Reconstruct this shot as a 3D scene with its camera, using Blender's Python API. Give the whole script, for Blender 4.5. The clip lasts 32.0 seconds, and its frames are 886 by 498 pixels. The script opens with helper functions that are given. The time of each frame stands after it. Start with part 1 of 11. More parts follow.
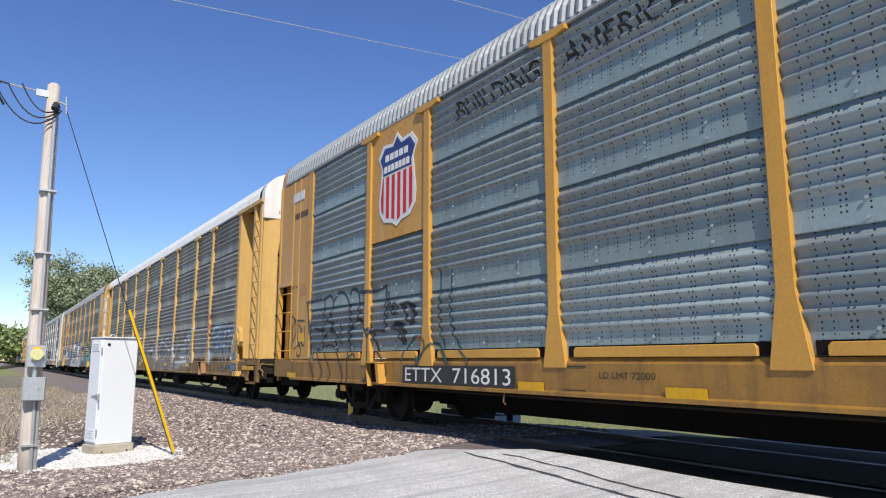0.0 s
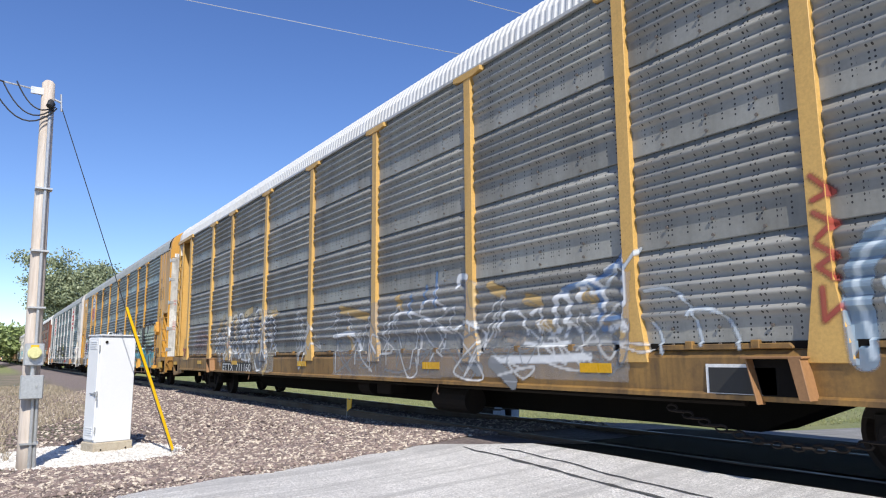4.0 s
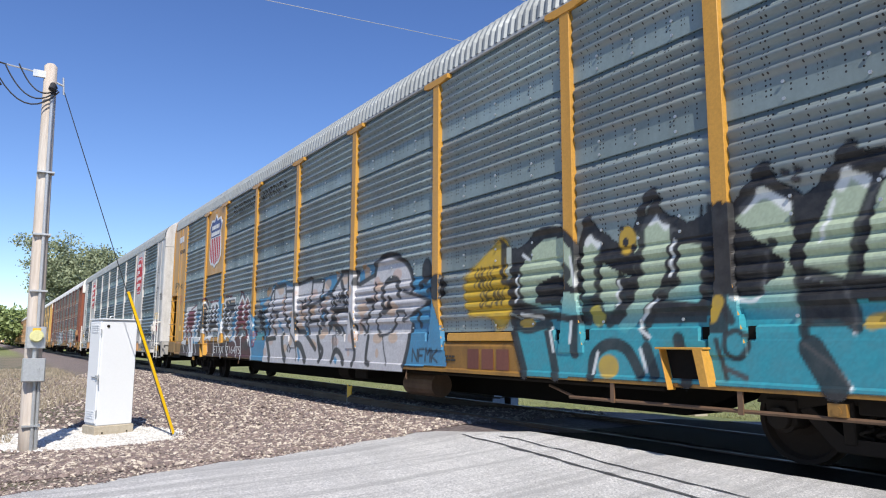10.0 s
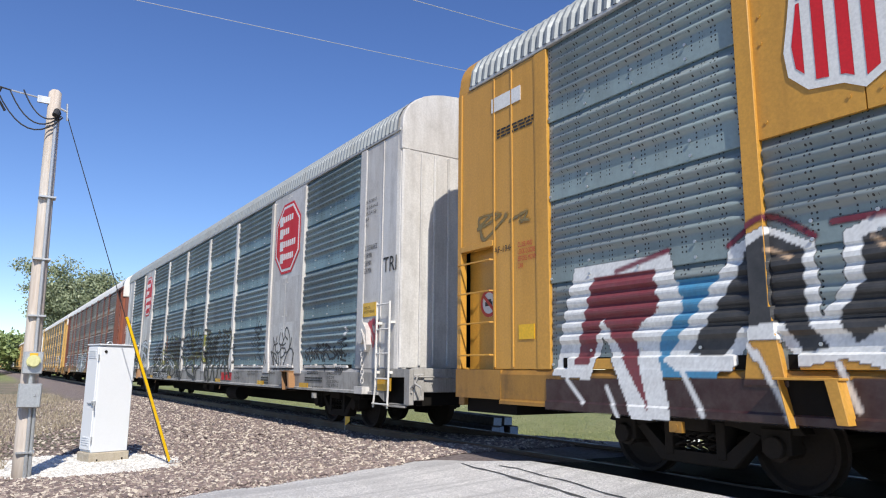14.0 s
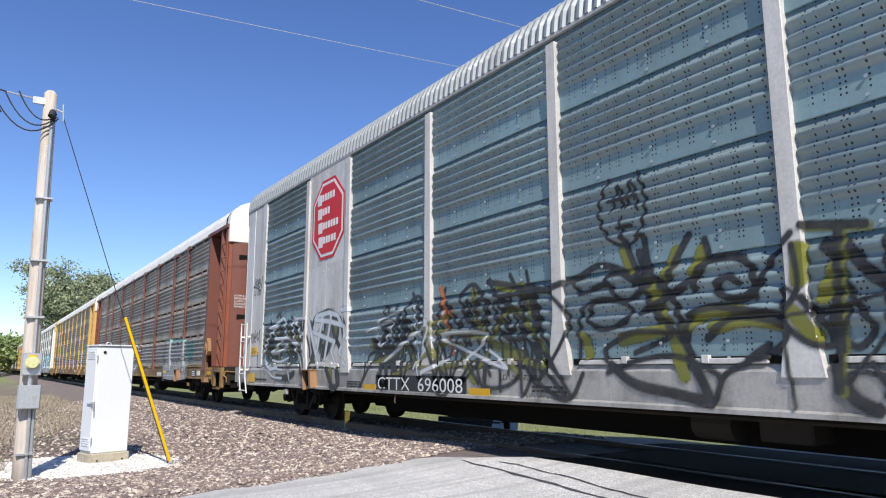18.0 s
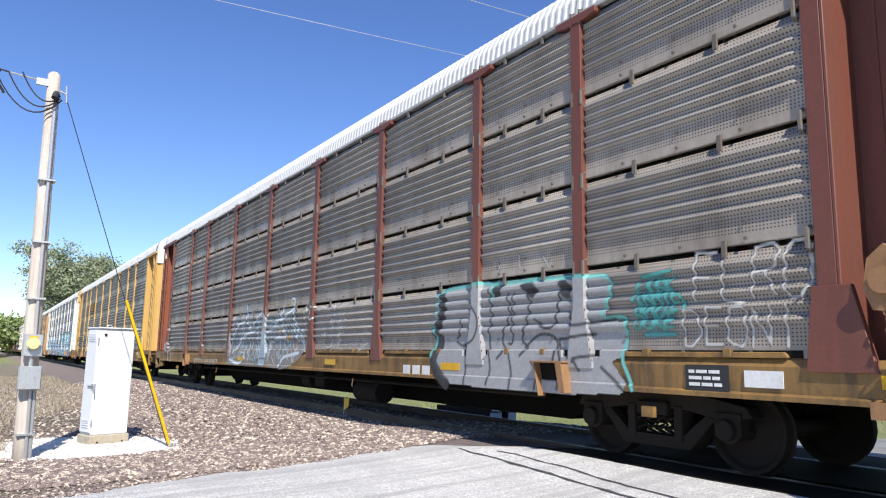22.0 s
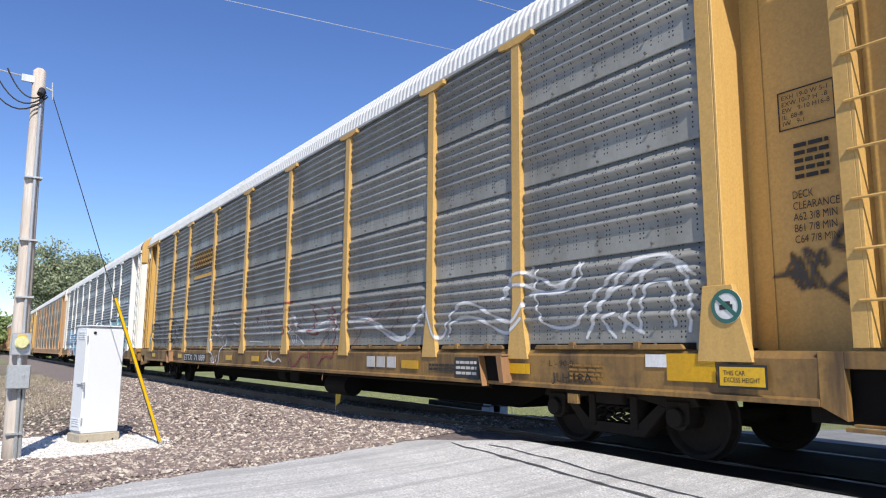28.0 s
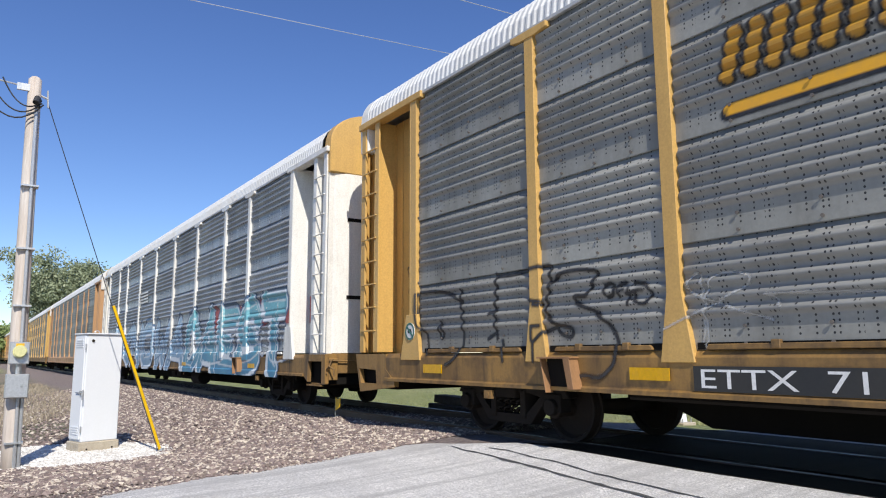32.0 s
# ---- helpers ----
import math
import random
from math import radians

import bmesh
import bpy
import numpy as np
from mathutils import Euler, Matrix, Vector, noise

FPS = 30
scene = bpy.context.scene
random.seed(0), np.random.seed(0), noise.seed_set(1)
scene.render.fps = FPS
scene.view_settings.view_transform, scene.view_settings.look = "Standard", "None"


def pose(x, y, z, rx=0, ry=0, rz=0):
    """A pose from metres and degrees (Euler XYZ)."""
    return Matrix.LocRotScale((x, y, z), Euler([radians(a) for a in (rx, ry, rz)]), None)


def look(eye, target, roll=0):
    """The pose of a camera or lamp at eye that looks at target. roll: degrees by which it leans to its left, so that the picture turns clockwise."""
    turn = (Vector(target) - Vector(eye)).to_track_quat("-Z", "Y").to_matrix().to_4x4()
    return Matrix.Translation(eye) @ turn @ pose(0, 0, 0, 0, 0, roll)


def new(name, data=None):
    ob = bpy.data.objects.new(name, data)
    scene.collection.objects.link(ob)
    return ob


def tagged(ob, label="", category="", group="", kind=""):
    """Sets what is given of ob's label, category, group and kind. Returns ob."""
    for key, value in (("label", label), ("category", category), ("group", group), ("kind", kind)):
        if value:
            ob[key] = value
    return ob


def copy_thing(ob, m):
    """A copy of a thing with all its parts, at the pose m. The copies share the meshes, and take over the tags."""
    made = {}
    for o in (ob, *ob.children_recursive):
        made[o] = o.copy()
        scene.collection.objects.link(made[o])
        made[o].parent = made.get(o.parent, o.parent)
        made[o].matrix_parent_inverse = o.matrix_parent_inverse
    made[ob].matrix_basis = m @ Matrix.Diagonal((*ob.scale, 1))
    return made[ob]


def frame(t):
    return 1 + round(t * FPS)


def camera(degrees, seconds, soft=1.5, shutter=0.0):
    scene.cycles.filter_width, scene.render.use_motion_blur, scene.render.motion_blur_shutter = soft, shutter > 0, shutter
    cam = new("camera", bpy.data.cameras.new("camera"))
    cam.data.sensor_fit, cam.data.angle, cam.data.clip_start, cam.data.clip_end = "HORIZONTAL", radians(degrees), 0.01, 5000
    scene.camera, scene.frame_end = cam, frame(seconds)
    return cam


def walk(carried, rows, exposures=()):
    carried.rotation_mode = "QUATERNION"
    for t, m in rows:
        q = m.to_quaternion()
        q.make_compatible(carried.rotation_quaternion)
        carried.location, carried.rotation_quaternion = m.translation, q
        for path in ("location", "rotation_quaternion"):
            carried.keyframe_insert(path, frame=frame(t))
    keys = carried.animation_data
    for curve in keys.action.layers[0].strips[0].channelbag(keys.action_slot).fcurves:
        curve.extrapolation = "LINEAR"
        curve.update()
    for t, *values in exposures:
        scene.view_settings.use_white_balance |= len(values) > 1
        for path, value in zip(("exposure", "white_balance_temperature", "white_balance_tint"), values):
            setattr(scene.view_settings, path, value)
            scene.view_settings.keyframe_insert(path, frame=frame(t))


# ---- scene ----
EYE_Z = 0.95
cam = camera(64.79, 32.0, 1.1)
EXPOSURES = ((0, 0.06), (1, 0.0), (2, -0.03), (3, 0.06), (4, 0.19), (7, 0.05), (9, 0.07), (10, 0.13), (11, 0.13), (12, 0.10), (13, 0.11), (16, 0.04), (17, 0.14), (18, 0.18), (20, 0.09), (21, 0.10), (22, 0.39), (24, 0.33), (27, 0.13), (29, 0.23), (30, 0.23), (31, 0.17), (32, 0.05))
walk(cam, [(t, pose(0, 0, EYE_Z, 90 + p, r, 57 + y)) for t, y, p, r in (
    (0, 0.22, 9.08, -0.00),
    (0.5, 0.31, 9.02, 0.12),
    (1, 0.30, 9.01, -0.32),
    (1.5, 0.39, 9.05, 0.25),
    (2, 0.42, 9.05, 0.31),
    (2.5, 0.28, 9.05, 0.29),
    (3, 0.13, 8.97, 0.17),
    (3.5, 0.16, 8.84, 0.38),
    (4, 0.07, 8.69, 0.43),
    (4.5, 0.08, 8.58, 0.30),
    (6.5, 0.12, 7.91, -0.21),
    (7, 0.17, 7.75, -0.11),
    (7.5, 0.34, 7.72, 0.23),
    (8, 0.15, 7.68, 0.08),
    (8.5, 0.08, 7.68, 0.06),
    (9, 0.04, 7.64, -0.23),
    (9.5, 0.11, 7.62, -0.22),
    (10, 0.10, 7.71, -0.23),
    (10.5, 0.07, 8.06, -0.16),
    (11, -0.04, 8.43, -0.43),
    (11.5, -0.12, 8.54, -0.37),
    (12, -0.08, 8.94, -0.17),
    (12.5, -0.11, 9.37, -0.05),
    (13, -0.08, 9.65, -0.26),
    (13.5, -0.00, 9.84, -0.39),
    (15.5, 0.01, 9.86, -0.90),
    (16, 0.11, 9.79, -0.75),
    (16.5, -0.04, 9.81, -0.54),
    (17, -0.13, 9.87, -0.54),
    (17.5, -0.04, 9.79, -0.07),
    (18, -0.02, 9.68, 0.07),
    (18.5, -0.18, 9.43, 0.03),
    (19, -0.10, 9.33, -0.03),
    (19.5, -0.07, 9.33, -0.14),
    (20, 0.14, 9.31, -0.40),
    (20.5, 0.13, 9.22, -0.80),
    (21, -0.02, 9.16, -0.99),
    (21.5, -0.09, 8.95, -0.97),
    (22, -0.06, 8.78, -0.98),
    (22.5, -0.07, 8.85, -0.29),
    (23, -0.18, 8.81, -0.61),
    (23.5, -0.34, 8.78, -0.80),
    (24, -0.31, 8.66, -0.94),
    (24.5, -0.31, 8.56, -1.02),
    (26.5, -0.83, 8.07, -0.35),
    (27, -1.00, 8.14, -0.56),
    (27.5, -0.87, 8.35, -0.64),
    (28, -0.76, 8.37, -0.43),
    (28.5, -0.73, 8.66, -0.57),
    (29, -0.42, 8.75, -0.40),
    (29.5, -0.32, 8.87, 0.11),
    (30, -0.39, 8.83, -0.05),
    (30.5, -0.51, 8.82, 0.23),
    (31, -0.52, 8.76, 0.35),
    (31.5, -0.61, 8.72, 0.31),
    (32, -0.83, 8.64, 0.31),
)], EXPOSURES)

# ---- world, sun ----
SUN_EL, SUN_AZ = radians(42), radians(-18)
world = bpy.data.worlds.new("world")
scene.world = world
world.use_nodes = True
wn = world.node_tree.nodes
sky = wn.new("ShaderNodeTexSky")
sky.sky_type, sky.sun_disc = "NISHITA", False
sky.sun_elevation, sky.sun_rotation = SUN_EL, radians(90) - SUN_AZ
sky.altitude, sky.air_density, sky.dust_density, sky.ozone_density = 300, 1.0, 0.05, 4.5
wn["Background"].inputs[1].default_value = 0.135
rich = wn.new("ShaderNodeHueSaturation")
rich.inputs["Saturation"].default_value = 1.13
rich.inputs["Hue"].default_value = 0.513
world.node_tree.links.new(sky.outputs[0], rich.inputs["Color"])
world.node_tree.links.new(rich.outputs[0], wn["Background"].inputs[0])
sun = new("sun", bpy.data.lights.new("sun", "SUN"))
sun.data.energy, sun.data.angle, sun.data.color = 5.0, radians(0.55), (1.0, 0.955, 0.88)
sun.matrix_world = look((0, 0, 0), (-math.cos(SUN_EL) * math.cos(SUN_AZ), -math.cos(SUN_EL) * math.sin(SUN_AZ), -math.sin(SUN_EL)))

# ---- materials ----
def nodes_of(name):
    m = bpy.data.materials.new(name)
    m.use_nodes = True
    nt = m.node_tree
    return m, nt, nt.nodes["Principled BSDF"]


def add(nt, kind, **inputs):
    n = nt.nodes.new(kind)
    for k, v in inputs.items():
        n.inputs[k].default_value = v
    return n


def mixed(nt, fac, a, b, blend="MIX"):
    """A colour mix; fac, a and b are sockets or values."""
    n = nt.nodes.new("ShaderNodeMix")
    n.data_type, n.blend_type = "RGBA", blend
    for i, v in ((0, fac), (6, a), (7, b)):
        if isinstance(v, bpy.types.NodeSocket):
            nt.links.new(v, n.inputs[i])
        else:
            n.inputs[i].default_value = v if i == 0 else (*v, 1)
    return n.outputs[2]


def math_node(nt, op, a, b=0.0, c=0.0):
    n = nt.nodes.new("ShaderNodeMath")
    n.operation = op
    for i, v in ((0, a), (1, b), (2, c)):
        if isinstance(v, bpy.types.NodeSocket):
            nt.links.new(v, n.inputs[i])
        else:
            n.inputs[i].default_value = v
    return n.outputs[0]


def coords(nt, scale=(1, 1, 1), space="Object"):
    tc = nt.nodes.new("ShaderNodeTexCoord")
    mp = nt.nodes.new("ShaderNodeMapping")
    mp.inputs["Scale"].default_value = scale
    nt.links.new(tc.outputs[space], mp.inputs[0])
    return mp.outputs[0]


def noise_of(nt, vec, scale, detail=4.0, rough=0.6, lo=0.35, hi=0.65):
    n = add(nt, "ShaderNodeTexNoise", Scale=scale, Detail=detail, Roughness=rough)
    nt.links.new(vec, n.inputs["Vector"])
    r = nt.nodes.new("ShaderNodeMapRange")
    r.inputs[1].default_value, r.inputs[2].default_value = lo, hi
    nt.links.new(n.outputs[0], r.inputs[0])
    return r.outputs[0]


def bump_to(nt, bsdf, height, strength, distance):
    b = add(nt, "ShaderNodeBump", Strength=strength, Distance=distance)
    nt.links.new(height, b.inputs["Height"])
    nt.links.new(b.outputs[0], bsdf.inputs["Normal"])


def paint(name, base, rough=0.45, dirt=(0.12, 0.09, 0.06), amount=0.35, metal=0.0, streak=(1, 1, 0.12), grain=9.0, vary=0.1, drips=0.0, spec=0.5):
    """Weathered paint: drifting tone, streaks of dirt, running drips, fine grain."""
    m, nt, b = nodes_of(name)
    vec = coords(nt, streak)
    info = nt.nodes.new("ShaderNodeObjectInfo")
    shift = math_node(nt, "MULTIPLY", info.outputs["Random"], 37.0)
    moved = nt.nodes.new("ShaderNodeVectorMath")
    nt.links.new(vec, moved.inputs[0])
    nt.links.new(shift, moved.inputs[1])
    v = moved.outputs[0]
    big = noise_of(nt, v, 1.6, 5, 0.65, 0.42, 0.75)
    fine = noise_of(nt, coords(nt), grain * 4, 3, 0.6, 0.3, 0.7)
    light = tuple(min(1, c * (1 + vary)) for c in base)
    dark = tuple(c * (1 - vary) for c in base)
    col = mixed(nt, fine, dark, light)
    col = mixed(nt, math_node(nt, "MULTIPLY", big, amount), col, dirt)
    if drips:
        runs = noise_of(nt, coords(nt, (3.2, 3.2, 0.45)), 1.5, 4, 0.6, 0.54, 0.74)
        spots = noise_of(nt, coords(nt, (1, 1, 1)), 2.6, 5, 0.7, 0.50, 0.68)
        col = mixed(nt, math_node(nt, "MULTIPLY", runs, drips), col, tuple(0.55 * c for c in dirt))
        col = mixed(nt, math_node(nt, "MULTIPLY", spots, drips * 0.8), col, tuple(0.8 * c for c in dirt))
    b.inputs["Specular IOR Level"].default_value = spec
    nt.links.new(col, b.inputs["Base Color"])
    rr = nt.nodes.new("ShaderNodeMapRange")
    rr.inputs[3].default_value, rr.inputs[4].default_value = rough - 0.08, min(1, rough + 0.25)
    nt.links.new(big, rr.inputs[0])
    nt.links.new(rr.outputs[0], b.inputs["Roughness"])
    b.inputs["Metallic"].default_value = metal
    bump_to(nt, b, noise_of(nt, coords(nt), grain, 4, 0.6, 0.0, 1.0), 0.12, 0.01)
    return m


def perforated(name, base, dirt, amount=0.35, metal=0.25, rough=0.5, dense=False, hole_x=0.045, hole_z=0.048, hole_r=0.046):
    """Screen panel: ribbed sheet with columns of small dark holes and streaks of grime."""
    m = paint(name, base, rough, dirt, amount, metal, (1, 1, 0.25), 6.0, 0.07)
    nt = m.node_tree
    b = nt.nodes["Principled BSDF"]
    sep = nt.nodes.new("ShaderNodeSeparateXYZ")
    nt.links.new(coords(nt), sep.inputs[0])
    x, z = sep.outputs[0], sep.outputs[2]
    fx = math_node(nt, "SUBTRACT", math_node(nt, "FRACT", math_node(nt, "MULTIPLY", x, 1 / hole_x)), 0.5)
    fz = math_node(nt, "SUBTRACT", math_node(nt, "FRACT", math_node(nt, "MULTIPLY", z, 1 / hole_z)), 0.5)
    r2 = math_node(nt, "ADD", math_node(nt, "MULTIPLY", fx, fx), math_node(nt, "MULTIPLY", fz, fz))
    hole = math_node(nt, "LESS_THAN", r2, hole_r)
    group = math_node(nt, "FRACT", math_node(nt, "MULTIPLY", x, 1 / 0.462))
    cols = math_node(nt, "ADD", math_node(nt, "LESS_THAN", group, 0.18), math_node(nt, "COMPARE", group, 0.5, 0.05))
    cols = math_node(nt, "ADD", cols, math_node(nt, "COMPARE", group, 0.77, 0.045))
    if dense:
        cols = math_node(nt, "GREATER_THAN", group, -1.0)
    band = math_node(nt, "GREATER_THAN", z, 0.10)
    mask = math_node(nt, "MULTIPLY", math_node(nt, "MULTIPLY", hole, cols), band)
    old = b.inputs["Base Color"].links[0].from_socket
    grey = sum(base) / 3
    worn = tuple(0.95 * (0.35 * c + 0.65 * grey * k) for c, k in zip(base, (1.04, 1.0, 0.94)))
    on_ribs = math_node(nt, "MULTIPLY", math_node(nt, "GREATER_THAN", z, 0.262), math_node(nt, "LESS_THAN", z, 0.95))
    patchy = noise_of(nt, coords(nt, (1, 1, 0.5)), 2.2, 4, 0.6, 0.25, 0.7)
    old = mixed(nt, math_node(nt, "MULTIPLY", on_ribs, math_node(nt, "MULTIPLY", patchy, 0.75)), old, worn)
    info = nt.nodes.new("ShaderNodeObjectInfo")
    tone = nt.nodes.new("ShaderNodeMapRange")
    tone.inputs[3].default_value, tone.inputs[4].default_value = 0.80, 1.12
    nt.links.new(info.outputs["Random"], tone.inputs[0])
    bright = add(nt, "ShaderNodeHueSaturation")
    nt.links.new(tone.outputs[0], bright.inputs["Value"])
    nt.links.new(old, bright.inputs["Color"])
    nt.links.new(mixed(nt, mask, bright.outputs[0], (0.02, 0.019, 0.018)), b.inputs["Base Color"])
    return m


M = {}
M["gold"] = paint("gold_paint", (0.56, 0.285, 0.045), 0.42, (0.22, 0.10, 0.03), 0.28, drips=0.10)
M["gold_pale"] = paint("faded_gold_paint", (0.59, 0.36, 0.105), 0.5, (0.24, 0.13, 0.05), 0.35, drips=0.12)
M["gold_sill"] = paint("sill_gold_paint", (0.33, 0.165, 0.028), 0.5, (0.09, 0.05, 0.025), 0.6, drips=0.5)
M["gold_old"] = paint("old_gold_paint", (0.29, 0.160, 0.042), 0.6, (0.065, 0.043, 0.028), 0.8, drips=0.75)
M["rust_red"] = paint("oxide_red_paint", (0.165, 0.052, 0.033), 0.55, (0.07, 0.035, 0.028), 0.5, drips=0.2)
M["rust_orange"] = paint("orange_red_paint", (0.27, 0.078, 0.038), 0.5, (0.10, 0.04, 0.028), 0.5, drips=0.3)
M["silver"] = paint("silver_paint", (0.60, 0.575, 0.54), 0.5, (0.22, 0.18, 0.14), 0.5, 0.0, (1, 1, 0.2), drips=0.25)
M["silver_sill"] = paint("grimy_silver_sill", (0.38, 0.36, 0.33), 0.55, (0.09, 0.085, 0.07), 0.7, 0.0, (1, 1, 0.3), drips=0.6)
M["rod"] = paint("rusty_rod", (0.15, 0.085, 0.045), 0.7, (0.06, 0.04, 0.028), 0.6)
M["rust_tan"] = paint("rusty_tan_bracket", (0.33, 0.17, 0.07), 0.6, (0.10, 0.055, 0.03), 0.7)
M["white"] = paint("white_paint", (0.76, 0.74, 0.68), 0.45, (0.34, 0.28, 0.21), 0.3, drips=0.15)
M["tan"] = paint("tan_paint", (0.46, 0.26, 0.12), 0.55, (0.2, 0.11, 0.06), 0.5)
M["p_blue"] = perforated("blue_grey_screen", (0.250, 0.315, 0.315), (0.13, 0.155, 0.15), 0.5, 0.1)
M["p_grey"] = perforated("grey_screen", (0.300, 0.295, 0.262), (0.115, 0.108, 0.088), 0.65, 0.0)
M["p_brown"] = perforated("brown_grey_screen", (0.40, 0.345, 0.285), (0.12, 0.09, 0.065), 0.75, 0.0, dense=True, hole_x=0.034, hole_z=0.034, hole_r=0.05)
M["strap"] = paint("dark_strap", (0.14, 0.12, 0.10), 0.6, (0.08, 0.06, 0.05), 0.5)
M["p_teal"] = perforated("teal_grey_screen", (0.20, 0.295, 0.315), (0.13, 0.16, 0.155), 0.45, 0.1)
M["p_light"] = perforated("pale_screen", (0.38, 0.41, 0.43), (0.2, 0.2, 0.2), 0.4)
M["roof"] = paint("galvanised_roof", (0.66, 0.66, 0.64), 0.5, (0.40, 0.37, 0.33), 0.35, 0.1)
M["roof_grey"] = paint("weathered_grey_roof", (0.30, 0.32, 0.32), 0.55, (0.18, 0.18, 0.18), 0.4, 0.2)
# Real grime, laid heavier to put the shade between cars into the colour.
M["door_white"] = paint("grimy_shaded_white_door", (0.66, 0.65, 0.61), 0.5, (0.07, 0.058, 0.048), 0.95, 0.0, (0.5, 0.5, 0.2), drips=0.5)
M["roof_rail"] = paint("roof_rail_paint", (0.5, 0.5, 0.48), 0.5, (0.2, 0.18, 0.15), 0.5, 0.2)
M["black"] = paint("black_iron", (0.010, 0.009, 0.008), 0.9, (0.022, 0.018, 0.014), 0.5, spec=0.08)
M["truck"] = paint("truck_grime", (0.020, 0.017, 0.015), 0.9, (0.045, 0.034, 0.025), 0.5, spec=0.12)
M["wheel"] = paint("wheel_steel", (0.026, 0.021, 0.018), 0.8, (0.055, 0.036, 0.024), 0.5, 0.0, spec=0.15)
M["tread"] = paint("polished_tread", (0.35, 0.34, 0.33), 0.25, (0.2, 0.17, 0.15), 0.2, 0.9)
M["steel"] = paint("galvanised_steel", (0.52, 0.53, 0.53), 0.4, (0.3, 0.28, 0.25), 0.3, 0.6)
M["ink"] = paint("black_stencil", (0.02, 0.02, 0.02), 0.6, (0.08, 0.07, 0.05), 0.3)
M["ink_white"] = paint("white_stencil", (0.72, 0.71, 0.68), 0.5, (0.4, 0.36, 0.3), 0.3)
M["ink_red"] = paint("red_stencil", (0.5, 0.045, 0.03), 0.5, (0.2, 0.05, 0.03), 0.3)
M["navy"] = paint("navy_paint", (0.028, 0.036, 0.16), 0.45, (0.06, 0.06, 0.09), 0.25)
M["sign_red"] = paint("sign_red_paint", (0.60, 0.012, 0.018), 0.6, (0.40, 0.03, 0.03), 0.2)
M["decal_yellow"] = paint("yellow_reflector", (0.64, 0.34, 0.0), 0.35, (0.3, 0.16, 0.03), 0.4)
M["sign_yellow"] = paint("yellow_sign", (0.72, 0.41, 0.012), 0.4, (0.35, 0.22, 0.05), 0.3)
M["badge_blue"] = paint("badge_blue", (0.05, 0.17, 0.42), 0.45, (0.1, 0.15, 0.2), 0.3)
M["sign_green"] = paint("badge_green", (0.03, 0.13, 0.1), 0.45, (0.1, 0.12, 0.1), 0.3)
M["logo_gold"] = paint("logo_gold", (0.75, 0.36, 0.02), 0.5, (0.3, 0.16, 0.05), 0.3)


def wood_mat():
    m, nt, b = nodes_of("weathered_pole_wood")
    v = coords(nt, (6, 6, 0.35))
    n = noise_of(nt, v, 5, 6, 0.7, 0.3, 0.75)
    low = noise_of(nt, coords(nt, (1, 1, 0.4)), 0.9, 3, 0.5, 0.35, 0.7)
    col = mixed(nt, n, (0.68, 0.63, 0.57), (0.42, 0.37, 0.32))
    nt.links.new(mixed(nt, math_node(nt, "MULTIPLY", low, 0.5), col, (0.42, 0.25, 0.12)), b.inputs["Base Color"])
    b.inputs["Roughness"].default_value = 0.85
    bump_to(nt, b, n, 0.5, 0.01)
    return m


def ground_mat(name, a, c, d, scale, bump, dist=0.03, rough=0.95):
    """Earth: three tones at two scales."""
    m, nt, b = nodes_of(name)
    v = coords(nt)
    n1 = noise_of(nt, v, scale, 8, 0.7, 0.35, 0.65)
    n2 = noise_of(nt, v, scale * 0.06, 4, 0.6, 0.4, 0.62)
    col = mixed(nt, n2, mixed(nt, n1, a, c), mixed(nt, n1, d, c))
    nt.links.new(col, b.inputs["Base Color"])
    b.inputs["Roughness"].default_value = rough
    bump_to(nt, b, n1, bump, dist)
    return m


def stone_mat(name, colours):
    """Loose stones, one tone a stone."""
    m, nt, b = nodes_of(name)
    geo = nt.nodes.new("ShaderNodeNewGeometry")
    ramp = nt.nodes.new("ShaderNodeValToRGB")
    ramp.color_ramp.interpolation = "CONSTANT"
    els = ramp.color_ramp.elements
    while len(els) < len(colours):
        els.new(0.5)
    for i, c in enumerate(colours):
        els[i].position, els[i].color = i / len(colours), (*c, 1)
    nt.links.new(geo.outputs["Random Per Island"], ramp.inputs[0])
    n = noise_of(nt, coords(nt), 30, 4, 0.6, 0.3, 0.7)
    nt.links.new(mixed(nt, math_node(nt, "MULTIPLY", n, 0.35), ramp.outputs[0], (0.1, 0.08, 0.07)), b.inputs["Base Color"])
    b.inputs["Roughness"].default_value = 0.9
    return m


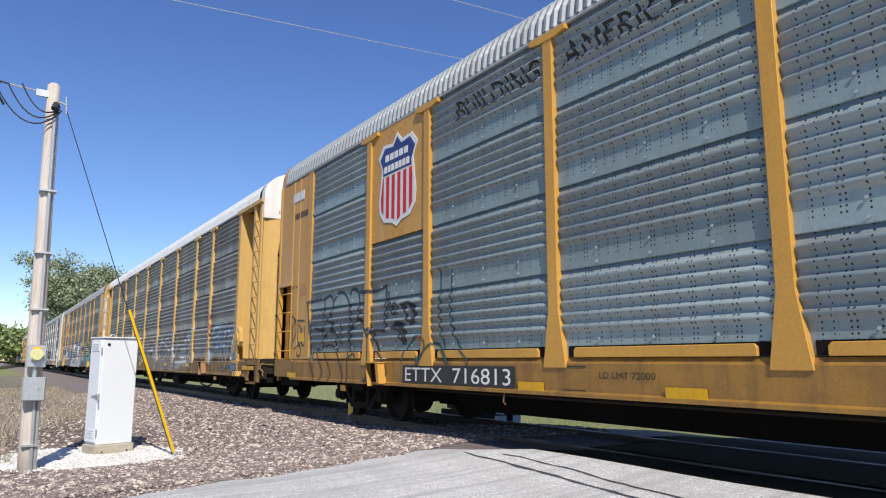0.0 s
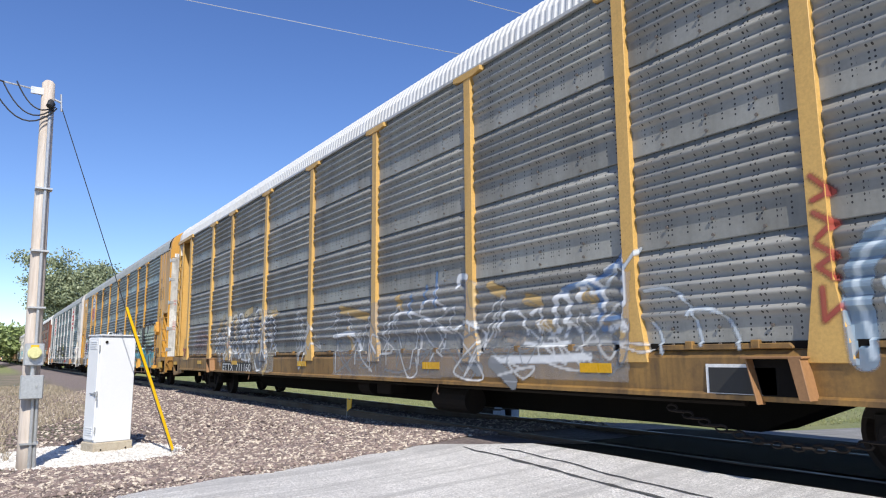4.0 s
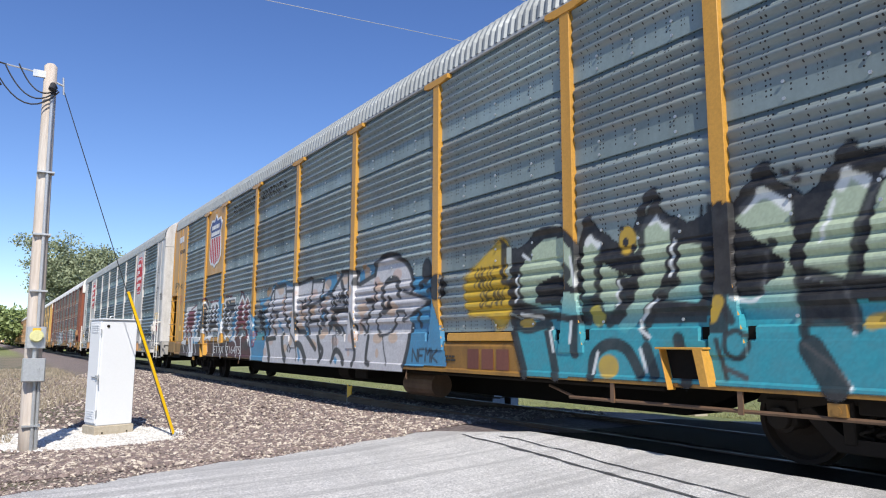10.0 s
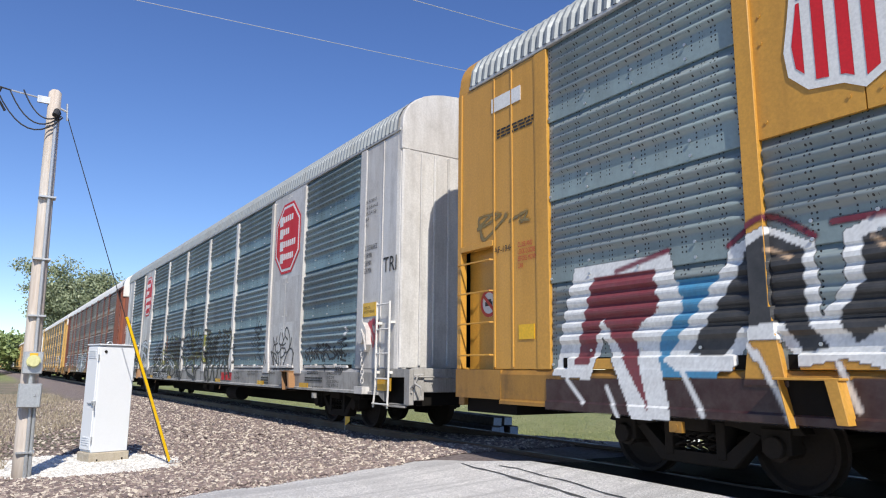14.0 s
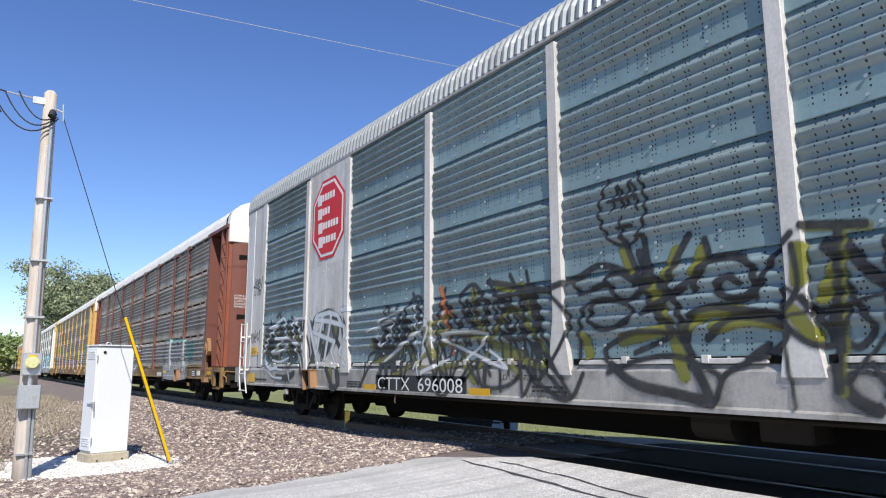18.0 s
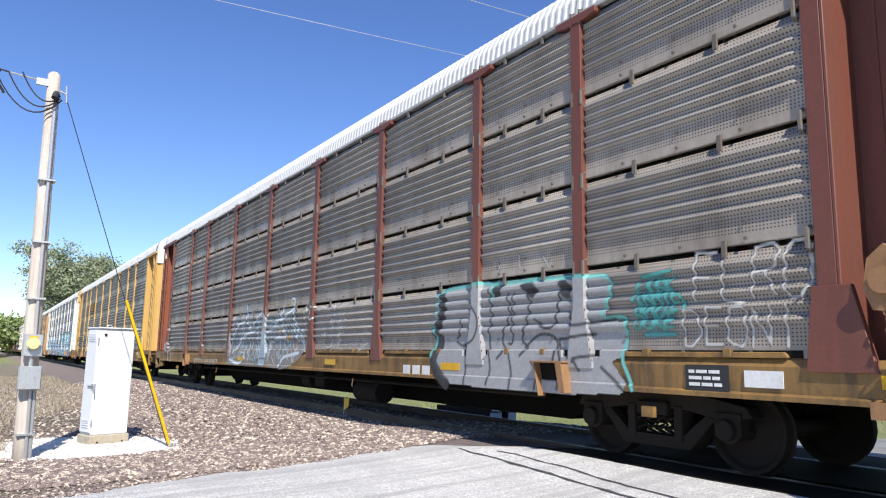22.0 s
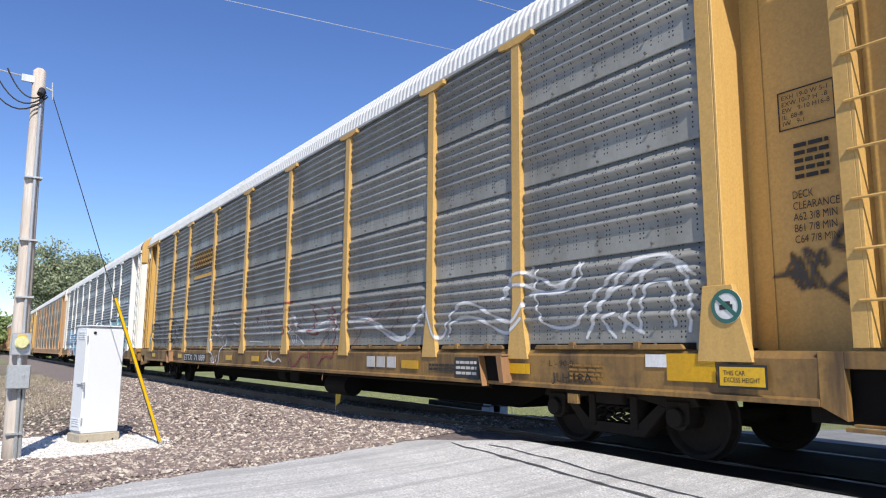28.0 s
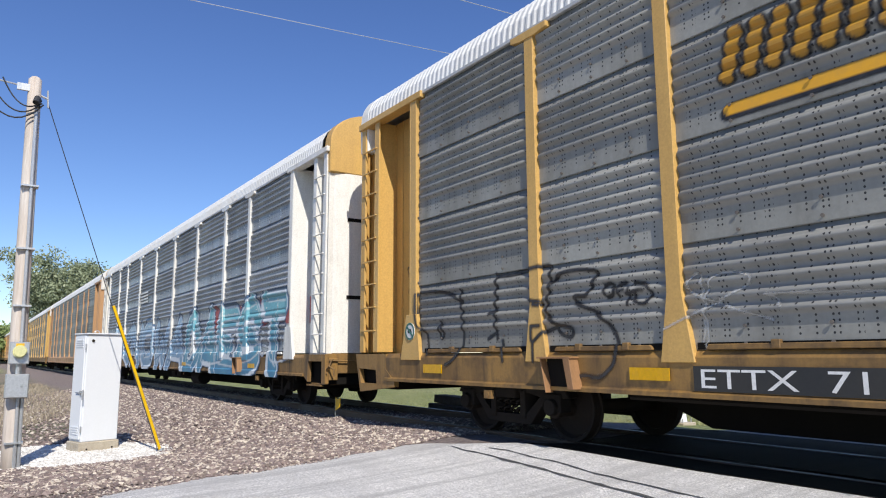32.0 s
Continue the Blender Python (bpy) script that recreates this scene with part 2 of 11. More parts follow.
def asphalt_mat(name, base, vary, spec=0.3):
    m, nt, b = nodes_of(name)
    v = coords(nt)
    grit = noise_of(nt, v, 55, 6, 0.8, 0.36, 0.64)
    patch = noise_of(nt, coords(nt, (0.5, 1.6, 1)), 1.1, 5, 0.6, 0.4, 0.66)
    lane = noise_of(nt, coords(nt, (3.4, 0.14, 1)), 1.6, 5, 0.65, 0.46, 0.62)
    col = mixed(nt, grit, tuple(c * (1 - vary) for c in base), tuple(c * (1 + vary) for c in base))
    lumps = noise_of(nt, v, 14, 5, 0.75, 0.45, 0.62)
    col = mixed(nt, math_node(nt, "MULTIPLY", lumps, 0.35), col, tuple(c * 0.6 for c in base))
    col = mixed(nt, math_node(nt, "MULTIPLY", patch, 0.45), col, tuple(c * 0.62 for c in base))
    col = mixed(nt, math_node(nt, "MULTIPLY", lane, 0.55), col, tuple(c * 0.5 for c in base))
    b.inputs["Specular IOR Level"].default_value = spec
    pale = noise_of(nt, v, 90, 2, 0.5, 0.58, 0.66)
    col = mixed(nt, math_node(nt, "MULTIPLY", pale, 0.5), col, tuple(min(0.85, c * 1.5) for c in base))
    nt.links.new(col, b.inputs["Base Color"])
    b.inputs["Roughness"].default_value = 0.9
    bump_to(nt, b, grit, 0.5, 0.012)
    return m


def leaf_mat(name, a, c):
    m, nt, b = nodes_of(name)
    geo = nt.nodes.new("ShaderNodeNewGeometry")
    nt.links.new(mixed(nt, geo.outputs["Random Per Island"], a, c), b.inputs["Base Color"])
    b.inputs["Roughness"].default_value = 0.6
    b.inputs["Transmission Weight"].default_value = 0.0
    return m


M["pole_wood"] = wood_mat()
M["earth"] = ground_mat("dry_earth", (0.20, 0.155, 0.115), (0.30, 0.25, 0.2), (0.13, 0.12, 0.06), 9, 0.6)
M["grass_ground"] = ground_mat("grass_ground", (0.10, 0.15, 0.035), (0.17, 0.22, 0.06), (0.15, 0.19, 0.06), 5, 0.8)
M["ballast_bed"] = ground_mat("ballast_bed", (0.19, 0.15, 0.14), (0.33, 0.28, 0.25), (0.22, 0.18, 0.165), 16, 1.0, 0.04)
M["lime"] = ground_mat("white_limestone", (0.66, 0.63, 0.57), (0.5, 0.47, 0.42), (0.72, 0.69, 0.63), 16, 0.9, 0.03)
M["stones"] = stone_mat("ballast_stones", [(0.21, 0.155, 0.14), (0.31, 0.24, 0.21), (0.46, 0.38, 0.31), (0.15, 0.115, 0.11), (0.66, 0.57, 0.46), (0.26, 0.195, 0.17), (0.19, 0.15, 0.125)])
M["lime_stones"] = stone_mat("limestone_chips", [(0.78, 0.76, 0.71), (0.66, 0.63, 0.58), (0.82, 0.80, 0.75), (0.56, 0.53, 0.48)])
M["asphalt"] = asphalt_mat("worn_asphalt", (0.66, 0.635, 0.60), 0.62)
# The same worn asphalt, darkened to hold the train's shade in its colour.
M["asphalt_far"] = asphalt_mat("worn_shaded_asphalt_past_track", (0.30, 0.295, 0.285), 0.34)
# Near-black: the shade under the train is put into this colour.
M["asphalt_dark"] = asphalt_mat("shaded_crossing_asphalt", (0.020, 0.0165, 0.0125), 0.3, 0.06)
M["tar"] = asphalt_mat("crack_tar", (0.10, 0.10, 0.10), 0.3)
M["rail"] = paint("rail_steel", (0.09, 0.065, 0.05), 0.6, (0.15, 0.08, 0.04), 0.5, 0.3)
M["rail_top"] = paint("rail_head", (0.10, 0.10, 0.10), 0.45, (0.06, 0.055, 0.05), 0.4, 0.6)
M["tie"] = ground_mat("tie_wood", (0.07, 0.055, 0.045), (0.12, 0.1, 0.085), (0.06, 0.05, 0.04), 10, 0.5)
M["concrete"] = ground_mat("concrete", (0.42, 0.36, 0.27), (0.5, 0.44, 0.34), (0.36, 0.3, 0.22), 20, 0.4, 0.01)
M["cabinet"] = paint("aluminium_cabinet", (0.72, 0.735, 0.745), 0.5, (0.6, 0.6, 0.58), 0.12, 0.0, (1, 1, 0.12), 9.0, 0.015)
M["cabinet_side"] = M["cabinet"]
M["guard_yellow"] = paint("yellow_guard", (0.85, 0.50, 0.0), 0.4, (0.5, 0.3, 0.05), 0.2)
M["bark"] = ground_mat("bark", (0.11, 0.085, 0.065), (0.16, 0.13, 0.1), (0.08, 0.065, 0.05), 12, 0.6)
M["leaf"] = leaf_mat("tree_leaves", (0.15, 0.185, 0.10), (0.32, 0.35, 0.21))
M["leaf_dark"] = leaf_mat("wood_leaves", (0.13, 0.18, 0.055), (0.28, 0.34, 0.12))
M["blade"] = leaf_mat("grass_blades", (0.19, 0.20, 0.085), (0.33, 0.34, 0.16))
M["dry"] = leaf_mat("dry_grass", (0.42, 0.35, 0.25), (0.27, 0.225, 0.16))
M["wire"] = paint("wire_black", (0.02, 0.02, 0.022), 0.5, (0.05, 0.05, 0.05), 0.2)
M["wire_pale"] = paint("wire_aluminium", (0.6, 0.6, 0.62), 0.4, (0.4, 0.4, 0.4), 0.2, 0.5)
M["glass"] = paint("meter_cover", (0.62, 0.6, 0.3), 0.12, (0.5, 0.45, 0.2), 0.2)

# ---- mesh helpers ----
MESHES = {}


def box(bm, x0, x1, y0, y1, z0, z1, turn=None):
    vs = [bm.verts.new((x, y, z)) for x in (x0, x1) for y in (y0, y1) for z in (z0, z1)]
    for f in ((0, 1, 3, 2), (4, 6, 7, 5), (0, 4, 5, 1), (2, 3, 7, 6), (0, 2, 6, 4), (1, 5, 7, 3)):
        bm.faces.new([vs[i] for i in f])
    if turn:
        bmesh.ops.transform(bm, matrix=turn, verts=vs)
    return vs


def prism(bm, outline, a, b, axis="y"):
    """An outline of (u, v) pushed from a to b along axis; u, v are the other two axes in order."""
    def at(u, v, w):
        return {"x": (w, u, v), "y": (u, w, v), "z": (u, v, w)}[axis]
    lo = [bm.verts.new(at(u, v, a)) for u, v in outline]
    hi = [bm.verts.new(at(u, v, b)) for u, v in outline]
    n = len(outline)
    bm.faces.new(lo)
    bm.faces.new(hi[::-1])
    for i in range(n):
        bm.faces.new((lo[i], hi[i], hi[(i + 1) % n], lo[(i + 1) % n]))


def tube(bm, points, r, sides=6, cap=True):
    """A round bar along points."""
    rings = []
    pts = [Vector(p) for p in points]
    for i, p in enumerate(pts):
        d = (pts[min(i + 1, len(pts) - 1)] - pts[max(i - 1, 0)]).normalized()
        side = d.cross(Vector((0.02, 0.05, 1)) if abs(d.z) < 0.95 else Vector((1, 0.1, 0))).normalized()
        up = side.cross(d)
        rr = r[i] if isinstance(r, (list, tuple)) else r
        rings.append([bm.verts.new(p + rr * (math.cos(k * math.tau / sides) * side + math.sin(k * math.tau / sides) * up)) for k in range(sides)])
    for a, b in zip(rings, rings[1:]):
        for k in range(sides):
            bm.faces.new((a[k], a[(k + 1) % sides], b[(k + 1) % sides], b[k]))
    if cap:
        bm.faces.new(rings[0][::-1])
        bm.faces.new(rings[-1])


def drum(bm, c, axis, r, half, sides=20):
    d = Vector(axis)
    tube(bm, [Vector(c) - half * d, Vector(c) + half * d], r, sides)


def finish(bm, name, bevel=0.0):
    if bevel:
        bmesh.ops.bevel(bm, geom=bm.edges[:], offset=bevel, segments=1, affect="EDGES", clamp_overlap=True)
    bmesh.ops.recalc_face_normals(bm, faces=bm.faces)
    me = bpy.data.meshes.new(name)
    bm.to_mesh(me)
    bm.free()
    return me


def dress(ob, material):
    if not ob.data.materials:
        ob.data.materials.append(None)
    ob.material_slots[0].link = "OBJECT"
    ob.material_slots[0].material = material
    return ob


def part(name, bm, material, parent=None, label="", loc=(0, 0, 0), bevel=0.0, flip=False, key=None):
    """One mesh object under a thing or a part; with a key, alike pieces share their mesh."""
    if isinstance(bm, bpy.types.Mesh):
        me = bm
    else:
        me = finish(bm, name, bevel)
    ob = new(name, me)
    dress(ob, material)
    ob.parent = parent
    ob.location = loc
    if flip:
        ob.rotation_euler = (0, 0, math.pi)
    return tagged(ob, label)


def shared(key, make, bevel=0.0):
    if key not in MESHES:
        bm = bmesh.new()
        make(bm)
        MESHES[key] = finish(bm, key if isinstance(key, str) else key[0], bevel)
    return MESHES[key]


def empty(name, loc, label, category, group=""):
    e = new(name)
    e.location = loc
    e.empty_display_size = 0.2
    return tagged(e, label, category, group)


def smooth(me):
    for p in me.polygons:
        p.use_smooth = True


def mesh_of(name, verts, faces):
    me = bpy.data.meshes.new(name)
    me.from_pydata([tuple(v) for v in verts], [], faces)
    me.update()
    return me


# ---- ground ----
TRACK_Y = 6.98
RAIL_Z = -0.10          # top of the rails


def ramp(v, a, b):
    t = min(1, max(0, (v - a) / (b - a)))
    return t * t * (3 - 2 * t)


def road_z(x, y):
    """Height of the road: level with the rails, falling away on both sides of the track."""
    d = abs(y - TRACK_Y)
    return RAIL_Z - 0.006 - 0.30 * (1 - math.exp(-max(0, d - 1.4) / 3.0))


def ground_z(x, y):
    """Height of the ground: the track bed stands a little above the land on both sides."""
    d = abs(y - TRACK_Y)
    z = -0.62 + 0.36 * (1 - ramp(d, 1.6, 4.4))
    if y > TRACK_Y:
        z += 0.25 * ramp(d, 3.0, 9.0)
    near = (1 - ramp(abs(x + 2.2), 6.6, 9.5)) * (1 if y < TRACK_Y else 1)
    z = z + (road_z(x, y) - 0.06 - z) * near
    if x < -9 and y < 4:
        z += 0.08 * ramp(-x, 9, 12) * (1 - ramp(-x, 30, 60))
    return z


def sheet(name, xs, ys, height, material, label, kind="structure"):
    verts = [(x, y, height(x, y)) for x in xs for y in ys]
    n = len(ys)
    faces = [(i * n + j, (i + 1) * n + j, (i + 1) * n + j + 1, i * n + j + 1) for i in range(len(xs) - 1) for j in range(n - 1)]
    ob = new(name, mesh_of(name, verts, faces))
    smooth(ob.data)
    dress(ob, material)
    return tagged(ob, label, "", "", kind)


def steps(*spans):
    out = []
    for a, b, d in spans:
        n = max(1, round((b - a) / d))
        out += [a + (b - a) * i / n for i in range(n)]
    return out + [spans[-1][1]]


def ground_mix():
    """Ground by zones: dry earth, ballast bed, green grass past the track."""
    m, nt, b = nodes_of("ground_cover")
    v = coords(nt)
    sep = nt.nodes.new("ShaderNodeSeparateXYZ")
    nt.links.new(v, sep.inputs[0])
    x, y = sep.outputs[0], sep.outputs[1]
    wob = noise_of(nt, v, 0.9, 4, 0.6, 0.2, 0.8)
    fine = noise_of(nt, v, 14, 8, 0.7, 0.35, 0.65)
    broad = noise_of(nt, v, 0.5, 4, 0.6, 0.4, 0.6)
    earth = mixed(nt, broad, mixed(nt, fine, (0.19, 0.145, 0.105), (0.38, 0.31, 0.235)), mixed(nt, fine, (0.12, 0.11, 0.06), (0.26, 0.24, 0.15)))
    bed = mixed(nt, fine, (0.15, 0.115, 0.105), (0.32, 0.26, 0.235))
    grass = mixed(nt, broad, mixed(nt, fine, (0.16, 0.19, 0.06), (0.27, 0.30, 0.11)), mixed(nt, fine, (0.20, 0.215, 0.08), (0.34, 0.35, 0.16)))
    d = math_node(nt, "ABSOLUTE", math_node(nt, "SUBTRACT", y, TRACK_Y))
    edge = math_node(nt, "ADD", d, math_node(nt, "MULTIPLY", wob, 1.0))
    back = nt.nodes.new("ShaderNodeMapRange")
    back.inputs[1].default_value, back.inputs[2].default_value, back.inputs[4].default_value = -13.5, -20.0, 2.6
    nt.links.new(x, back.inputs[0])
    edge = math_node(nt, "ADD", edge, back.outputs[0])
    def stepper(sock, a, c):
        r = nt.nodes.new("ShaderNodeMapRange")
        r.inputs[1].default_value, r.inputs[2].default_value = a, c
        nt.links.new(sock, r.inputs[0])
        return r.outputs[0]
    far = stepper(y, TRACK_Y + 1.0, TRACK_Y + 1.3)
    off_near = stepper(edge, 6.2, 7.2)
    off_far = stepper(edge, 3.2, 3.8)
    near_col = mixed(nt, off_near, bed, earth)
    far_col = mixed(nt, off_far, bed, grass)
    col = mixed(nt, far, near_col, far_col)
    wild = stepper(math_node(nt, "ADD", x, math_node(nt, "MULTIPLY", wob, 20)), -70, -90)
    nt.links.new(mixed(nt, math_node(nt, "MULTIPLY", wild, off_near), col, grass), b.inputs["Base Color"])
    b.inputs["Roughness"].default_value = 0.95
    bump_to(nt, b, fine, 0.8, 0.04)
    return m


ground = sheet("ground", steps((-3000, -300, 300), (-300, -60, 20), (-60, -24, 3), (-24, 10, 0.4), (10, 60, 5), (60, 3000, 400)),
               steps((-3000, -100, 400), (-100, -10, 10), (-10, 18, 0.4), (18, 60, 6), (60, 3000, 400)), ground_z,
               ground_mix(), "dry earth, ballast and green grass beside the railway")


# ---- road over the track ----
def road_half(y):
    """x of the road's two edges at y: it crosses the rails nearly square."""
    lo = -8.13 + (0.14 * (3.8 - y) if y < 3.8 else 0.08 * (y - 3.8)) + 1.2 * min(0.9, max(0, y - 5.0))
    lo += 0.07 * math.sin(2.3 * y) + 0.05 * math.sin(7.1 * y + 1)
    if y > TRACK_Y + 1:
        lo = -7.35 + 0.15 * max(0, y - 9.6)
    return lo, 6.0


def road_strip(name, ys, label, mat="asphalt"):
    verts, faces = [], []
    cols = 26
    for y in ys:
        lo, hi = road_half(y)
        for i in range(cols + 1):
            x = lo + (hi - lo) * i / cols
            z = road_z(x, y) + 0.012 * noise.noise((x * 0.8, y * 0.8, 3)) - (0.05 if i in (0, cols) else 0)
            verts.append((x, y, z))
    n = cols + 1
    faces = [(j * n + i, j * n + i + 1, (j + 1) * n + i + 1, (j + 1) * n + i) for j in range(len(ys) - 1) for i in range(cols)]
    ob = new(name, mesh_of(name, verts, faces))
    smooth(ob.data)
    dress(ob, M[mat])
    return tagged(ob, label, "", "", "structure")


road_near = road_strip("road", steps((-14, -2, 1.0), (-2, 5.62, 0.25)), "worn pale grey asphalt road up to the rails")
# Road strips under the train, with its shade painted into the asphalt.
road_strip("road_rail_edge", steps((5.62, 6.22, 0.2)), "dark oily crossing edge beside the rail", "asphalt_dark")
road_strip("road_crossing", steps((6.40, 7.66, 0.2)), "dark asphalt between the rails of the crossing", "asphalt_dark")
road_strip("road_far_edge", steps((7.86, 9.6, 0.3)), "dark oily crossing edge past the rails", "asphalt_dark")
road_far = road_strip("road_far", steps((9.6, 12, 0.4), (12, 40, 3)), "worn grey asphalt road past the track", "asphalt_far")


def road_cracks():
    """Tar-dark seams that run across the road beside the rails."""
    bm = bmesh.new()
    rng = random.Random(4)
    for y0, y1, x0, x1, w in ((5.02, 3.75, -7.3, 3, 0.03), (5.24, 4.0, -6.8, 3, 0.018)):
        prev = None
        n = 60
        for i in range(n + 1):
            t = i / n
            x = x0 + (x1 - x0) * t
            y = y0 + (y1 - y0) * t + 0.05 * noise.noise((x * 1.5, y0, 1)) + rng.uniform(-0.012, 0.012)
            z = road_z(x, y) + 0.012 * noise.noise((x * 0.8, y * 0.8, 3)) + 0.006
            ww = w * rng.uniform(0.4, 1.3)
            cur = (bm.verts.new((x, y - ww, z)), bm.verts.new((x, y + ww, z)))
            if prev:
                bm.faces.new((prev[0], cur[0], cur[1], prev[1]))
            prev = cur
    ob = part("crack", bm, M["tar"], road_near, "dark tarred cracks in the asphalt")
    return ob


road_cracks()


# ---- track ----
def rail_mesh():
    bm = bmesh.new()
    prof = [(-0.07, -0.17), (0.07, -0.17), (0.07, -0.155), (0.012, -0.135), (0.010, -0.045), (0.036, -0.035), (0.036, -0.008), (0.028, 0), (-0.028, 0), (-0.036, -0.008), (-0.036, -0.035), (-0.010, -0.045), (-0.012, -0.135), (-0.07, -0.155)]
    prism(bm, prof, -620, 120, "x")
    return finish(bm, "rail")


rail_me = rail_mesh()
for side, what in ((-1, "near"), (1, "far")):
    r = part("rail", rail_me, M["rail"], None, "", (0, TRACK_Y + side * 0.753, RAIL_Z))
    tagged(r, "rusty steel railway rail with a bright worn head", "rail", "track rails")
    bm = bmesh.new()
    box(bm, -620, 120, -0.024, 0.024, 0.0, 0.0025)
    part("running_surface", bm, M["rail_top"], r)


def tie_me():
    def make(bm):
        box(bm, -0.115, 0.115, -1.3, 1.3, -0.34, -0.172)
    return shared("tie", make, 0.012)


ties = new("sleepers")
tagged(ties, "dark creosoted wooden sleepers under the rails", "sleeper", "", "structure")
for i in range(170):
    x = -9.4 - 0.52 * i
    if i >= 150:
        break
    part("sleeper", tie_me(), M["tie"], ties, "", (x, TRACK_Y + 0.02 * math.sin(i * 3.7), RAIL_Z))


# ---- loose stones ----
STONE = ((0, 0, 1), (1, 0, 0.1), (0.2, 1, 0), (-1, 0.1, 0.1), (0, -1, -0.1), (0.1, 0, -0.8))
STONE_F = ((0, 1, 2), (0, 2, 3), (0, 3, 4), (0, 4, 1), (5, 2, 1), (5, 3, 2), (5, 4, 3), (5, 1, 4))


def scatter(name, count, place, size, material, label, seed, parent=None):
    """A bed of small angular stones as one object."""
    rng = np.random.default_rng(seed)
    base = np.array(STONE)
    verts = np.zeros((count, 6, 3))
    for i in range(count):
        x, y, z, s = place(rng)
        s *= size * rng.uniform(0.55, 1.35)
        a = rng.uniform(0, math.tau)
        j = base * (1 + rng.uniform(-0.35, 0.35, (6, 3))) * np.array([1.25, 0.85, 0.65]) * s
        c, d = math.cos(a), math.sin(a)
        q = np.stack([j[:, 0] * c - j[:, 1] * d, j[:, 0] * d + j[:, 1] * c, j[:, 2]], 1)
        t = rng.uniform(-0.6, 0.6)
        q = np.stack([q[:, 0], q[:, 1] * math.cos(t) - q[:, 2] * math.sin(t), q[:, 1] * math.sin(t) + q[:, 2] * math.cos(t)], 1)
        verts[i] = q + np.array([x, y, z + 0.25 * s])
    faces = (np.array(STONE_F)[None] + 6 * np.arange(count)[:, None, None]).reshape(-1, 3)
    me = bpy.data.meshes.new(name)
    me.from_pydata(verts.reshape(-1, 3).tolist(), [], faces.tolist())
    ob = new(name, me)
    dress(ob, material)
    return tagged(ob, label, "gravel", "", "stuff")


def on_ballast(rng):
    while True:
        x = -8.2 - 26 * rng.random() ** 1.7
        y = rng.uniform(-1.6, 8.4)
        if x > road_half(y)[0] - 0.02:
            continue
        if math.hypot((x + 12.4) / 1.35, (y - 1.45) / 1.3) < 1:
            continue
        if y < 2.6 + 0.5 * math.sin(x * 0.7) and rng.random() > 0.25 and x < -11.0:
            continue
        return x, y, ground_z(x, y), 1.0


def on_lime(rng):
    a, r = rng.uniform(0, math.tau), math.sqrt(rng.random())
    x, y = -12.4 + 1.45 * r * math.cos(a), 1.45 + 1.4 * r * math.sin(a)
    return x, y, ground_z(x, y), 0.8


def on_verge(rng):
    y = rng.uniform(-2.5, 4.6)
    x = road_half(y)[0] - abs(rng.normal(0, 0.5)) + 0.12
    return x, y, ground_z(x, y) + (0.02 if x > road_half(y)[0] else 0), 0.6


scatter("ballast_stones", 76000, on_ballast, 0.035, M["stones"], "purple-brown and pale crushed ballast stones beside the track", 1)
scatter("limestone_chips", 9000, on_lime, 0.036, M["lime_stones"], "white crushed limestone round the cabinet", 2)
scatter("verge_gravel", 4200, on_verge, 0.03, M["stones"], "small loose stones along the asphalt edge", 3)
lime = sheet("limestone_pad", steps((-14.0, -11.0, 0.2)), steps((0.0, 2.7, 0.2)),
             lambda x, y: ground_z(x, y) + 0.008 - 0.12 * ramp(math.hypot((x + 12.4) / 1.45, (y - 1.45) / 1.4), 0.72, 1.0), M["lime"], "pad of white crushed limestone")


# ---- grass ----
def blades(name, count, place, tall, material, label, seed):
    rng = np.random.default_rng(seed)
    verts, faces = [], []
    for i in range(count):
        x, y = place(rng)
        z = ground_z(x, y)
        h, a, w = tall * rng.uniform(0.5, 1.3), rng.uniform(0, math.tau), 0.012
        lean = rng.normal(0, 0.35, 2) * h
        k = len(verts)
        dx, dy = w * math.cos(a), w * math.sin(a)
        verts += [(x - dx, y - dy, z - 0.01), (x + dx, y + dy, z - 0.01), (x + lean[0], y + lean[1], z + h)]
        faces.append((k, k + 1, k + 2))
    ob = new(name, mesh_of(name, verts, faces))
    dress(ob, material)
    return tagged(ob, label, "grass", "", "stuff")


def dry_spot(r):
    x = -12.2 - 34 * r.random() ** 1.2
    y = r.uniform(-4, 0.4 + 2.9 * ramp(-x, 15, 24))
    return x, y


blades("grass", 26000, lambda r: (-7.5 - 26 * r.random() ** 1.3, 11.2 + 9 * r.random() ** 1.5), 0.035, M["blade"], "short green mown grass past the track", 5)
blades("dry_grass", 22000, lambda r: dry_spot(r), 0.12, M["dry"], "dry straw-coloured grass and weeds on the bank", 6)


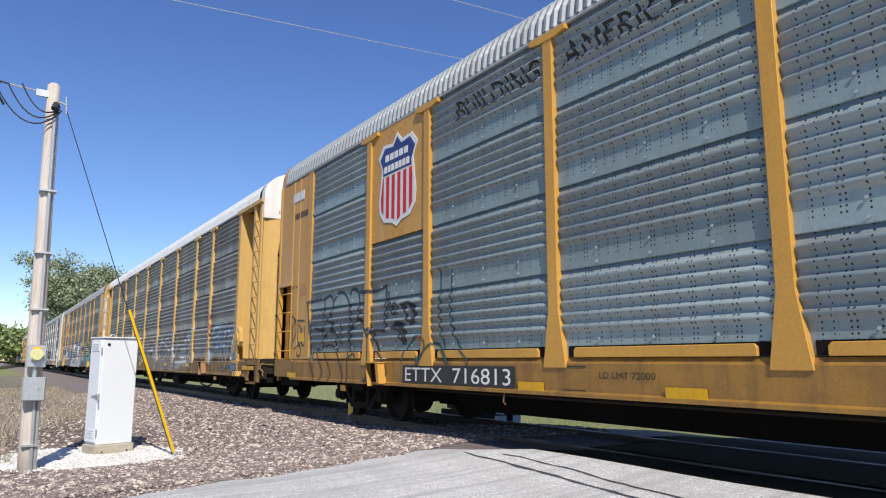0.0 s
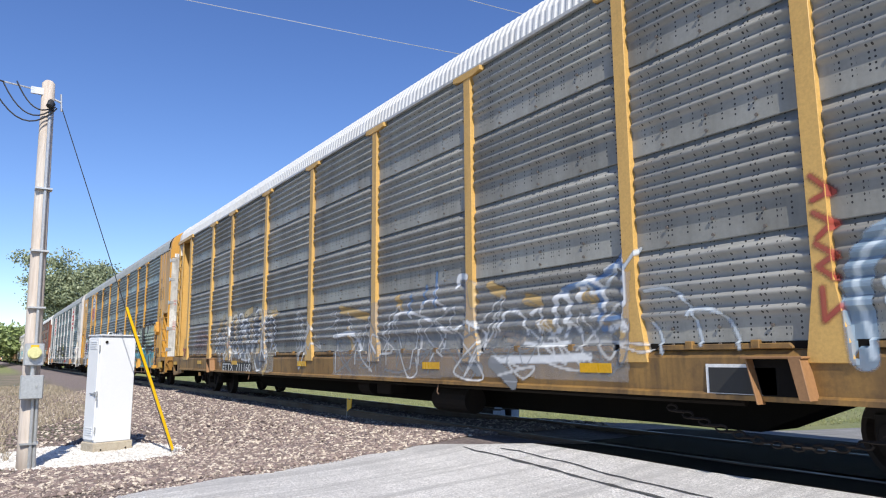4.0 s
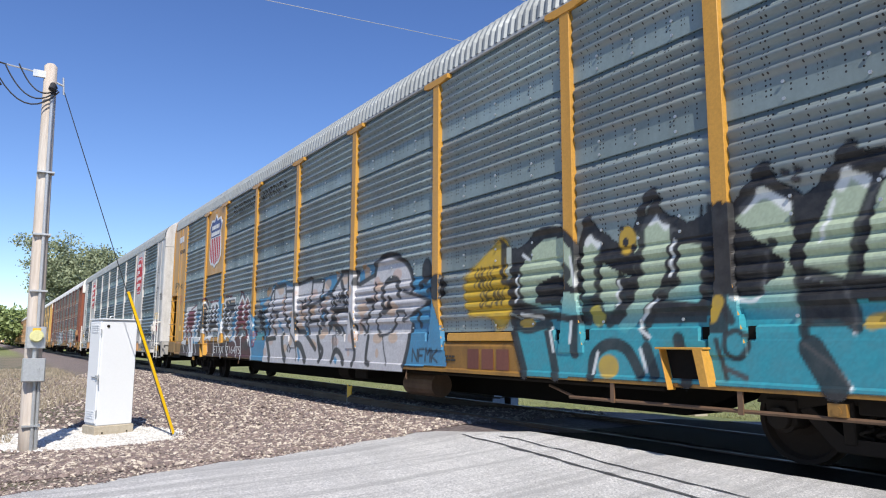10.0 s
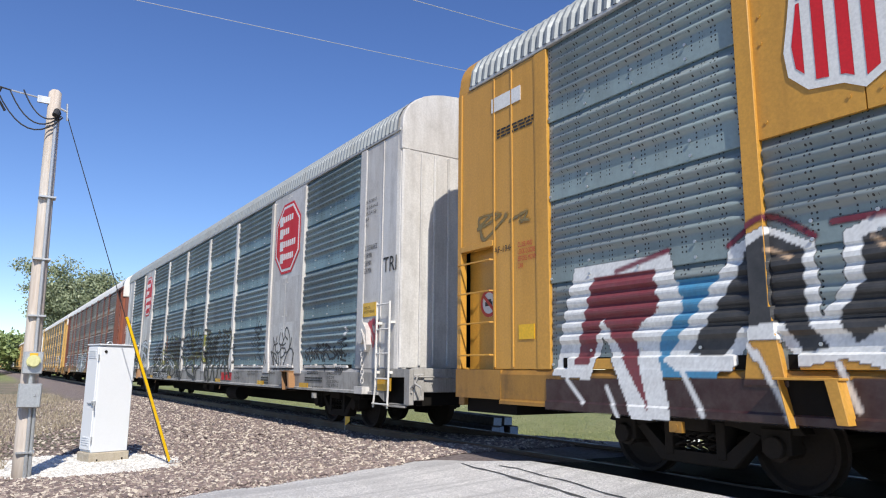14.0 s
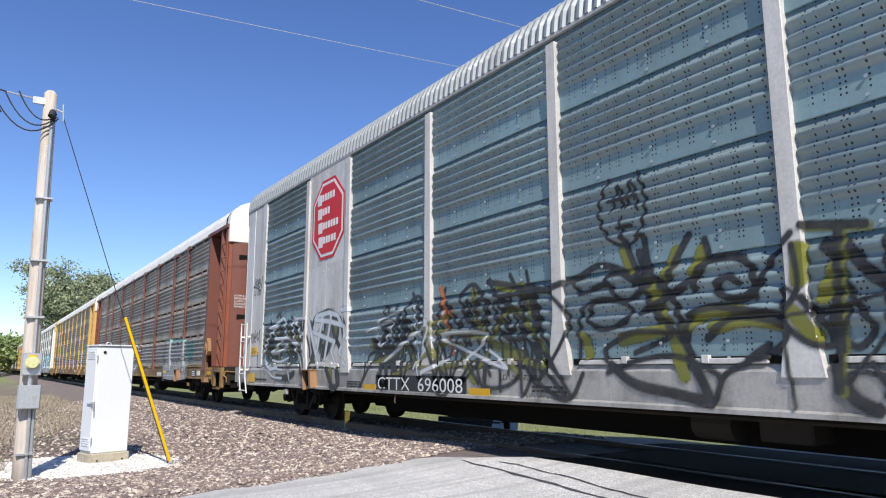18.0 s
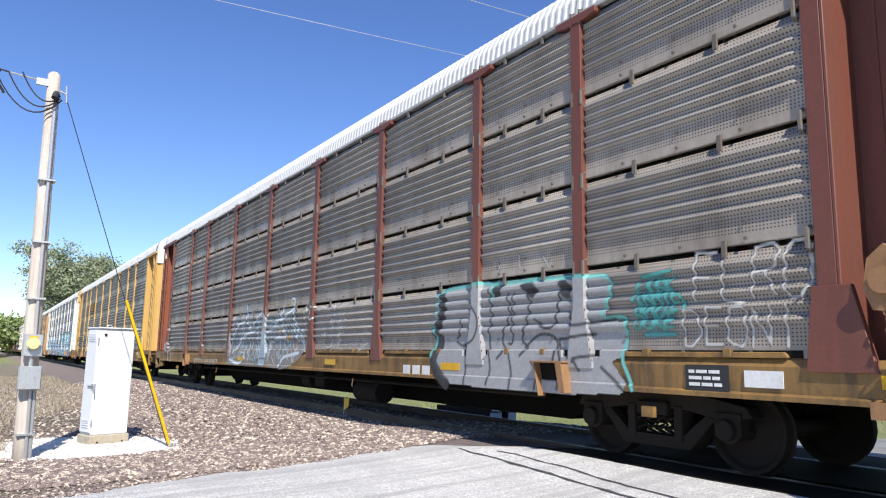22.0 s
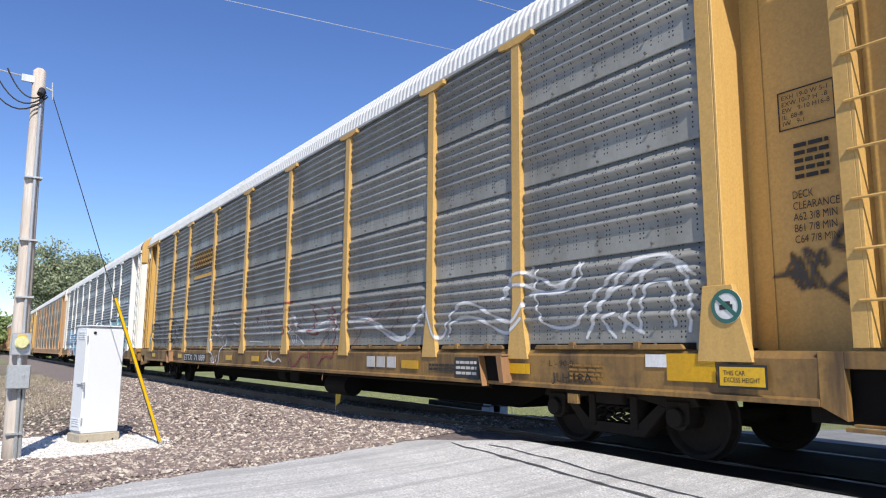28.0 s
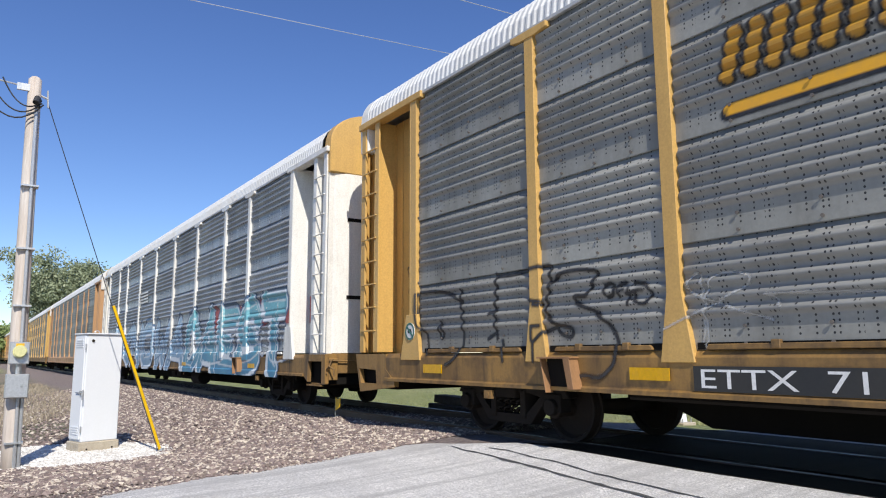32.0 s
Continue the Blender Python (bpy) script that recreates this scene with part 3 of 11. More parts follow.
# ---- trees ----
def grow(name, at, height, spread, seed, label, leaf, clumps=90, leaves=60, size=0.4, trunk=0.3, gaps=0.9):
    """A tree: tapered trunk, limbs, and a ragged crown of many leaf clumps."""
    rng = random.Random(seed)
    root = empty(name, at, label, "tree")
    bm = bmesh.new()
    top = height * 0.62
    line = [(0.25 * spread * 0.1 * math.sin(i * 1.3 + seed), 0.2 * math.cos(i + seed), top * i / 6) for i in range(7)]
    tube(bm, line, [trunk * (1 - 0.11 * i) for i in range(7)], 8)
    part("trunk", bm, M["bark"], root)
    bm = bmesh.new()
    tips = []
    for k in range(16):
        t = 0.3 + 0.7 * k / 16
        base = Vector(line[min(6, int(t * 6))])
        a = k * 2.4 + rng.uniform(-0.3, 0.3)
        reach = spread * 0.5 * rng.uniform(0.45, 0.95) * (1.1 - 0.5 * abs(t - 0.55))
        tip = base + Vector((math.cos(a) * reach, math.sin(a) * reach, height * rng.uniform(0.12, 0.36)))
        mid = (base + tip) / 2 + Vector((0, 0, -0.04 * height))
        tube(bm, [base, mid, tip], [trunk * 0.35, trunk * 0.22, trunk * 0.08], 5)
        tips += [tip, mid]
        for _ in range(3):
            t2 = tip + Vector((rng.uniform(-1, 1), rng.uniform(-1, 1), rng.uniform(-0.3, 0.8))) * spread * 0.13
            tube(bm, [mid.lerp(tip, 0.6), t2], [trunk * 0.12, trunk * 0.04], 4)
            tips.append(t2)
    part("branchwork", bm, M["bark"], root)
    verts, faces = [], []
    for c in range(clumps):
        centre = rng.choice(tips) + Vector((rng.gauss(0, 1), rng.gauss(0, 1), rng.gauss(0, 0.7))) * spread * 0.05
        rad = spread * rng.uniform(0.03, 0.075)
        for _ in range(leaves):
            p = centre + Vector((rng.gauss(0, 1), rng.gauss(0, 1), rng.gauss(0, 0.75))) * rad * gaps
            u = Vector((rng.gauss(0, 1), rng.gauss(0, 1), rng.gauss(0, 1))).normalized() * size * rng.uniform(0.5, 1.1)
            w = u.cross(Vector((rng.gauss(0, 1), rng.gauss(0, 1), rng.gauss(0, 1)))).normalized() * size * 0.45
            k = len(verts)
            verts += [p - u, p + w, p + u, p - w]
            faces.append((k, k + 1, k + 2, k + 3))
    me = mesh_of("crown", verts, faces)
    part("crown", me, leaf, root)
    return root


grow("tree", (-118, 10.4, -0.5), 17.6, 14.5, 3, "broad open-crowned tree in early leaf beyond the track", M["leaf"], 290, 90, 0.27, 0.36, 0.95)
for i, (x, y, h, s) in enumerate(((-120, 14.5, 9.5, 9), (-128, 17, 9, 9), (-150, 9.4, 9, 10), (-170, 4.0, 11, 12), (-160, -1.2, 10, 11), (-185, 0.2, 12, 12), (-200, 5.2, 12, 12), (-150, -6, 10, 11), (-210, -3, 12, 13), (-230, 3.6, 12, 12))):
    grow("woodland_tree", (x, y + (3 if y > 2 else 0), -0.5), h * 0.8, s, 20 + i, "dense leafy green tree in the wood along the railway", M["leaf_dark"], 90, 40, 0.55, 0.25, 1.25)

# ---- railway car: sizes ----
HB = 13.62            # half the body
SIDE = 1.47           # plane of the screens, from the middle
EDGES = [-11.69, -9.025, -7.06, -4.235, -1.412, 1.412, 4.235, 7.06, 9.025, 11.69]
SILL_LO, SILL_HI, EAVE, CROWN = 0.555, 0.975, 4.93, 5.70
ROW = (EAVE - 0.985) / 4
TRUCK_X, WHEEL_R = 10.10, 0.40


RIB_OUT = 0.05
RIB_U = (0.0, 0.14, 0.28, 0.42, 0.58, 0.72, 0.86)


def rib(z):
    """Outward bulge of a screen sheet at height z over its lower edge: pressed ribs with narrow crests."""
    if z < 0.27 or z > 0.945:
        return 0.0
    u = ((z - 0.27) / 0.135) % 1
    return RIB_OUT * float(np.interp(u, (0.0, 0.14, 0.28, 0.42, 0.58, 0.72, 0.86, 1.0), (0.0, 0.08, 0.55, 1.0, 0.95, 0.42, 0.03, 0.0)))


def roof_curve(n=15):
    out = []
    for i in range(n):
        a = math.pi * i / (n - 1)
        c, s = math.cos(a), math.sin(a)
        out.append((-math.copysign(abs(c) ** 0.72, c) * (SIDE + 0.03), EAVE + 0.02 + (CROWN - EAVE) * abs(s) ** 0.8))
    return out


def screen_mesh(w, top):
    """One ribbed screen sheet; its ribs die out at the posts, its lower edge laps over the sheet below."""
    def make(bm):
        zs = [0.0, 0.012, 0.27]
        for k in range(5):
            b = 0.27 + 0.135 * k
            zs += [b + 0.135 * u for u in RIB_U[1:]] + [b + 0.135]
        zs += [0.945, ROW]
        xs = [(0.0, 0), (0.05, 0.0), (0.115, 1.0), (w * 0.5, 1.0), (w - 0.115, 1.0), (w - 0.05, 0.0), (w, 0)]
        rows = [[bm.verts.new((x, 0.03, 0.0)) for x, _ in xs]]
        for z in zs:
            lap = 0.016 * (1 - z / ROW)
            rows.append([bm.verts.new((x, -lap - rib(z) * f, z)) for x, f in xs])
        rows.append([bm.verts.new((x, 0.03, ROW)) for x, _ in xs])
        for a, b in zip(rows, rows[1:]):
            for i in range(len(xs) - 1):
                bm.faces.new((a[i], a[i + 1], b[i + 1], b[i]))
    me = shared(("screen", round(w, 3), top), make)
    for p in me.polygons:
        p.use_smooth = abs(p.normal.y) > 0.3
    return me


def plate_mesh(w):
    """A plain sheet in place of a screen, in two halves with bolt heads."""
    def make(bm):
        box(bm, 0.02, w / 2 - 0.006, -0.04, 0.02, 0, ROW)
        box(bm, w / 2 + 0.006, w - 0.02, -0.04, 0.02, 0, ROW)
        for x in (0.16, w / 2 - 0.12, w / 2 + 0.12, w - 0.16):
            for z in (0.14, ROW - 0.12):
                tube(bm, [(x, -0.04, z), (x, -0.05, z)], 0.016, 6)
    return shared(("plate", round(w, 3)), make)


def all_pins(style):
    """Latch pins, and straps where the sheets stand apart, of a whole side."""
    def make(bm):
        for b, (e0, e1) in enumerate(zip(EDGES, EDGES[1:])):
            w = e1 - e0
            for r in range(4):
                if r in style.get("plates", {}).get(b, ()):
                    continue
                z0 = 0.985 + r * ROW
                for x in (0.03, w * 0.24, w * 0.5, w * 0.76, w - 0.03):
                    for z in (0.05, 0.2):
                        if x in (0.03, w - 0.03) and z > 0.1:
                            continue
                        p = (e0 + x, -SIDE, z0 + z)
                        tube(bm, [p, (p[0], p[1] - 0.030, p[2])], 0.009, 4, False)
                        tube(bm, [(p[0], p[1] - 0.030, p[2]), (p[0], p[1] - 0.040, p[2])], 0.017, 6)
    return shared(("pins", str(sorted(style.get("plates", {}).items()))), make)


def post_mesh():
    def make(bm):
        prism(bm, [(-0.08, EAVE - 0.08), (-0.08, 1.53), (-0.19, 0.87), (0.19, 0.87), (0.08, 1.53), (0.08, EAVE - 0.08)], -0.078, 0.02)
    return shared("post", make, 0.006)


def gusset_mesh():
    def make(bm):
        prism(bm, [(-0.33, EAVE), (-0.33, EAVE - 0.07), (-0.15, EAVE - 0.10), (0.15, EAVE - 0.10), (0.33, EAVE - 0.07), (0.33, EAVE)], -0.088, 0.0)
    return shared("gusset", make, 0.005)


def curb_mesh(w, lip):
    def make(bm):
        top = 0.985 + lip
        prism(bm, [(0.30, 0.985), (w - 0.30, 0.985), (w - 0.30, top - 0.03), (w - 0.33, top), (0.33, top), (0.30, top - 0.03)], -0.06, -0.022)
        if lip < 0.1:
            for x in (w * 0.34, w * 0.68):
                box(bm, x - 0.04, x + 0.04, -0.068, -0.02, 0.99, top + 0.03)
    return shared(("curb", round(w, 3), lip), make, 0.006)


def gap_mesh(w, lip):
    """Black strip for the shade in the slot between the lowest screen and the kerb strip."""
    return shared(("gap", round(w, 3), lip), lambda bm: box(bm, 0.19, w - 0.19, -0.024, -0.016, 0.987, 1.0 + lip))


def sill_mesh(lo=None):
    low = lo or SILL_LO

    def make(bm):
        prism(bm, [(-SIDE - 0.015, SILL_HI + 0.004), (-SIDE - 0.06, SILL_HI - 0.06), (-SIDE - 0.05, low + 0.06), (-SIDE - 0.08, low + 0.04), (-SIDE - 0.08, low), (-SIDE + 0.02, low), (-SIDE + 0.02, SILL_HI - 0.03), (-SIDE + 0.06, SILL_HI - 0.03), (-SIDE + 0.06, SILL_HI)], -HB + 1.0, HB - 1.0, "x")
    return shared(("sill", low), make)


def sill_end_mesh():
    """Front end of the sill, with the step pocket cut through."""
    def make(bm):
        y0, y1 = -SIDE - 0.06, -SIDE + 0.02
        prism(bm, [(HB - 1.0, SILL_HI), (HB - 1.0, SILL_LO), (HB - 0.80, SILL_LO - 0.10), (HB - 0.80, SILL_HI)], y0, y1)
        box(bm, HB - 0.80, HB - 0.16, y0, y1, SILL_HI - 0.13, SILL_HI)
        box(bm, HB - 0.16, HB, y0, y1, SILL_LO - 0.12, SILL_HI)
        box(bm, HB - 0.80, HB - 0.16, y1, y1 + 0.3, SILL_LO - 0.14, SILL_LO - 0.12)
        box(bm, HB - 0.82, HB - 0.14, y0 - 0.01, y0 + 0.04, SILL_LO - 0.17, SILL_LO - 0.14)
    return shared("sill_end", make, 0.004)


def roof_mesh(fine=False):
    key = ("roof", fine)
    if key not in MESHES:
        curve = roof_curve()
        xs = []
        pitch, high = (0.12, 0.011) if fine else (0.145, 0.024)
        n = int(2 * (HB - 0.25) / pitch)
        for i in range(n):
            b = -HB + 0.25 + i * pitch
            xs += [(b, 0), (b + 0.30 * pitch, 0), (b + 0.5 * pitch, high), (b + 0.80 * pitch, high)]
        verts, faces = [], []
        m = len(curve)
        for x, h in xs:
            for y, z in curve:
                k = (y / 1.53)
                verts.append((x, y * (1 + 0.85 * h), z + h * (0.55 + 0.45 * (1 - k * k)) + (h * 0.5 if abs(k) > 0.95 else 0)))
        for i in range(len(xs) - 1):
            for j in range(m - 1):
                faces.append((i * m + j, i * m + j + 1, (i + 1) * m + j + 1, (i + 1) * m + j))
        MESHES[key] = mesh_of("roof", verts, faces)
    return MESHES[key]


def cap_mesh(z_low, thick=0.28, steep=0.0):
    """End of the roof: a plate under the arch."""
    def make(bm):
        c = [(y * 1.0, z + 0.03) for y, z in roof_curve(19)]
        outline = [(-SIDE - 0.02, z_low), *c, (SIDE + 0.02, z_low)]
        prism(bm, outline, HB - thick, HB, "x")
    return shared(("cap", z_low, thick), make, 0.02)


def door_plan(curved):
    if curved:
        return [(HB - 0.14, -SIDE + 0.02), (HB - 0.06, -SIDE + 0.12), (HB - 0.015, -SIDE + 0.34), (HB, -1.0), (HB, -0.02)]
    return [(HB - 0.02, -SIDE - 0.01), (HB, -SIDE + 0.02), (HB, -0.02)]


def door_mesh(curved, z0, z1, side):
    """Half of an end door, with upright ribs."""
    def make(bm):
        plan = door_plan(curved)
        inner = [(x - 0.06, y + (0.04 if i == 0 else 0)) for i, (x, y) in enumerate(plan)]
        prism(bm, [(x, side * y) for x, y in plan + inner[::-1]], z0, z1, "z")
    return shared(("door", curved, z0, z1, side), make)


# ---- trucks ----
def wheelset_mesh():
    def make(bm):
        prof = [(0.09, -0.10), (0.09, -0.05), (0.15, -0.02), (0.33, 0.0), (0.36, -0.06), (WHEEL_R + 0.0, -0.065), (WHEEL_R + 0.001, 0.04), (WHEEL_R + 0.025, 0.05), (WHEEL_R + 0.02, 0.075), (0.34, 0.075), (0.33, 0.035), (0.15, 0.04), (0.10, 0.09)]
        for s in (-1, 1):
            rings = []
            for k in range(28):
                a = math.tau * k / 28
                rings.append([bm.verts.new((r * math.cos(a), s * (0.753 - w), r * math.sin(a))) for r, w in prof])
            for a, b in zip(rings, rings[1:] + rings[:1]):
                for i in range(len(prof) - 1):
                    bm.faces.new((a[i], a[i + 1], b[i + 1], b[i]))
        drum(bm, (0, 0, 0), (0, 1, 0), 0.09, 1.05, 14)
        for s in (-1, 1):
            drum(bm, (0, s * 1.06, 0), (0, 1, 0), 0.11, 0.03, 12)
            for k in range(3):
                a = math.tau * k / 3
                drum(bm, (0.06 * math.cos(a), s * 1.1, 0.06 * math.sin(a)), (0, 1, 0), 0.018, 0.02, 6)
    return shared("wheelset", make)


def side_frame_mesh():
    def make(bm):
        w = 0.09
        def bar(points):
            prism(bm, points, -w, w)
        bar([(-1.12, 0.54), (-1.05, 0.64), (-0.5, 0.74), (0.5, 0.74), (1.05, 0.64), (1.12, 0.54), (0.75, 0.50), (0.4, 0.58), (-0.4, 0.58), (-0.75, 0.50)])
        bar([(-0.72, 0.50), (-0.42, 0.18), (0.42, 0.18), (0.72, 0.50), (0.62, 0.54), (0.34, 0.29), (-0.34, 0.29), (-0.62, 0.54)])
        for s in (-1, 1):
            box(bm, s * 0.30 - 0.05, s * 0.30 + 0.05, -w - 0.02, w, 0.25, 0.6)
            box(bm, s * 0.865 - 0.14, s * 0.865 + 0.14, -0.12, 0.06, 0.36, 0.58)
            drum(bm, (s * 0.865, -0.14, 0.42), (0, 1, 0), 0.10, 0.04, 12)
    return shared("side_frame", make, 0.01)


def spring_mesh():
    return shared("spring", lambda bm: tube(bm, [(0.05 * math.cos(a * 0.9), 0.05 * math.sin(a * 0.9), 0.29 + 0.014 * a) for a in range(18)], 0.013, 4))


def bolster_mesh():
    def make(bm):
        box(bm, -0.2, 0.2, -1.15, 1.15, 0.5, 0.64)
        box(bm, -0.28, 0.28, -0.35, 0.35, 0.6, 0.94)
        for s in (-1, 1):
            box(bm, s * 0.55 - 0.04, s * 0.55 + 0.04, -0.85, 0.85, 0.34, 0.44)
    return shared("bolster", make, 0.015)


def coupler_mesh():
    def make(bm):
        box(bm, HB - 0.5, HB + 0.32, -0.08, 0.08, 0.74, 0.92)
        prism(bm, [(HB + 0.28, -0.13), (HB + 0.48, -0.17), (HB + 0.62, -0.13), (HB + 0.63, -0.04), (HB + 0.52, -0.02), (HB + 0.52, 0.06), (HB + 0.66, 0.09), (HB + 0.68, 0.15), (HB + 0.5, 0.19), (HB + 0.28, 0.12)], 0.69, 0.97, "z")
        box(bm, HB - 0.3, HB + 0.02, -0.24, 0.24, 0.64, 1.0)
    return shared("coupler", make, 0.015)


def hose_mesh():
    def make(bm):
        pts = [(HB - 0.05, 0.3, 0.72), (HB + 0.12, 0.26, 0.62), (HB + 0.3, 0.18, 0.46), (HB + 0.5, 0.10, 0.40), (HB + 0.69, 0.04, 0.44)]
        tube(bm, pts, 0.026, 7)
        drum(bm, (HB + 0.66, 0.04, 0.45), (0, 1, 0), 0.05, 0.05, 8)
    return shared("hose", make)


def hand_brake_mesh(dx=0.0, dz=0.0, links=17):
    """Ratchet housing with its chain down to the sill."""
    def make(bm):
        y = -SIDE - 0.03
        prism(bm, [(dx + 11.754, 2.0 + dz), (dx + 11.794, 2.22 + dz), (dx + 11.914, 2.32 + dz), (dx + 12.034, 2.2 + dz), (dx + 12.074, 1.94 + dz), (dx + 11.974, 1.82 + dz), (dx + 11.814, 1.84 + dz)], y - 0.10, y)
        drum(bm, (dx + 11.914, y - 0.12, 2.05 + dz), (0, 1, 0), 0.10, 0.03, 14)
        tube(bm, [(dx + 11.954, y - 0.14, 2.2 + dz), (dx + 12.114, y - 0.15, 1.98 + dz), (dx + 12.134, y - 0.14, 1.84 + dz)], 0.014, 5)
        for k in range(links):
            z = 1.84 + dz - 0.072 * k
            turn = Matrix.Translation((dx + 11.904 + 0.03 * math.sin(k * 0.2), y - 0.09, z)) @ Matrix.Rotation(math.pi / 2 * (k % 2), 4, "Z")
            pts = [turn @ Vector((0.026 * math.cos(a), 0, 0.046 * math.sin(a))) for a in [math.tau * i / 8 for i in range(9)]]
            tube(bm, pts, 0.009, 4, False)
        box(bm, dx + 11.774, dx + 12.074, y - 0.16, y, 0.56, 0.68)
    return shared(("hand_brake", dx), make)


def lever_mesh():
    """Uncoupling lever at the corner of the end sill."""
    def make(bm):
        y = -SIDE
        tube(bm, [(HB + 0.02, y + 0.1, 0.88), (HB + 0.10, y + 0.02, 0.86), (HB + 0.10, y - 0.02, 0.76), (HB + 0.02, y - 0.03, 0.70), (HB + 0.02, y - 0.03, 0.62)], 0.018, 6)
        tube(bm, [(HB + 0.10, y - 0.02, 0.76), (HB + 0.22, y + 0.02, 0.70), (HB + 0.22, y + 0.02, 0.58)], 0.018, 6)
        tube(bm, [(HB + 0.06, y, 0.86), (HB + 0.08, -0.5, 0.84), (HB + 0.3, -0.15, 1.0)], 0.014, 5)
    return shared("lever", make)


def end_plate_mesh():
    def make(bm):
        box(bm, HB - 0.08, HB, -SIDE + 0.0, SIDE - 0.0, 0.62, 0.99)
        for s in (-1, 1):
            box(bm, HB - 0.10, HB + 0.03, s * (SIDE - 0.10) - 0.09, s * (SIDE - 0.10) + 0.09, 0.50, 0.90)
    return shared("end_plate", make, 0.01)


def hang_gear(car, style):
    """What hangs on the near sill: jacking brackets, lugs, brake rods with hangers, tanks and chains."""
    y = -SIDE - 0.06
    def bracket(bm):
        box(bm, -0.02, 0.52, y - 0.13, y + 0.01, 0.905, 0.925)
        prism(bm, [(0.0, 0.91), (0.015, 0.91), (0.10, 0.53), (0.085, 0.53)], y - 0.10, y + 0.01)
        prism(bm, [(0.40, 0.91), (0.50, 0.91), (0.56, 0.58), (0.47, 0.58)], y - 0.13, y + 0.01)
    # Flat black plate in place of the pocket's shaded recess.
    def pocket(bm):
        prism(bm, [(0.02, 0.90), (0.40, 0.90), (0.46, 0.57), (0.10, 0.57)], y - 0.012, y + 0.004)
    def lug(bm):
        prism(bm, [(-0.07, 0.51), (-0.07, 0.41), (0.07, 0.41), (0.07, 0.51)], y - 0.02, y + 0.03)
        drum(bm, (0, y - 0.015, 0.455), (0, 1, 0), 0.035, 0.012, 10)
    for s in (-1, 1):
        x = 8.35 if s > 0 else -8.87
        jack = part("jack_bracket", shared("jack_bracket", bracket, 0.004), M["rust_tan" if style["frame"] != "gold" else "gold"], car, "pair of leaning jacking plates", (x, 0, 0))
        part("pocket", shared("jack_pocket_shade", pocket), M["black"], jack, "dark open pocket")
        part("lug", shared("lug", lug), M[style["sill"]], car, "", (s * 9.95, 0, 0))
    def rod(bm):
        tube(bm, [(7.0, y + 0.02, 0.37), (11.1, y + 0.02, 0.40)], 0.020, 6)
        tube(bm, [(7.05, y + 0.05, 0.37), (6.3, y + 0.35, 0.45)], 0.016, 6)
    if style.get("rod"):
        rod_ob = part("brake_rod", shared("brake_rod", rod), M["rod"], car, "thin rusty brake rod")
        for x in (7.66, 9.13, 11.05):
            def hanger(bm, x=x):
                box(bm, x - 0.025, x + 0.025, y - 0.012, y + 0.006, 0.355, 0.56)
            part("rod_hanger", shared(("hanger", x), hanger), M["rod"], rod_ob)
    part("air_reservoir", shared("air_reservoir", lambda bm: drum(bm, (3.03, -0.93, 0.30), (1, 0, 0), 0.19, 0.45, 16)), M["rod" if style.get("rod") else "truck"], car)
    part("brake_cylinder", shared("brake_cylinder", lambda bm: drum(bm, (0.2, -0.95, 0.42), (1, 0, 0), 0.16, 0.22, 12)), M["truck"], car)
    part("brake_valve", shared("brake_valve", lambda bm: box(bm, 0.7, 1.2, -1.1, -0.75, 0.30, 0.86), 0.02), M["truck"], car)
    for x in (-5.2, 3.4):
        part("release_rod", shared("release_rod", lambda bm: tube(bm, [(0, y + 0.01, 0.55), (0, y - 0.01, 0.44), (0.08, y - 0.04, 0.42)], 0.010, 6)), M["rod"], car, "", (x, 0, 0))
    def chain(bm):
        for k in range(26):
            u = k / 25
            p = Vector((7.4 + 2.2 * u, y + 0.12, 0.44 - 0.30 * 4 * u * (1 - u) * (0.6 + 0.4 * u)))
            q = Matrix.Translation(p) @ Matrix.Rotation(math.pi / 2 * (k % 2), 4, "X")
            tube(bm, [q @ Vector((0.06 * math.cos(a), 0, 0.03 * math.sin(a))) for a in [math.tau * i / 8 for i in range(9)]], 0.011, 4, False)
    if style.get("chain"):
        part("brake_chain", shared("brake_chain", chain), M["wheel"], car, "sagging rusty brake chain")


def side_flip(x, y, near):
    return (x, y) if near else (-x, -y)


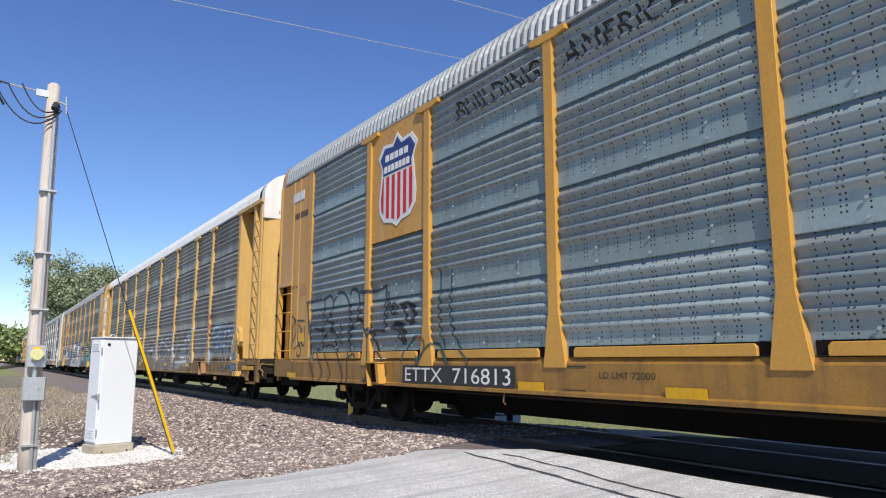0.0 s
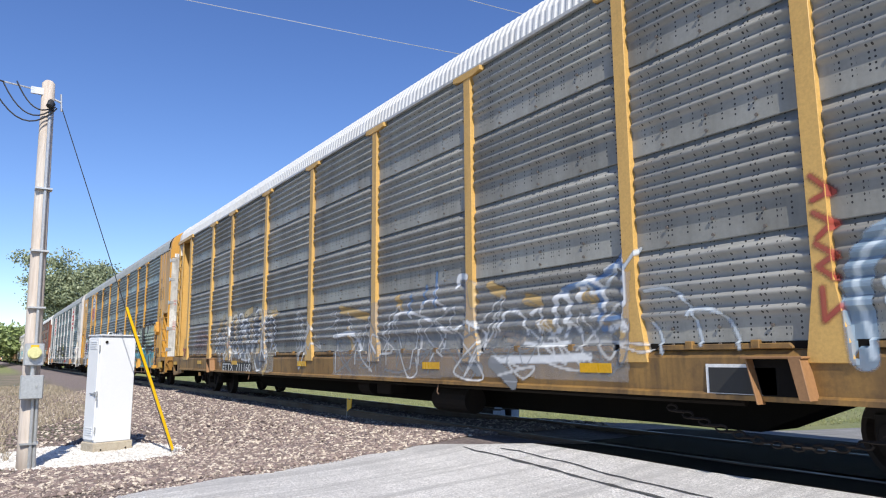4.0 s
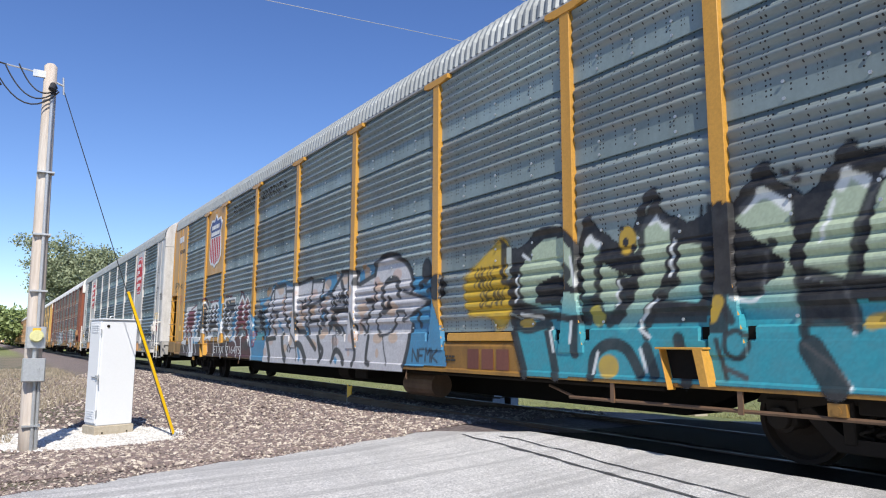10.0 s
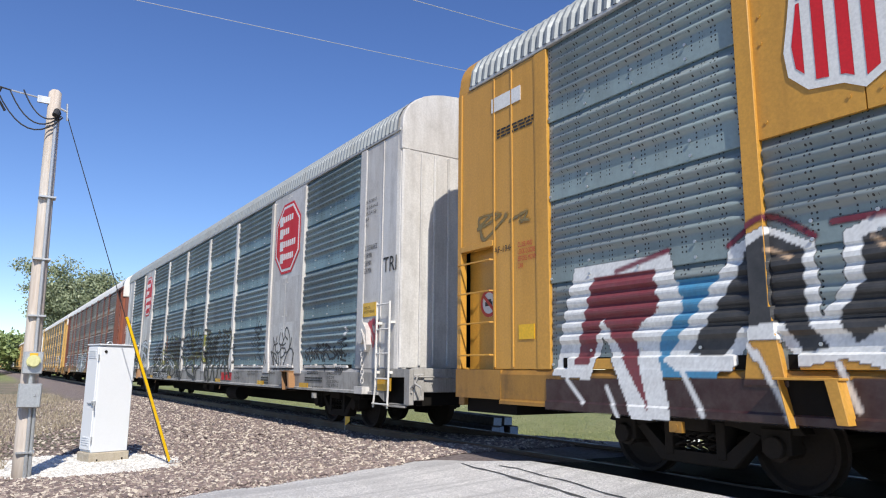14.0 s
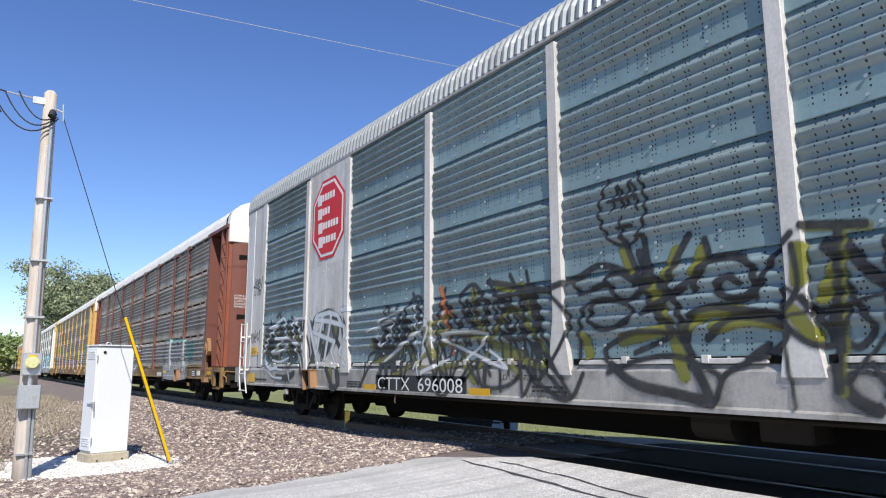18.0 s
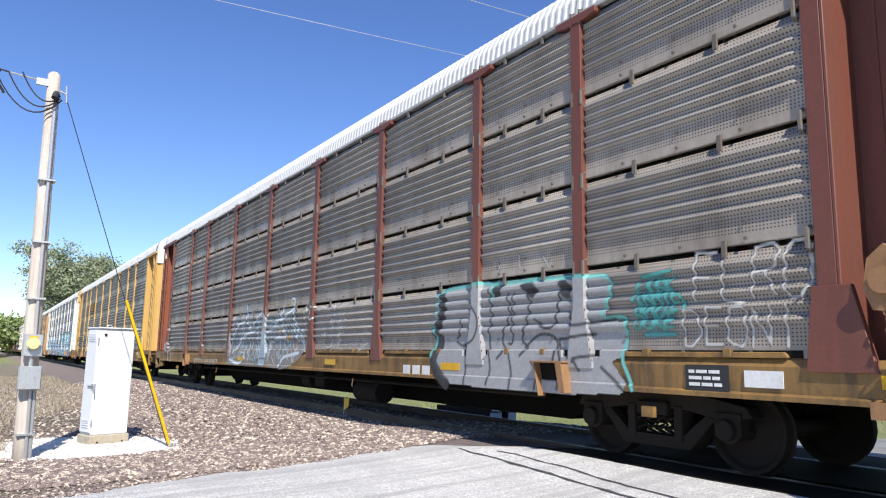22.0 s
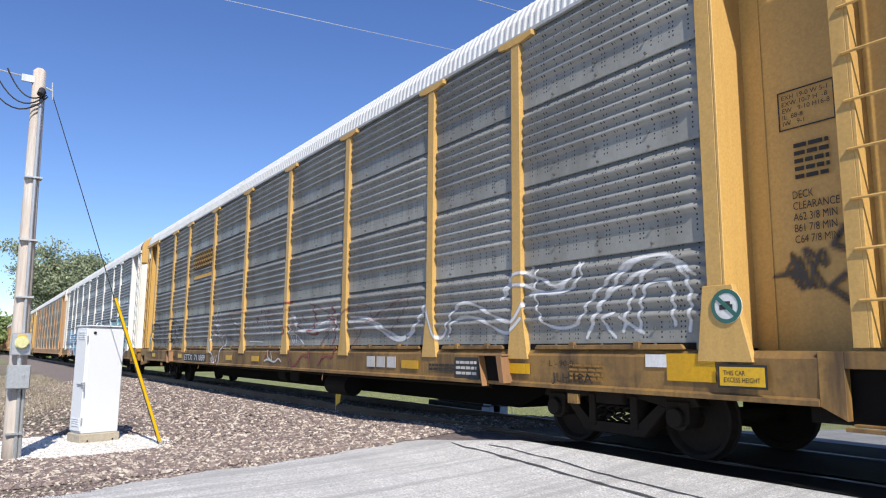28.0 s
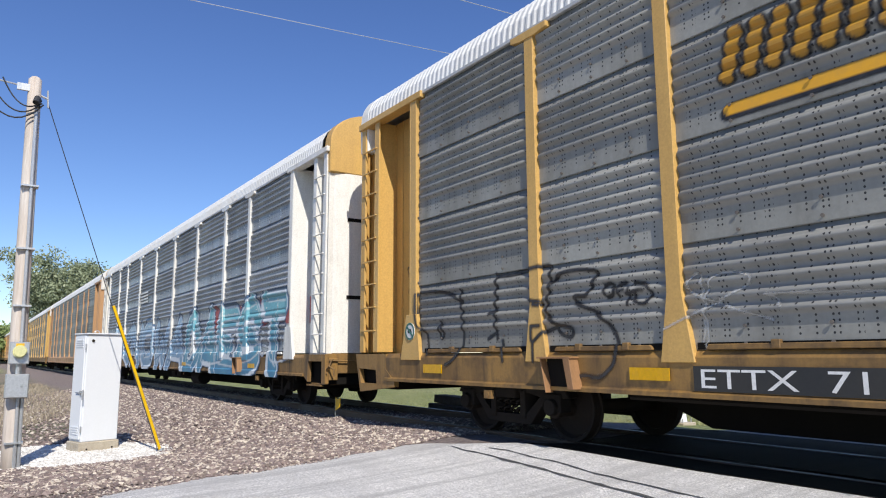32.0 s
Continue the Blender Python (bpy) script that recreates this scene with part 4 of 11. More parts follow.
def build_car(label, style, far=False):
    """One enclosed auto carrier. style: frame, panel, sill, roof, cap, door, end ("bay" or "flush"), end_col."""
    car = empty("auto_carrier_car", (0, TRACK_Y, 0), label, "railway car", "cars of the train")
    fr, pn, sl = M[style["frame"]], M[style["panel"]], M[style["sill"]]
    ec = M[style.get("end_col", style["frame"])]
    curved = style["end"] == "bay"
    # underframe
    part("side_sill", sill_mesh(style.get("sill_lo")), sl, car)
    part("side_sill", sill_mesh(style.get("sill_lo")), sl, car, flip=True)
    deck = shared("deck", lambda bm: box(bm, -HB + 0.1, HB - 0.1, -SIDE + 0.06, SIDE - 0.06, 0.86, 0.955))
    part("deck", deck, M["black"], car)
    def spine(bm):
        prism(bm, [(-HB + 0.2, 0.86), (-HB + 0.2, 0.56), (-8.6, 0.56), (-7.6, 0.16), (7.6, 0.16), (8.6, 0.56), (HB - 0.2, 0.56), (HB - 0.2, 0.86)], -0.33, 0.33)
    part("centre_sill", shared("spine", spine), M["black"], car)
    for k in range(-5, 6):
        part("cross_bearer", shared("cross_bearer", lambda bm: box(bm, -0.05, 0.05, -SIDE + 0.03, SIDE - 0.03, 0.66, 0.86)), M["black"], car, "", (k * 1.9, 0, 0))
    def pipe(bm):
        tube(bm, [(-8, -SIDE + 0.35, 0.50), (8, -SIDE + 0.35, 0.50)], 0.03, 6)
        drum(bm, (3.2, 0.75, 0.62), (1, 0, 0), 0.17, 0.4, 12)
        drum(bm, (-2.2, 0.75, 0.62), (1, 0, 0), 0.2, 0.3, 12)
    part("brake_pipe", shared("pipe", pipe), M["truck"], car)
    if not far:
        hang_gear(car, style)
    for s, flip in ((1, False), (-1, True)):
        part("coupler", coupler_mesh(), M["truck"], car, flip=flip)
        part("air_hose", hose_mesh(), M["black"], car, flip=flip)
        part("end_plate", end_plate_mesh(), M["truck"] if style.get("old") else sl, car, flip=flip)
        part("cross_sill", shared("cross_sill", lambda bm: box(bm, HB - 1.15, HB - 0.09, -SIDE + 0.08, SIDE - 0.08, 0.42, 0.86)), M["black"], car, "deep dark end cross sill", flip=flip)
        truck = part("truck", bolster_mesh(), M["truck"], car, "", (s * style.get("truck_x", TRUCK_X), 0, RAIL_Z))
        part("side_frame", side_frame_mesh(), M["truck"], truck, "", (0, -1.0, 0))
        part("side_frame", side_frame_mesh(), M["truck"], truck, "", (0, 1.0, 0), flip=True)
        if not far:
            for x in (-0.19, -0.06, 0.07, 0.19):
                for y in (-1.05, -0.94):
                    part("spring", spring_mesh(), M["truck"], truck, "", (x, y, 0))
        for a in (-0.865, 0.865):
            part("wheelset", wheelset_mesh(), M["wheel"], truck, "", (a, 0, WHEEL_R))
    # sides
    for near in (True, False):
        for e0, e1 in zip(EDGES, EDGES[1:]):
            w = e1 - e0
            x, y = side_flip(e0, -SIDE, near)
            if far:
                continue
            bay = EDGES.index(e0)
            for r in range(4):
                z = 0.985 + r * ROW
                if r in style.get("plates", {}).get(bay, ()):
                    part("side_plate", plate_mesh(w), M[style["plate"]], car, "", (x, y, z), flip=not near)
                    continue
                p = part("screen_panel", screen_mesh(w, r == 3), pn, car, "", (x, y, z), flip=not near)
                if style.get("slots"):
                    p.scale = (1, 1, 0.945)
            part("curb_plate", curb_mesh(w, style.get("lip", 0.11)), fr if not style.get("old") else sl, car, "", (x, y, 0), flip=not near)
            if near:
                part("deck_slot", gap_mesh(w, style.get("lip", 0.11)), M["black"], car, "", (x, y, 0))
        if far:
            def whole(bm):
                for e0, e1 in zip(EDGES, EDGES[1:]):
                    for r in range(4):
                        z = 0.985 + r * ROW
                        for k in range(5):
                            box(bm, e0 + 0.1, e1 - 0.1, -0.04, 0, z + 0.28 + 0.135 * k, z + 0.36 + 0.135 * k)
                box(bm, -11.694, 11.694, 0, 0.03, 0.985, EAVE)
            part("screen_wall", shared("screen_wall", whole), pn, car, "", (0, -SIDE if near else SIDE, 0), flip=not near)
        for e in EDGES[1:-1] if curved else EDGES[1:-1]:
            x, y = side_flip(e, -SIDE, near)
            part("post", post_mesh(), fr, car, "", (x, y, 0), flip=not near)
            if not far and not style.get("plain_posts"):
                part("gusset", gusset_mesh(), fr, car, "", (x, y, 0), flip=not near)
    if not far:
        tagged(part("latch_hardware", all_pins(style), M[style.get("pins", "steel")], car, "small latch pins over the screens"), kind="stuff")
        if style.get("slots"):
            def straps(bm):
                for e0, e1 in zip(EDGES, EDGES[1:]):
                    w = e1 - e0
                    for r in range(1, 5):
                        z = 0.985 + r * ROW - 0.03
                        for x in (w * 0.3, w * 0.68):
                            box(bm, e0 + x - 0.022, e0 + x + 0.022, -SIDE - 0.045, -SIDE - 0.02, z - 0.07, z + 0.08)
                        for x in (0.07, w - 0.07):
                            tube(bm, [(e0 + x, -SIDE - 0.02, z - 0.10), (e0 + x, -SIDE - 0.07, z - 0.08), (e0 + x, -SIDE - 0.07, z + 0.08), (e0 + x, -SIDE - 0.02, z + 0.10)], 0.020, 5)
            tagged(part("strap_hardware", shared("straps", straps), M["strap"], car, "bent dark steel straps between the screens"), kind="stuff")
    roof = part("roof", roof_mesh(style["roof"] == "roof"), M[style["roof"]], car)
    def rail(bm):
        for s in (-1, 1):
            box(bm, -HB + 0.28, HB - 0.28, s * SIDE - 0.05, s * SIDE + 0.05, EAVE - 0.0, EAVE + 0.05)
    rails = part("roof_rail", shared("roof_rail", rail, 0.006), M["roof_rail"], car)
    if style.get("outside_ladder"):
        roof.scale = rails.scale = ((HB - 0.44) / (HB - 0.25), 1, 1)
    # ends
    for flip in (False, True):
        cap_low = 4.46 if curved else 4.60
        back = ((0.42 if flip else -0.42) if style.get("outside_ladder") else 0, 0, 0)
        part("end_cap", cap_mesh(cap_low), M[style["cap"]], car, "", back, flip=flip)
        for s in (-1, 1):
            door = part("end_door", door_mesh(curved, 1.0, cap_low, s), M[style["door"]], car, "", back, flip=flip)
            if not curved and not far:
                for y in (-1.12, -0.86, -0.58, -0.3):
                    def ribs(bm, y=y):
                        box(bm, HB, HB + 0.035, s * y - 0.02, s * y + 0.02, 1.03, cap_low - 0.03)
                    part("door_rib", shared(("door_rib", s, y), ribs, 0.006), M[style["door"]], door)
            if curved and not far:
                wide, tall = (0.46, 0.06) if style.get("slots") else (0.16, 0.035)
                for z in (2.37, 4.05) if style.get("slots") else (2.05, 3.55):
                    def slot(bm, z=z):
                        v = 0.73 if wide > 0.3 else 0.95
                        box(bm, HB - 0.02, HB + 0.008, s * v - wide, s * v + wide, z - tall, z + tall)
                    part("door_grip", shared(("door_grip", s, z), slot), M["black"], door)
        for s in (-1, 1):
            if curved:
                bay_end(car, s, flip, fr, ec, far)
            else:
                flush_end(car, s, flip, fr, ec, far, style)
        part("sill_end", sill_end_mesh(), sl, car, flip=flip)
        def other(bm):
            y0, y1 = SIDE - 0.02, SIDE + 0.06
            box(bm, HB - 1.0, HB, y0, y1, SILL_LO + 0.05, SILL_HI)
        def hung(bm):
            y0, y1 = SIDE - 0.02, SIDE + 0.06
            prism(bm, [(HB - 1.02, SILL_HI), (HB, SILL_HI), (HB - 0.02, 0.84), (HB - 1.02, 0.74)], y0, y1)
            prism(bm, [(HB - 0.02, 0.84), (HB - 0.12, 0.74), (HB - 0.18, 0.50), (HB - 0.16, 0.36)], y0, y1)
            prism(bm, [(HB - 0.02, 0.84), (HB - 0.12, 0.74), (HB - 0.70, 0.72), (HB - 1.02, 0.74)], y0, y1)
            prism(bm, [(HB - 0.70, 0.72), (HB - 0.73, 0.50), (HB - 1.30, 0.54), (HB - 1.02, 0.74)], y0, y1)
            prism(bm, [(HB - 0.18, 0.50), (HB - 0.16, 0.36), (HB - 1.30, 0.47), (HB - 1.30, 0.54), (HB - 0.73, 0.50)], y0, y1)
        # Thin black panel close behind the opening, for the shade inside it.
        def hollow(bm):
            box(bm, HB - 0.72, HB - 0.13, SIDE - 0.10, SIDE - 0.06, 0.48, 0.75)
        if curved and flip and not far:
            end = part("sill_end", shared("sill_end_hung", hung), sl, car, "deep sill end with a step pocket", flip=flip)
            part("step_pocket", shared("step_shade_panel", hollow), M["black"], end, "dark hollow of the step")
        else:
            part("sill_end", shared("sill_end_plain", other), sl, car, flip=flip)
        if not far:
            part("uncoupling_lever", lever_mesh(), M[style.get("lever", style["sill"])], car, flip=flip)
    if not far and style.get("brake", "x"):
        part("hand_brake", hand_brake_mesh(0.29, -0.5, 10) if curved else hand_brake_mesh(0.2, -0.56, 8) if style.get("outside_ladder") else hand_brake_mesh(), M[style.get("brake", style["frame"])], car)
    return car


def bay_end(car, s, flip, fr, ec, far):
    """Open corner: post, sunk side panel, ladder column and header. s: -1 on the side of -y before the flip."""
    def y_of(v):
        return s * v
    def corner(bm):
        box(bm, 11.674, 11.834, min(y_of(SIDE + 0.07), y_of(SIDE - 0.1)), max(y_of(SIDE + 0.07), y_of(SIDE - 0.1)), 1.0, EAVE - 0.02)
        box(bm, 11.834, 11.864, min(y_of(SIDE + 0.07), y_of(SIDE - 0.38)), max(y_of(SIDE + 0.07), y_of(SIDE - 0.38)), 1.0, EAVE - 0.02)
    post = part("corner_post", shared(("corner", s), corner, 0.006), fr, car, flip=flip)
    def foot(bm):
        a, b = sorted((y_of(SIDE + 0.085), y_of(SIDE + 0.02)))
        prism(bm, [(11.634, 1.55), (11.554, 0.88), (12.094, 0.88), (11.934, 1.55)], a, b)
    part("foot_plate", shared(("foot", s), foot, 0.005), fr, post)
    def sunk(bm):
        a, b = sorted((y_of(SIDE - 0.40), y_of(SIDE - 0.37)))
        box(bm, 11.864, HB - 0.10, a, b, 0.98, EAVE)
    sheet_ob = part("side_panel", shared(("sunk", s), sunk), fr, car, flip=flip)
    for x in (12.05, 12.80):
        def strip(bm, x=x):
            a2, b2 = sorted((y_of(SIDE - 0.37), y_of(SIDE - 0.358)))
            box(bm, x - 0.012, x + 0.012, a2, b2, 1.0, EAVE)
        part("seam_strip", shared(("sunk_strip", s, x), strip), fr, sheet_ob)
    def column(bm):
        a, b = sorted((y_of(SIDE - 0.16), y_of(SIDE - 0.13)))
        box(bm, 13.040, 13.510, a, b, 1.0, EAVE - 0.02)
    col = part("ladder_column", shared(("column", s), column, 0.004), ec, car, flip=flip)
    for n, (x0, x1, v0, v1) in enumerate(((12.890, 13.010, 0.05, 0.02), (13.010, 13.040, 0.05, -0.37), (13.370, 13.510, 0.05, 0.01))):
        def post_of(bm, x0=x0, x1=x1, v0=v0, v1=v1):
            a, b = sorted((y_of(SIDE + v0), y_of(SIDE + v1)))
            box(bm, x0, x1, a, b, 1.0, EAVE - 0.02)
        part("ladder_post", shared(("ladder_post", s, n), post_of, 0.004), ec, col)
    def closing(bm):
        a, b = sorted((y_of(SIDE + 0.005), y_of(SIDE - 0.37)))
        box(bm, 13.515, 13.54, a, b, 0.99, EAVE - 0.02)
    part("end_wall", shared(("closing", s), closing), ec, car, flip=flip)
    if not far:
        yy = s * (SIDE + 0.02)
        for z in [1.35 + 0.385 * k for k in range(9)]:
            def rung(bm, z=z):
                o = s * 0.045
                tube(bm, [(12.950, yy, z), (12.970, yy + o, z), (13.430, yy + o, z), (13.450, yy, z)], 0.013, 5)
            part("rung", shared(("rung", s, round(z, 3)), rung), ec, col)
    def header(bm):
        a, b = sorted((y_of(SIDE + 0.09), y_of(SIDE - 0.1)))
        box(bm, 11.524, HB - 0.05, a, b, EAVE - 0.06, EAVE + 0.05)
    part("header", shared(("header", s), header, 0.008), fr, car, flip=flip)


def flush_end(car, s, flip, fr, ec, far, style):
    """Closed corner of plain sheets, with a ladder recess low at the end."""
    def slab(name, x0, x1, z0, z1, out, mat):
        def make(bm):
            a, b = sorted((s * (SIDE + out), s * (SIDE - 0.05)))
            box(bm, x0, x1, a, b, z0, z1)
        return part(name, shared((name, s, x0, x1, z0), make, 0.006), mat, car, flip=flip)
    slab("side_sheet", 11.694, 11.914, 0.98, EAVE - 0.01, 0.045, fr)
    seams = (11.914, 12.570, 13.06) if style.get("outside_ladder") else (11.914, 12.394, 12.770)
    slab("side_sheet", seams[0], seams[1], 0.98, EAVE - 0.01, 0.03, fr)
    slab("side_sheet", seams[1], seams[2], 0.98, EAVE - 0.01, 0.03, fr)
    for x in seams[:2] if style.get("outside_ladder") else seams:
        slab("seam_strip", x - 0.018, x + 0.018, 1.0, EAVE - 0.02, 0.042, fr)
    if style.get("outside_ladder"):
        def rounded(bm):
            prism(bm, [(13.06, s * (SIDE + 0.031)), (13.13, s * (SIDE + 0.012)), (13.18, s * (SIDE - 0.04)), (13.20, s * (SIDE - 0.12)), (13.12, s * (SIDE - 0.12)), (13.06, s * (SIDE - 0.04))], 0.98, EAVE - 0.01, "z")
        part("corner_sheet", shared(("corner_sheet", s), rounded), fr, car, flip=flip)
        if not far and s == (1 if flip else -1):
            outside_ladder(car, flip, s)
        return
    slab("side_sheet", 12.788, HB - 0.10, 2.66, EAVE - 0.01, 0.032, fr)
    slab("corner_strip", HB - 0.10, HB - 0.01, 0.98, EAVE - 0.01, 0.05, ec)
    slab("lintel", 12.788, HB - 0.10, 2.58, 2.66, 0.055, fr)
    def sunk(bm):
        a, b = sorted((s * (SIDE - 0.17), s * (SIDE - 0.14)))
        box(bm, 12.770, HB - 0.05, a, b, 0.98, 2.63)
    well = part("ladder_recess", shared(("well", s), sunk), fr, car, flip=flip)
    for n, (x0, x1) in enumerate(((12.788, 12.810), (HB - 0.06, HB - 0.035))):
        def cheek(bm, x0=x0, x1=x1):
            a, b = sorted((s * (SIDE + 0.03), s * (SIDE - 0.14)))
            box(bm, x0, x1, a, b, 0.98, 2.63)
        part("recess_cheek", shared(("cheek", s, n), cheek), fr, well)
    if not far:
        for z in (1.16, 1.58, 1.99, 2.40):
            def rung(bm, z=z):
                tube(bm, [(12.790, s * (SIDE + 0.02), z), (12.810, s * (SIDE + 0.08), z), (HB - 0.07, s * (SIDE + 0.08), z), (HB - 0.05, s * (SIDE + 0.02), z)], 0.013, 5)
            part("rung", shared(("rung_flush", s, z), rung), ec, well)
    if not far and s == -1:
        for z in (1.25, 2.0, 2.95, 3.8, 4.5):
            def hinge(bm, z=z):
                box(bm, HB - 0.05, HB + 0.004, -SIDE - 0.062, -SIDE - 0.048, z - 0.055, z + 0.055)
                box(bm, HB + 0.002, HB + 0.014, -SIDE - 0.05, -SIDE + 0.12, z - 0.05, z + 0.05)
                drum(bm, (HB + 0.006, -SIDE - 0.055, z), (0, 0, 1), 0.016, 0.07, 8)
            part("hinge", shared(("hinge", z), hinge), M["steel"], car, flip=flip)


def outside_ladder(car, flip, s):
    """White ladder at the car's corner, from the sheets down past the sill."""
    def rails(bm):
        for x, foot in ((12.62, 12.52), (13.06, 13.00)):
            tube(bm, [(x, s * (SIDE + 0.12), 2.06), (x, s * (SIDE + 0.12), 0.72), (foot, s * (SIDE + 0.10), 0.36)], 0.017, 6)
            for z in (0.92, 1.72):
                box(bm, x - 0.05, x + 0.03, *sorted((s * (SIDE + 0.115), s * (SIDE + 0.028))), z - 0.02, z + 0.02)
    lad = part("ladder", shared(("ladder_rails", s), rails), M["white"], car, "white steel corner ladder", flip=flip)
    for z in (0.42, 0.82, 1.22, 1.61, 2.02):
        def rung(bm, z=z):
            tube(bm, [(12.62 if z > 0.5 else 12.53, s * (SIDE + 0.12), z), (13.06, s * (SIDE + 0.12), z)], 0.015, 6)
        part("rung", shared(("rung_out", s, z), rung), M["white"], lad)


# ---- lettering ----
def font_mesh(words, height, width=None, spacing=1.0):
    """Letters as a flat mesh in the x-z plane, lower left corner at the origin, facing -y."""
    cu = bpy.data.curves.new("letters", "FONT")
    cu.body, cu.size, cu.space_character, cu.resolution_u = words, 1.0, spacing, 3
    tmp = new("letters", cu)
    dg = bpy.context.evaluated_depsgraph_get()
    me = bpy.data.meshes.new_from_object(tmp.evaluated_get(dg))
    bpy.data.objects.remove(tmp)
    bpy.data.curves.remove(cu)
    co = np.array([v.co[:] for v in me.vertices])
    lo, hi = co.min(0), co.max(0)
    sz = height / (hi[1] - lo[1]) if "\n" not in words else height / (hi[1] - lo[1])
    sx = width / (hi[0] - lo[0]) if width else sz
    for v in me.vertices:
        x, y, _ = v.co
        v.co = ((x - lo[0]) * sx, 0, (y - lo[1]) * sz)
    return me


def rib_lines():
    out = []
    for r in range(4):
        z = 0.985 + r * ROW
        out += [z, z + 0.27, z + 0.945]
        for k in range(5):
            b = z + 0.27 + 0.135 * k
            out += [b + 0.135 * f for f in RIB_U]
    return out


def car_surface(x, z, style):
    """How far out the near side of a car lies at x, z (arrays)."""
    x, z = np.asarray(x, float), np.asarray(z, float)
    r = np.clip(np.floor((z - 0.985) / ROW), 0, 3)
    lz = np.clip((z - 0.985 - r * ROW) / (0.945 if style.get("slots") else 1), 0, ROW)
    u = ((lz - 0.27) / 0.135) % 1
    v = np.interp(u, (*RIB_U, 1), [rib(0.405 + 0.135 * k) / RIB_OUT for k in RIB_U] + [0])
    v[(lz < 0.27) | (lz > 0.94)] = 0
    near = np.min(np.abs(x[..., None] - np.array(EDGES)), -1)
    bulge = 0.016 * (1 - lz / ROW) + RIB_OUT * v * np.clip((near - 0.05) / 0.065, 0, 1)
    out = SIDE + bulge
    half = np.clip(0.08 + 0.11 * (1.53 - z) / 0.66, 0.08, 0.19)
    for e in EDGES[1:-1]:
        out = np.where(np.abs(x - e) < half + 0.01, SIDE + 0.080, out)
    lip = (z > 0.975) & (z < 0.985 + style.get("lip", 0.11)) & (near > 0.28)
    out = np.where(lip, SIDE + 0.062, out)
    for i, rows in style.get("plates", {}).items():
        inside = (x > EDGES[i] + 0.07) & (x < EDGES[i + 1] - 0.07) & np.isin(r, rows)
        out = np.where(inside, SIDE + 0.042, out)
    if style["end"] == "flush":
        out = np.where(np.abs(x) > EDGES[-1], SIDE + 0.047, out)
        out = np.where(np.abs(x) > EDGES[-1] + 0.22, SIDE + 0.034, out)
    else:
        out = np.where(np.abs(x) > EDGES[-1] + 0.2, SIDE - 0.352, out)
        foot = (np.abs(x) > EDGES[-1] - 0.14) & (np.abs(x) < EDGES[-1] + 0.41) & (z < 1.55)
        out = np.where((np.abs(np.abs(x) - EDGES[-1] - 0.08) < 0.1) | foot, SIDE + 0.09, out)
    on_foot = (np.min(np.abs(x[..., None] - np.array(EDGES[1:-1])), -1) < 0.20) & (z > 0.862)
    out = np.where((z < 0.975) & ~on_foot, SIDE + 0.064, out)
    return np.where(z < style.get("sill_lo", SILL_LO) + 0.06, SIDE + 0.084, out)


def letter(car, style, words, x, z, height, mat, width=None, flat=None, label="", spacing=1.0, name="lettering", tilt=0):
    """Words on the near side of a car, following its ribs; flat: plain distance from the middle instead."""
    me = font_mesh(words, height, width, spacing)
    if tilt:
        me.transform(Matrix.Rotation(radians(tilt), 4, "Y"))
    me.transform(Matrix.Translation((x, 0, z)))
    if flat is None:
        bm = bmesh.new()
        bm.from_mesh(me)
        for zz in rib_lines():
            if z < zz < z + height:
                bmesh.ops.bisect_plane(bm, geom=bm.verts[:] + bm.edges[:] + bm.faces[:], plane_co=(0, 0, zz), plane_no=(0, 0, 1))
        bm.to_mesh(me)
        bm.free()
        co = np.array([v.co[:] for v in me.vertices])
        off = car_surface(co[:, 0], co[:, 2], style) + 0.004
        for v, o in zip(me.vertices, off):
            v.co.y = -o
    else:
        me.transform(Matrix.Translation((0, -flat, 0)))
    return part(name, me, M[mat], car, label)


def plaque(car, name, x0, x1, z0, z1, mat, out, label="", thick=0.008, outline=None):
    """A flat plate or decal on the near side."""
    bm = bmesh.new()
    if outline:
        prism(bm, outline, -out - thick, -out)
    else:
        box(bm, x0, x1, -out - thick, -out, z0, z1)
    return part(name, bm, M[mat], car, label)


def end_letter(car, words, y, z, height, width, mat, front=True, out=0.004):
    """Words on the end of a car, read from ahead (front) of it; y is where they begin, on the near side."""
    me = font_mesh(words, height, width)
    me.transform(Matrix.Translation((HB + out, y, z)) @ Matrix.Rotation(math.pi / 2, 4, "Z"))
    return part("lettering", me, M[mat], car)


def bars(car, x0, x1, z0, z1, rows, mat, out, seed, name="stencil"):
    """Lines of writing too small to read, as plain bars."""
    rng = random.Random(seed)
    bm = bmesh.new()
    h = (z1 - z0) / rows
    for k in range(rows):
        x = x0
        while x < x1 - 0.02:
            w = min(x1 - x, rng.uniform(0.05, 0.14))
            z = z1 - (k + 1) * h
            box(bm, x, x + w, -out - 0.004, -out, z + 0.2 * h, z + 0.72 * h)
            x += w + 0.02
    return tagged(part(name, bm, M[mat], car), "rows of small stencilled writing", kind="stuff")


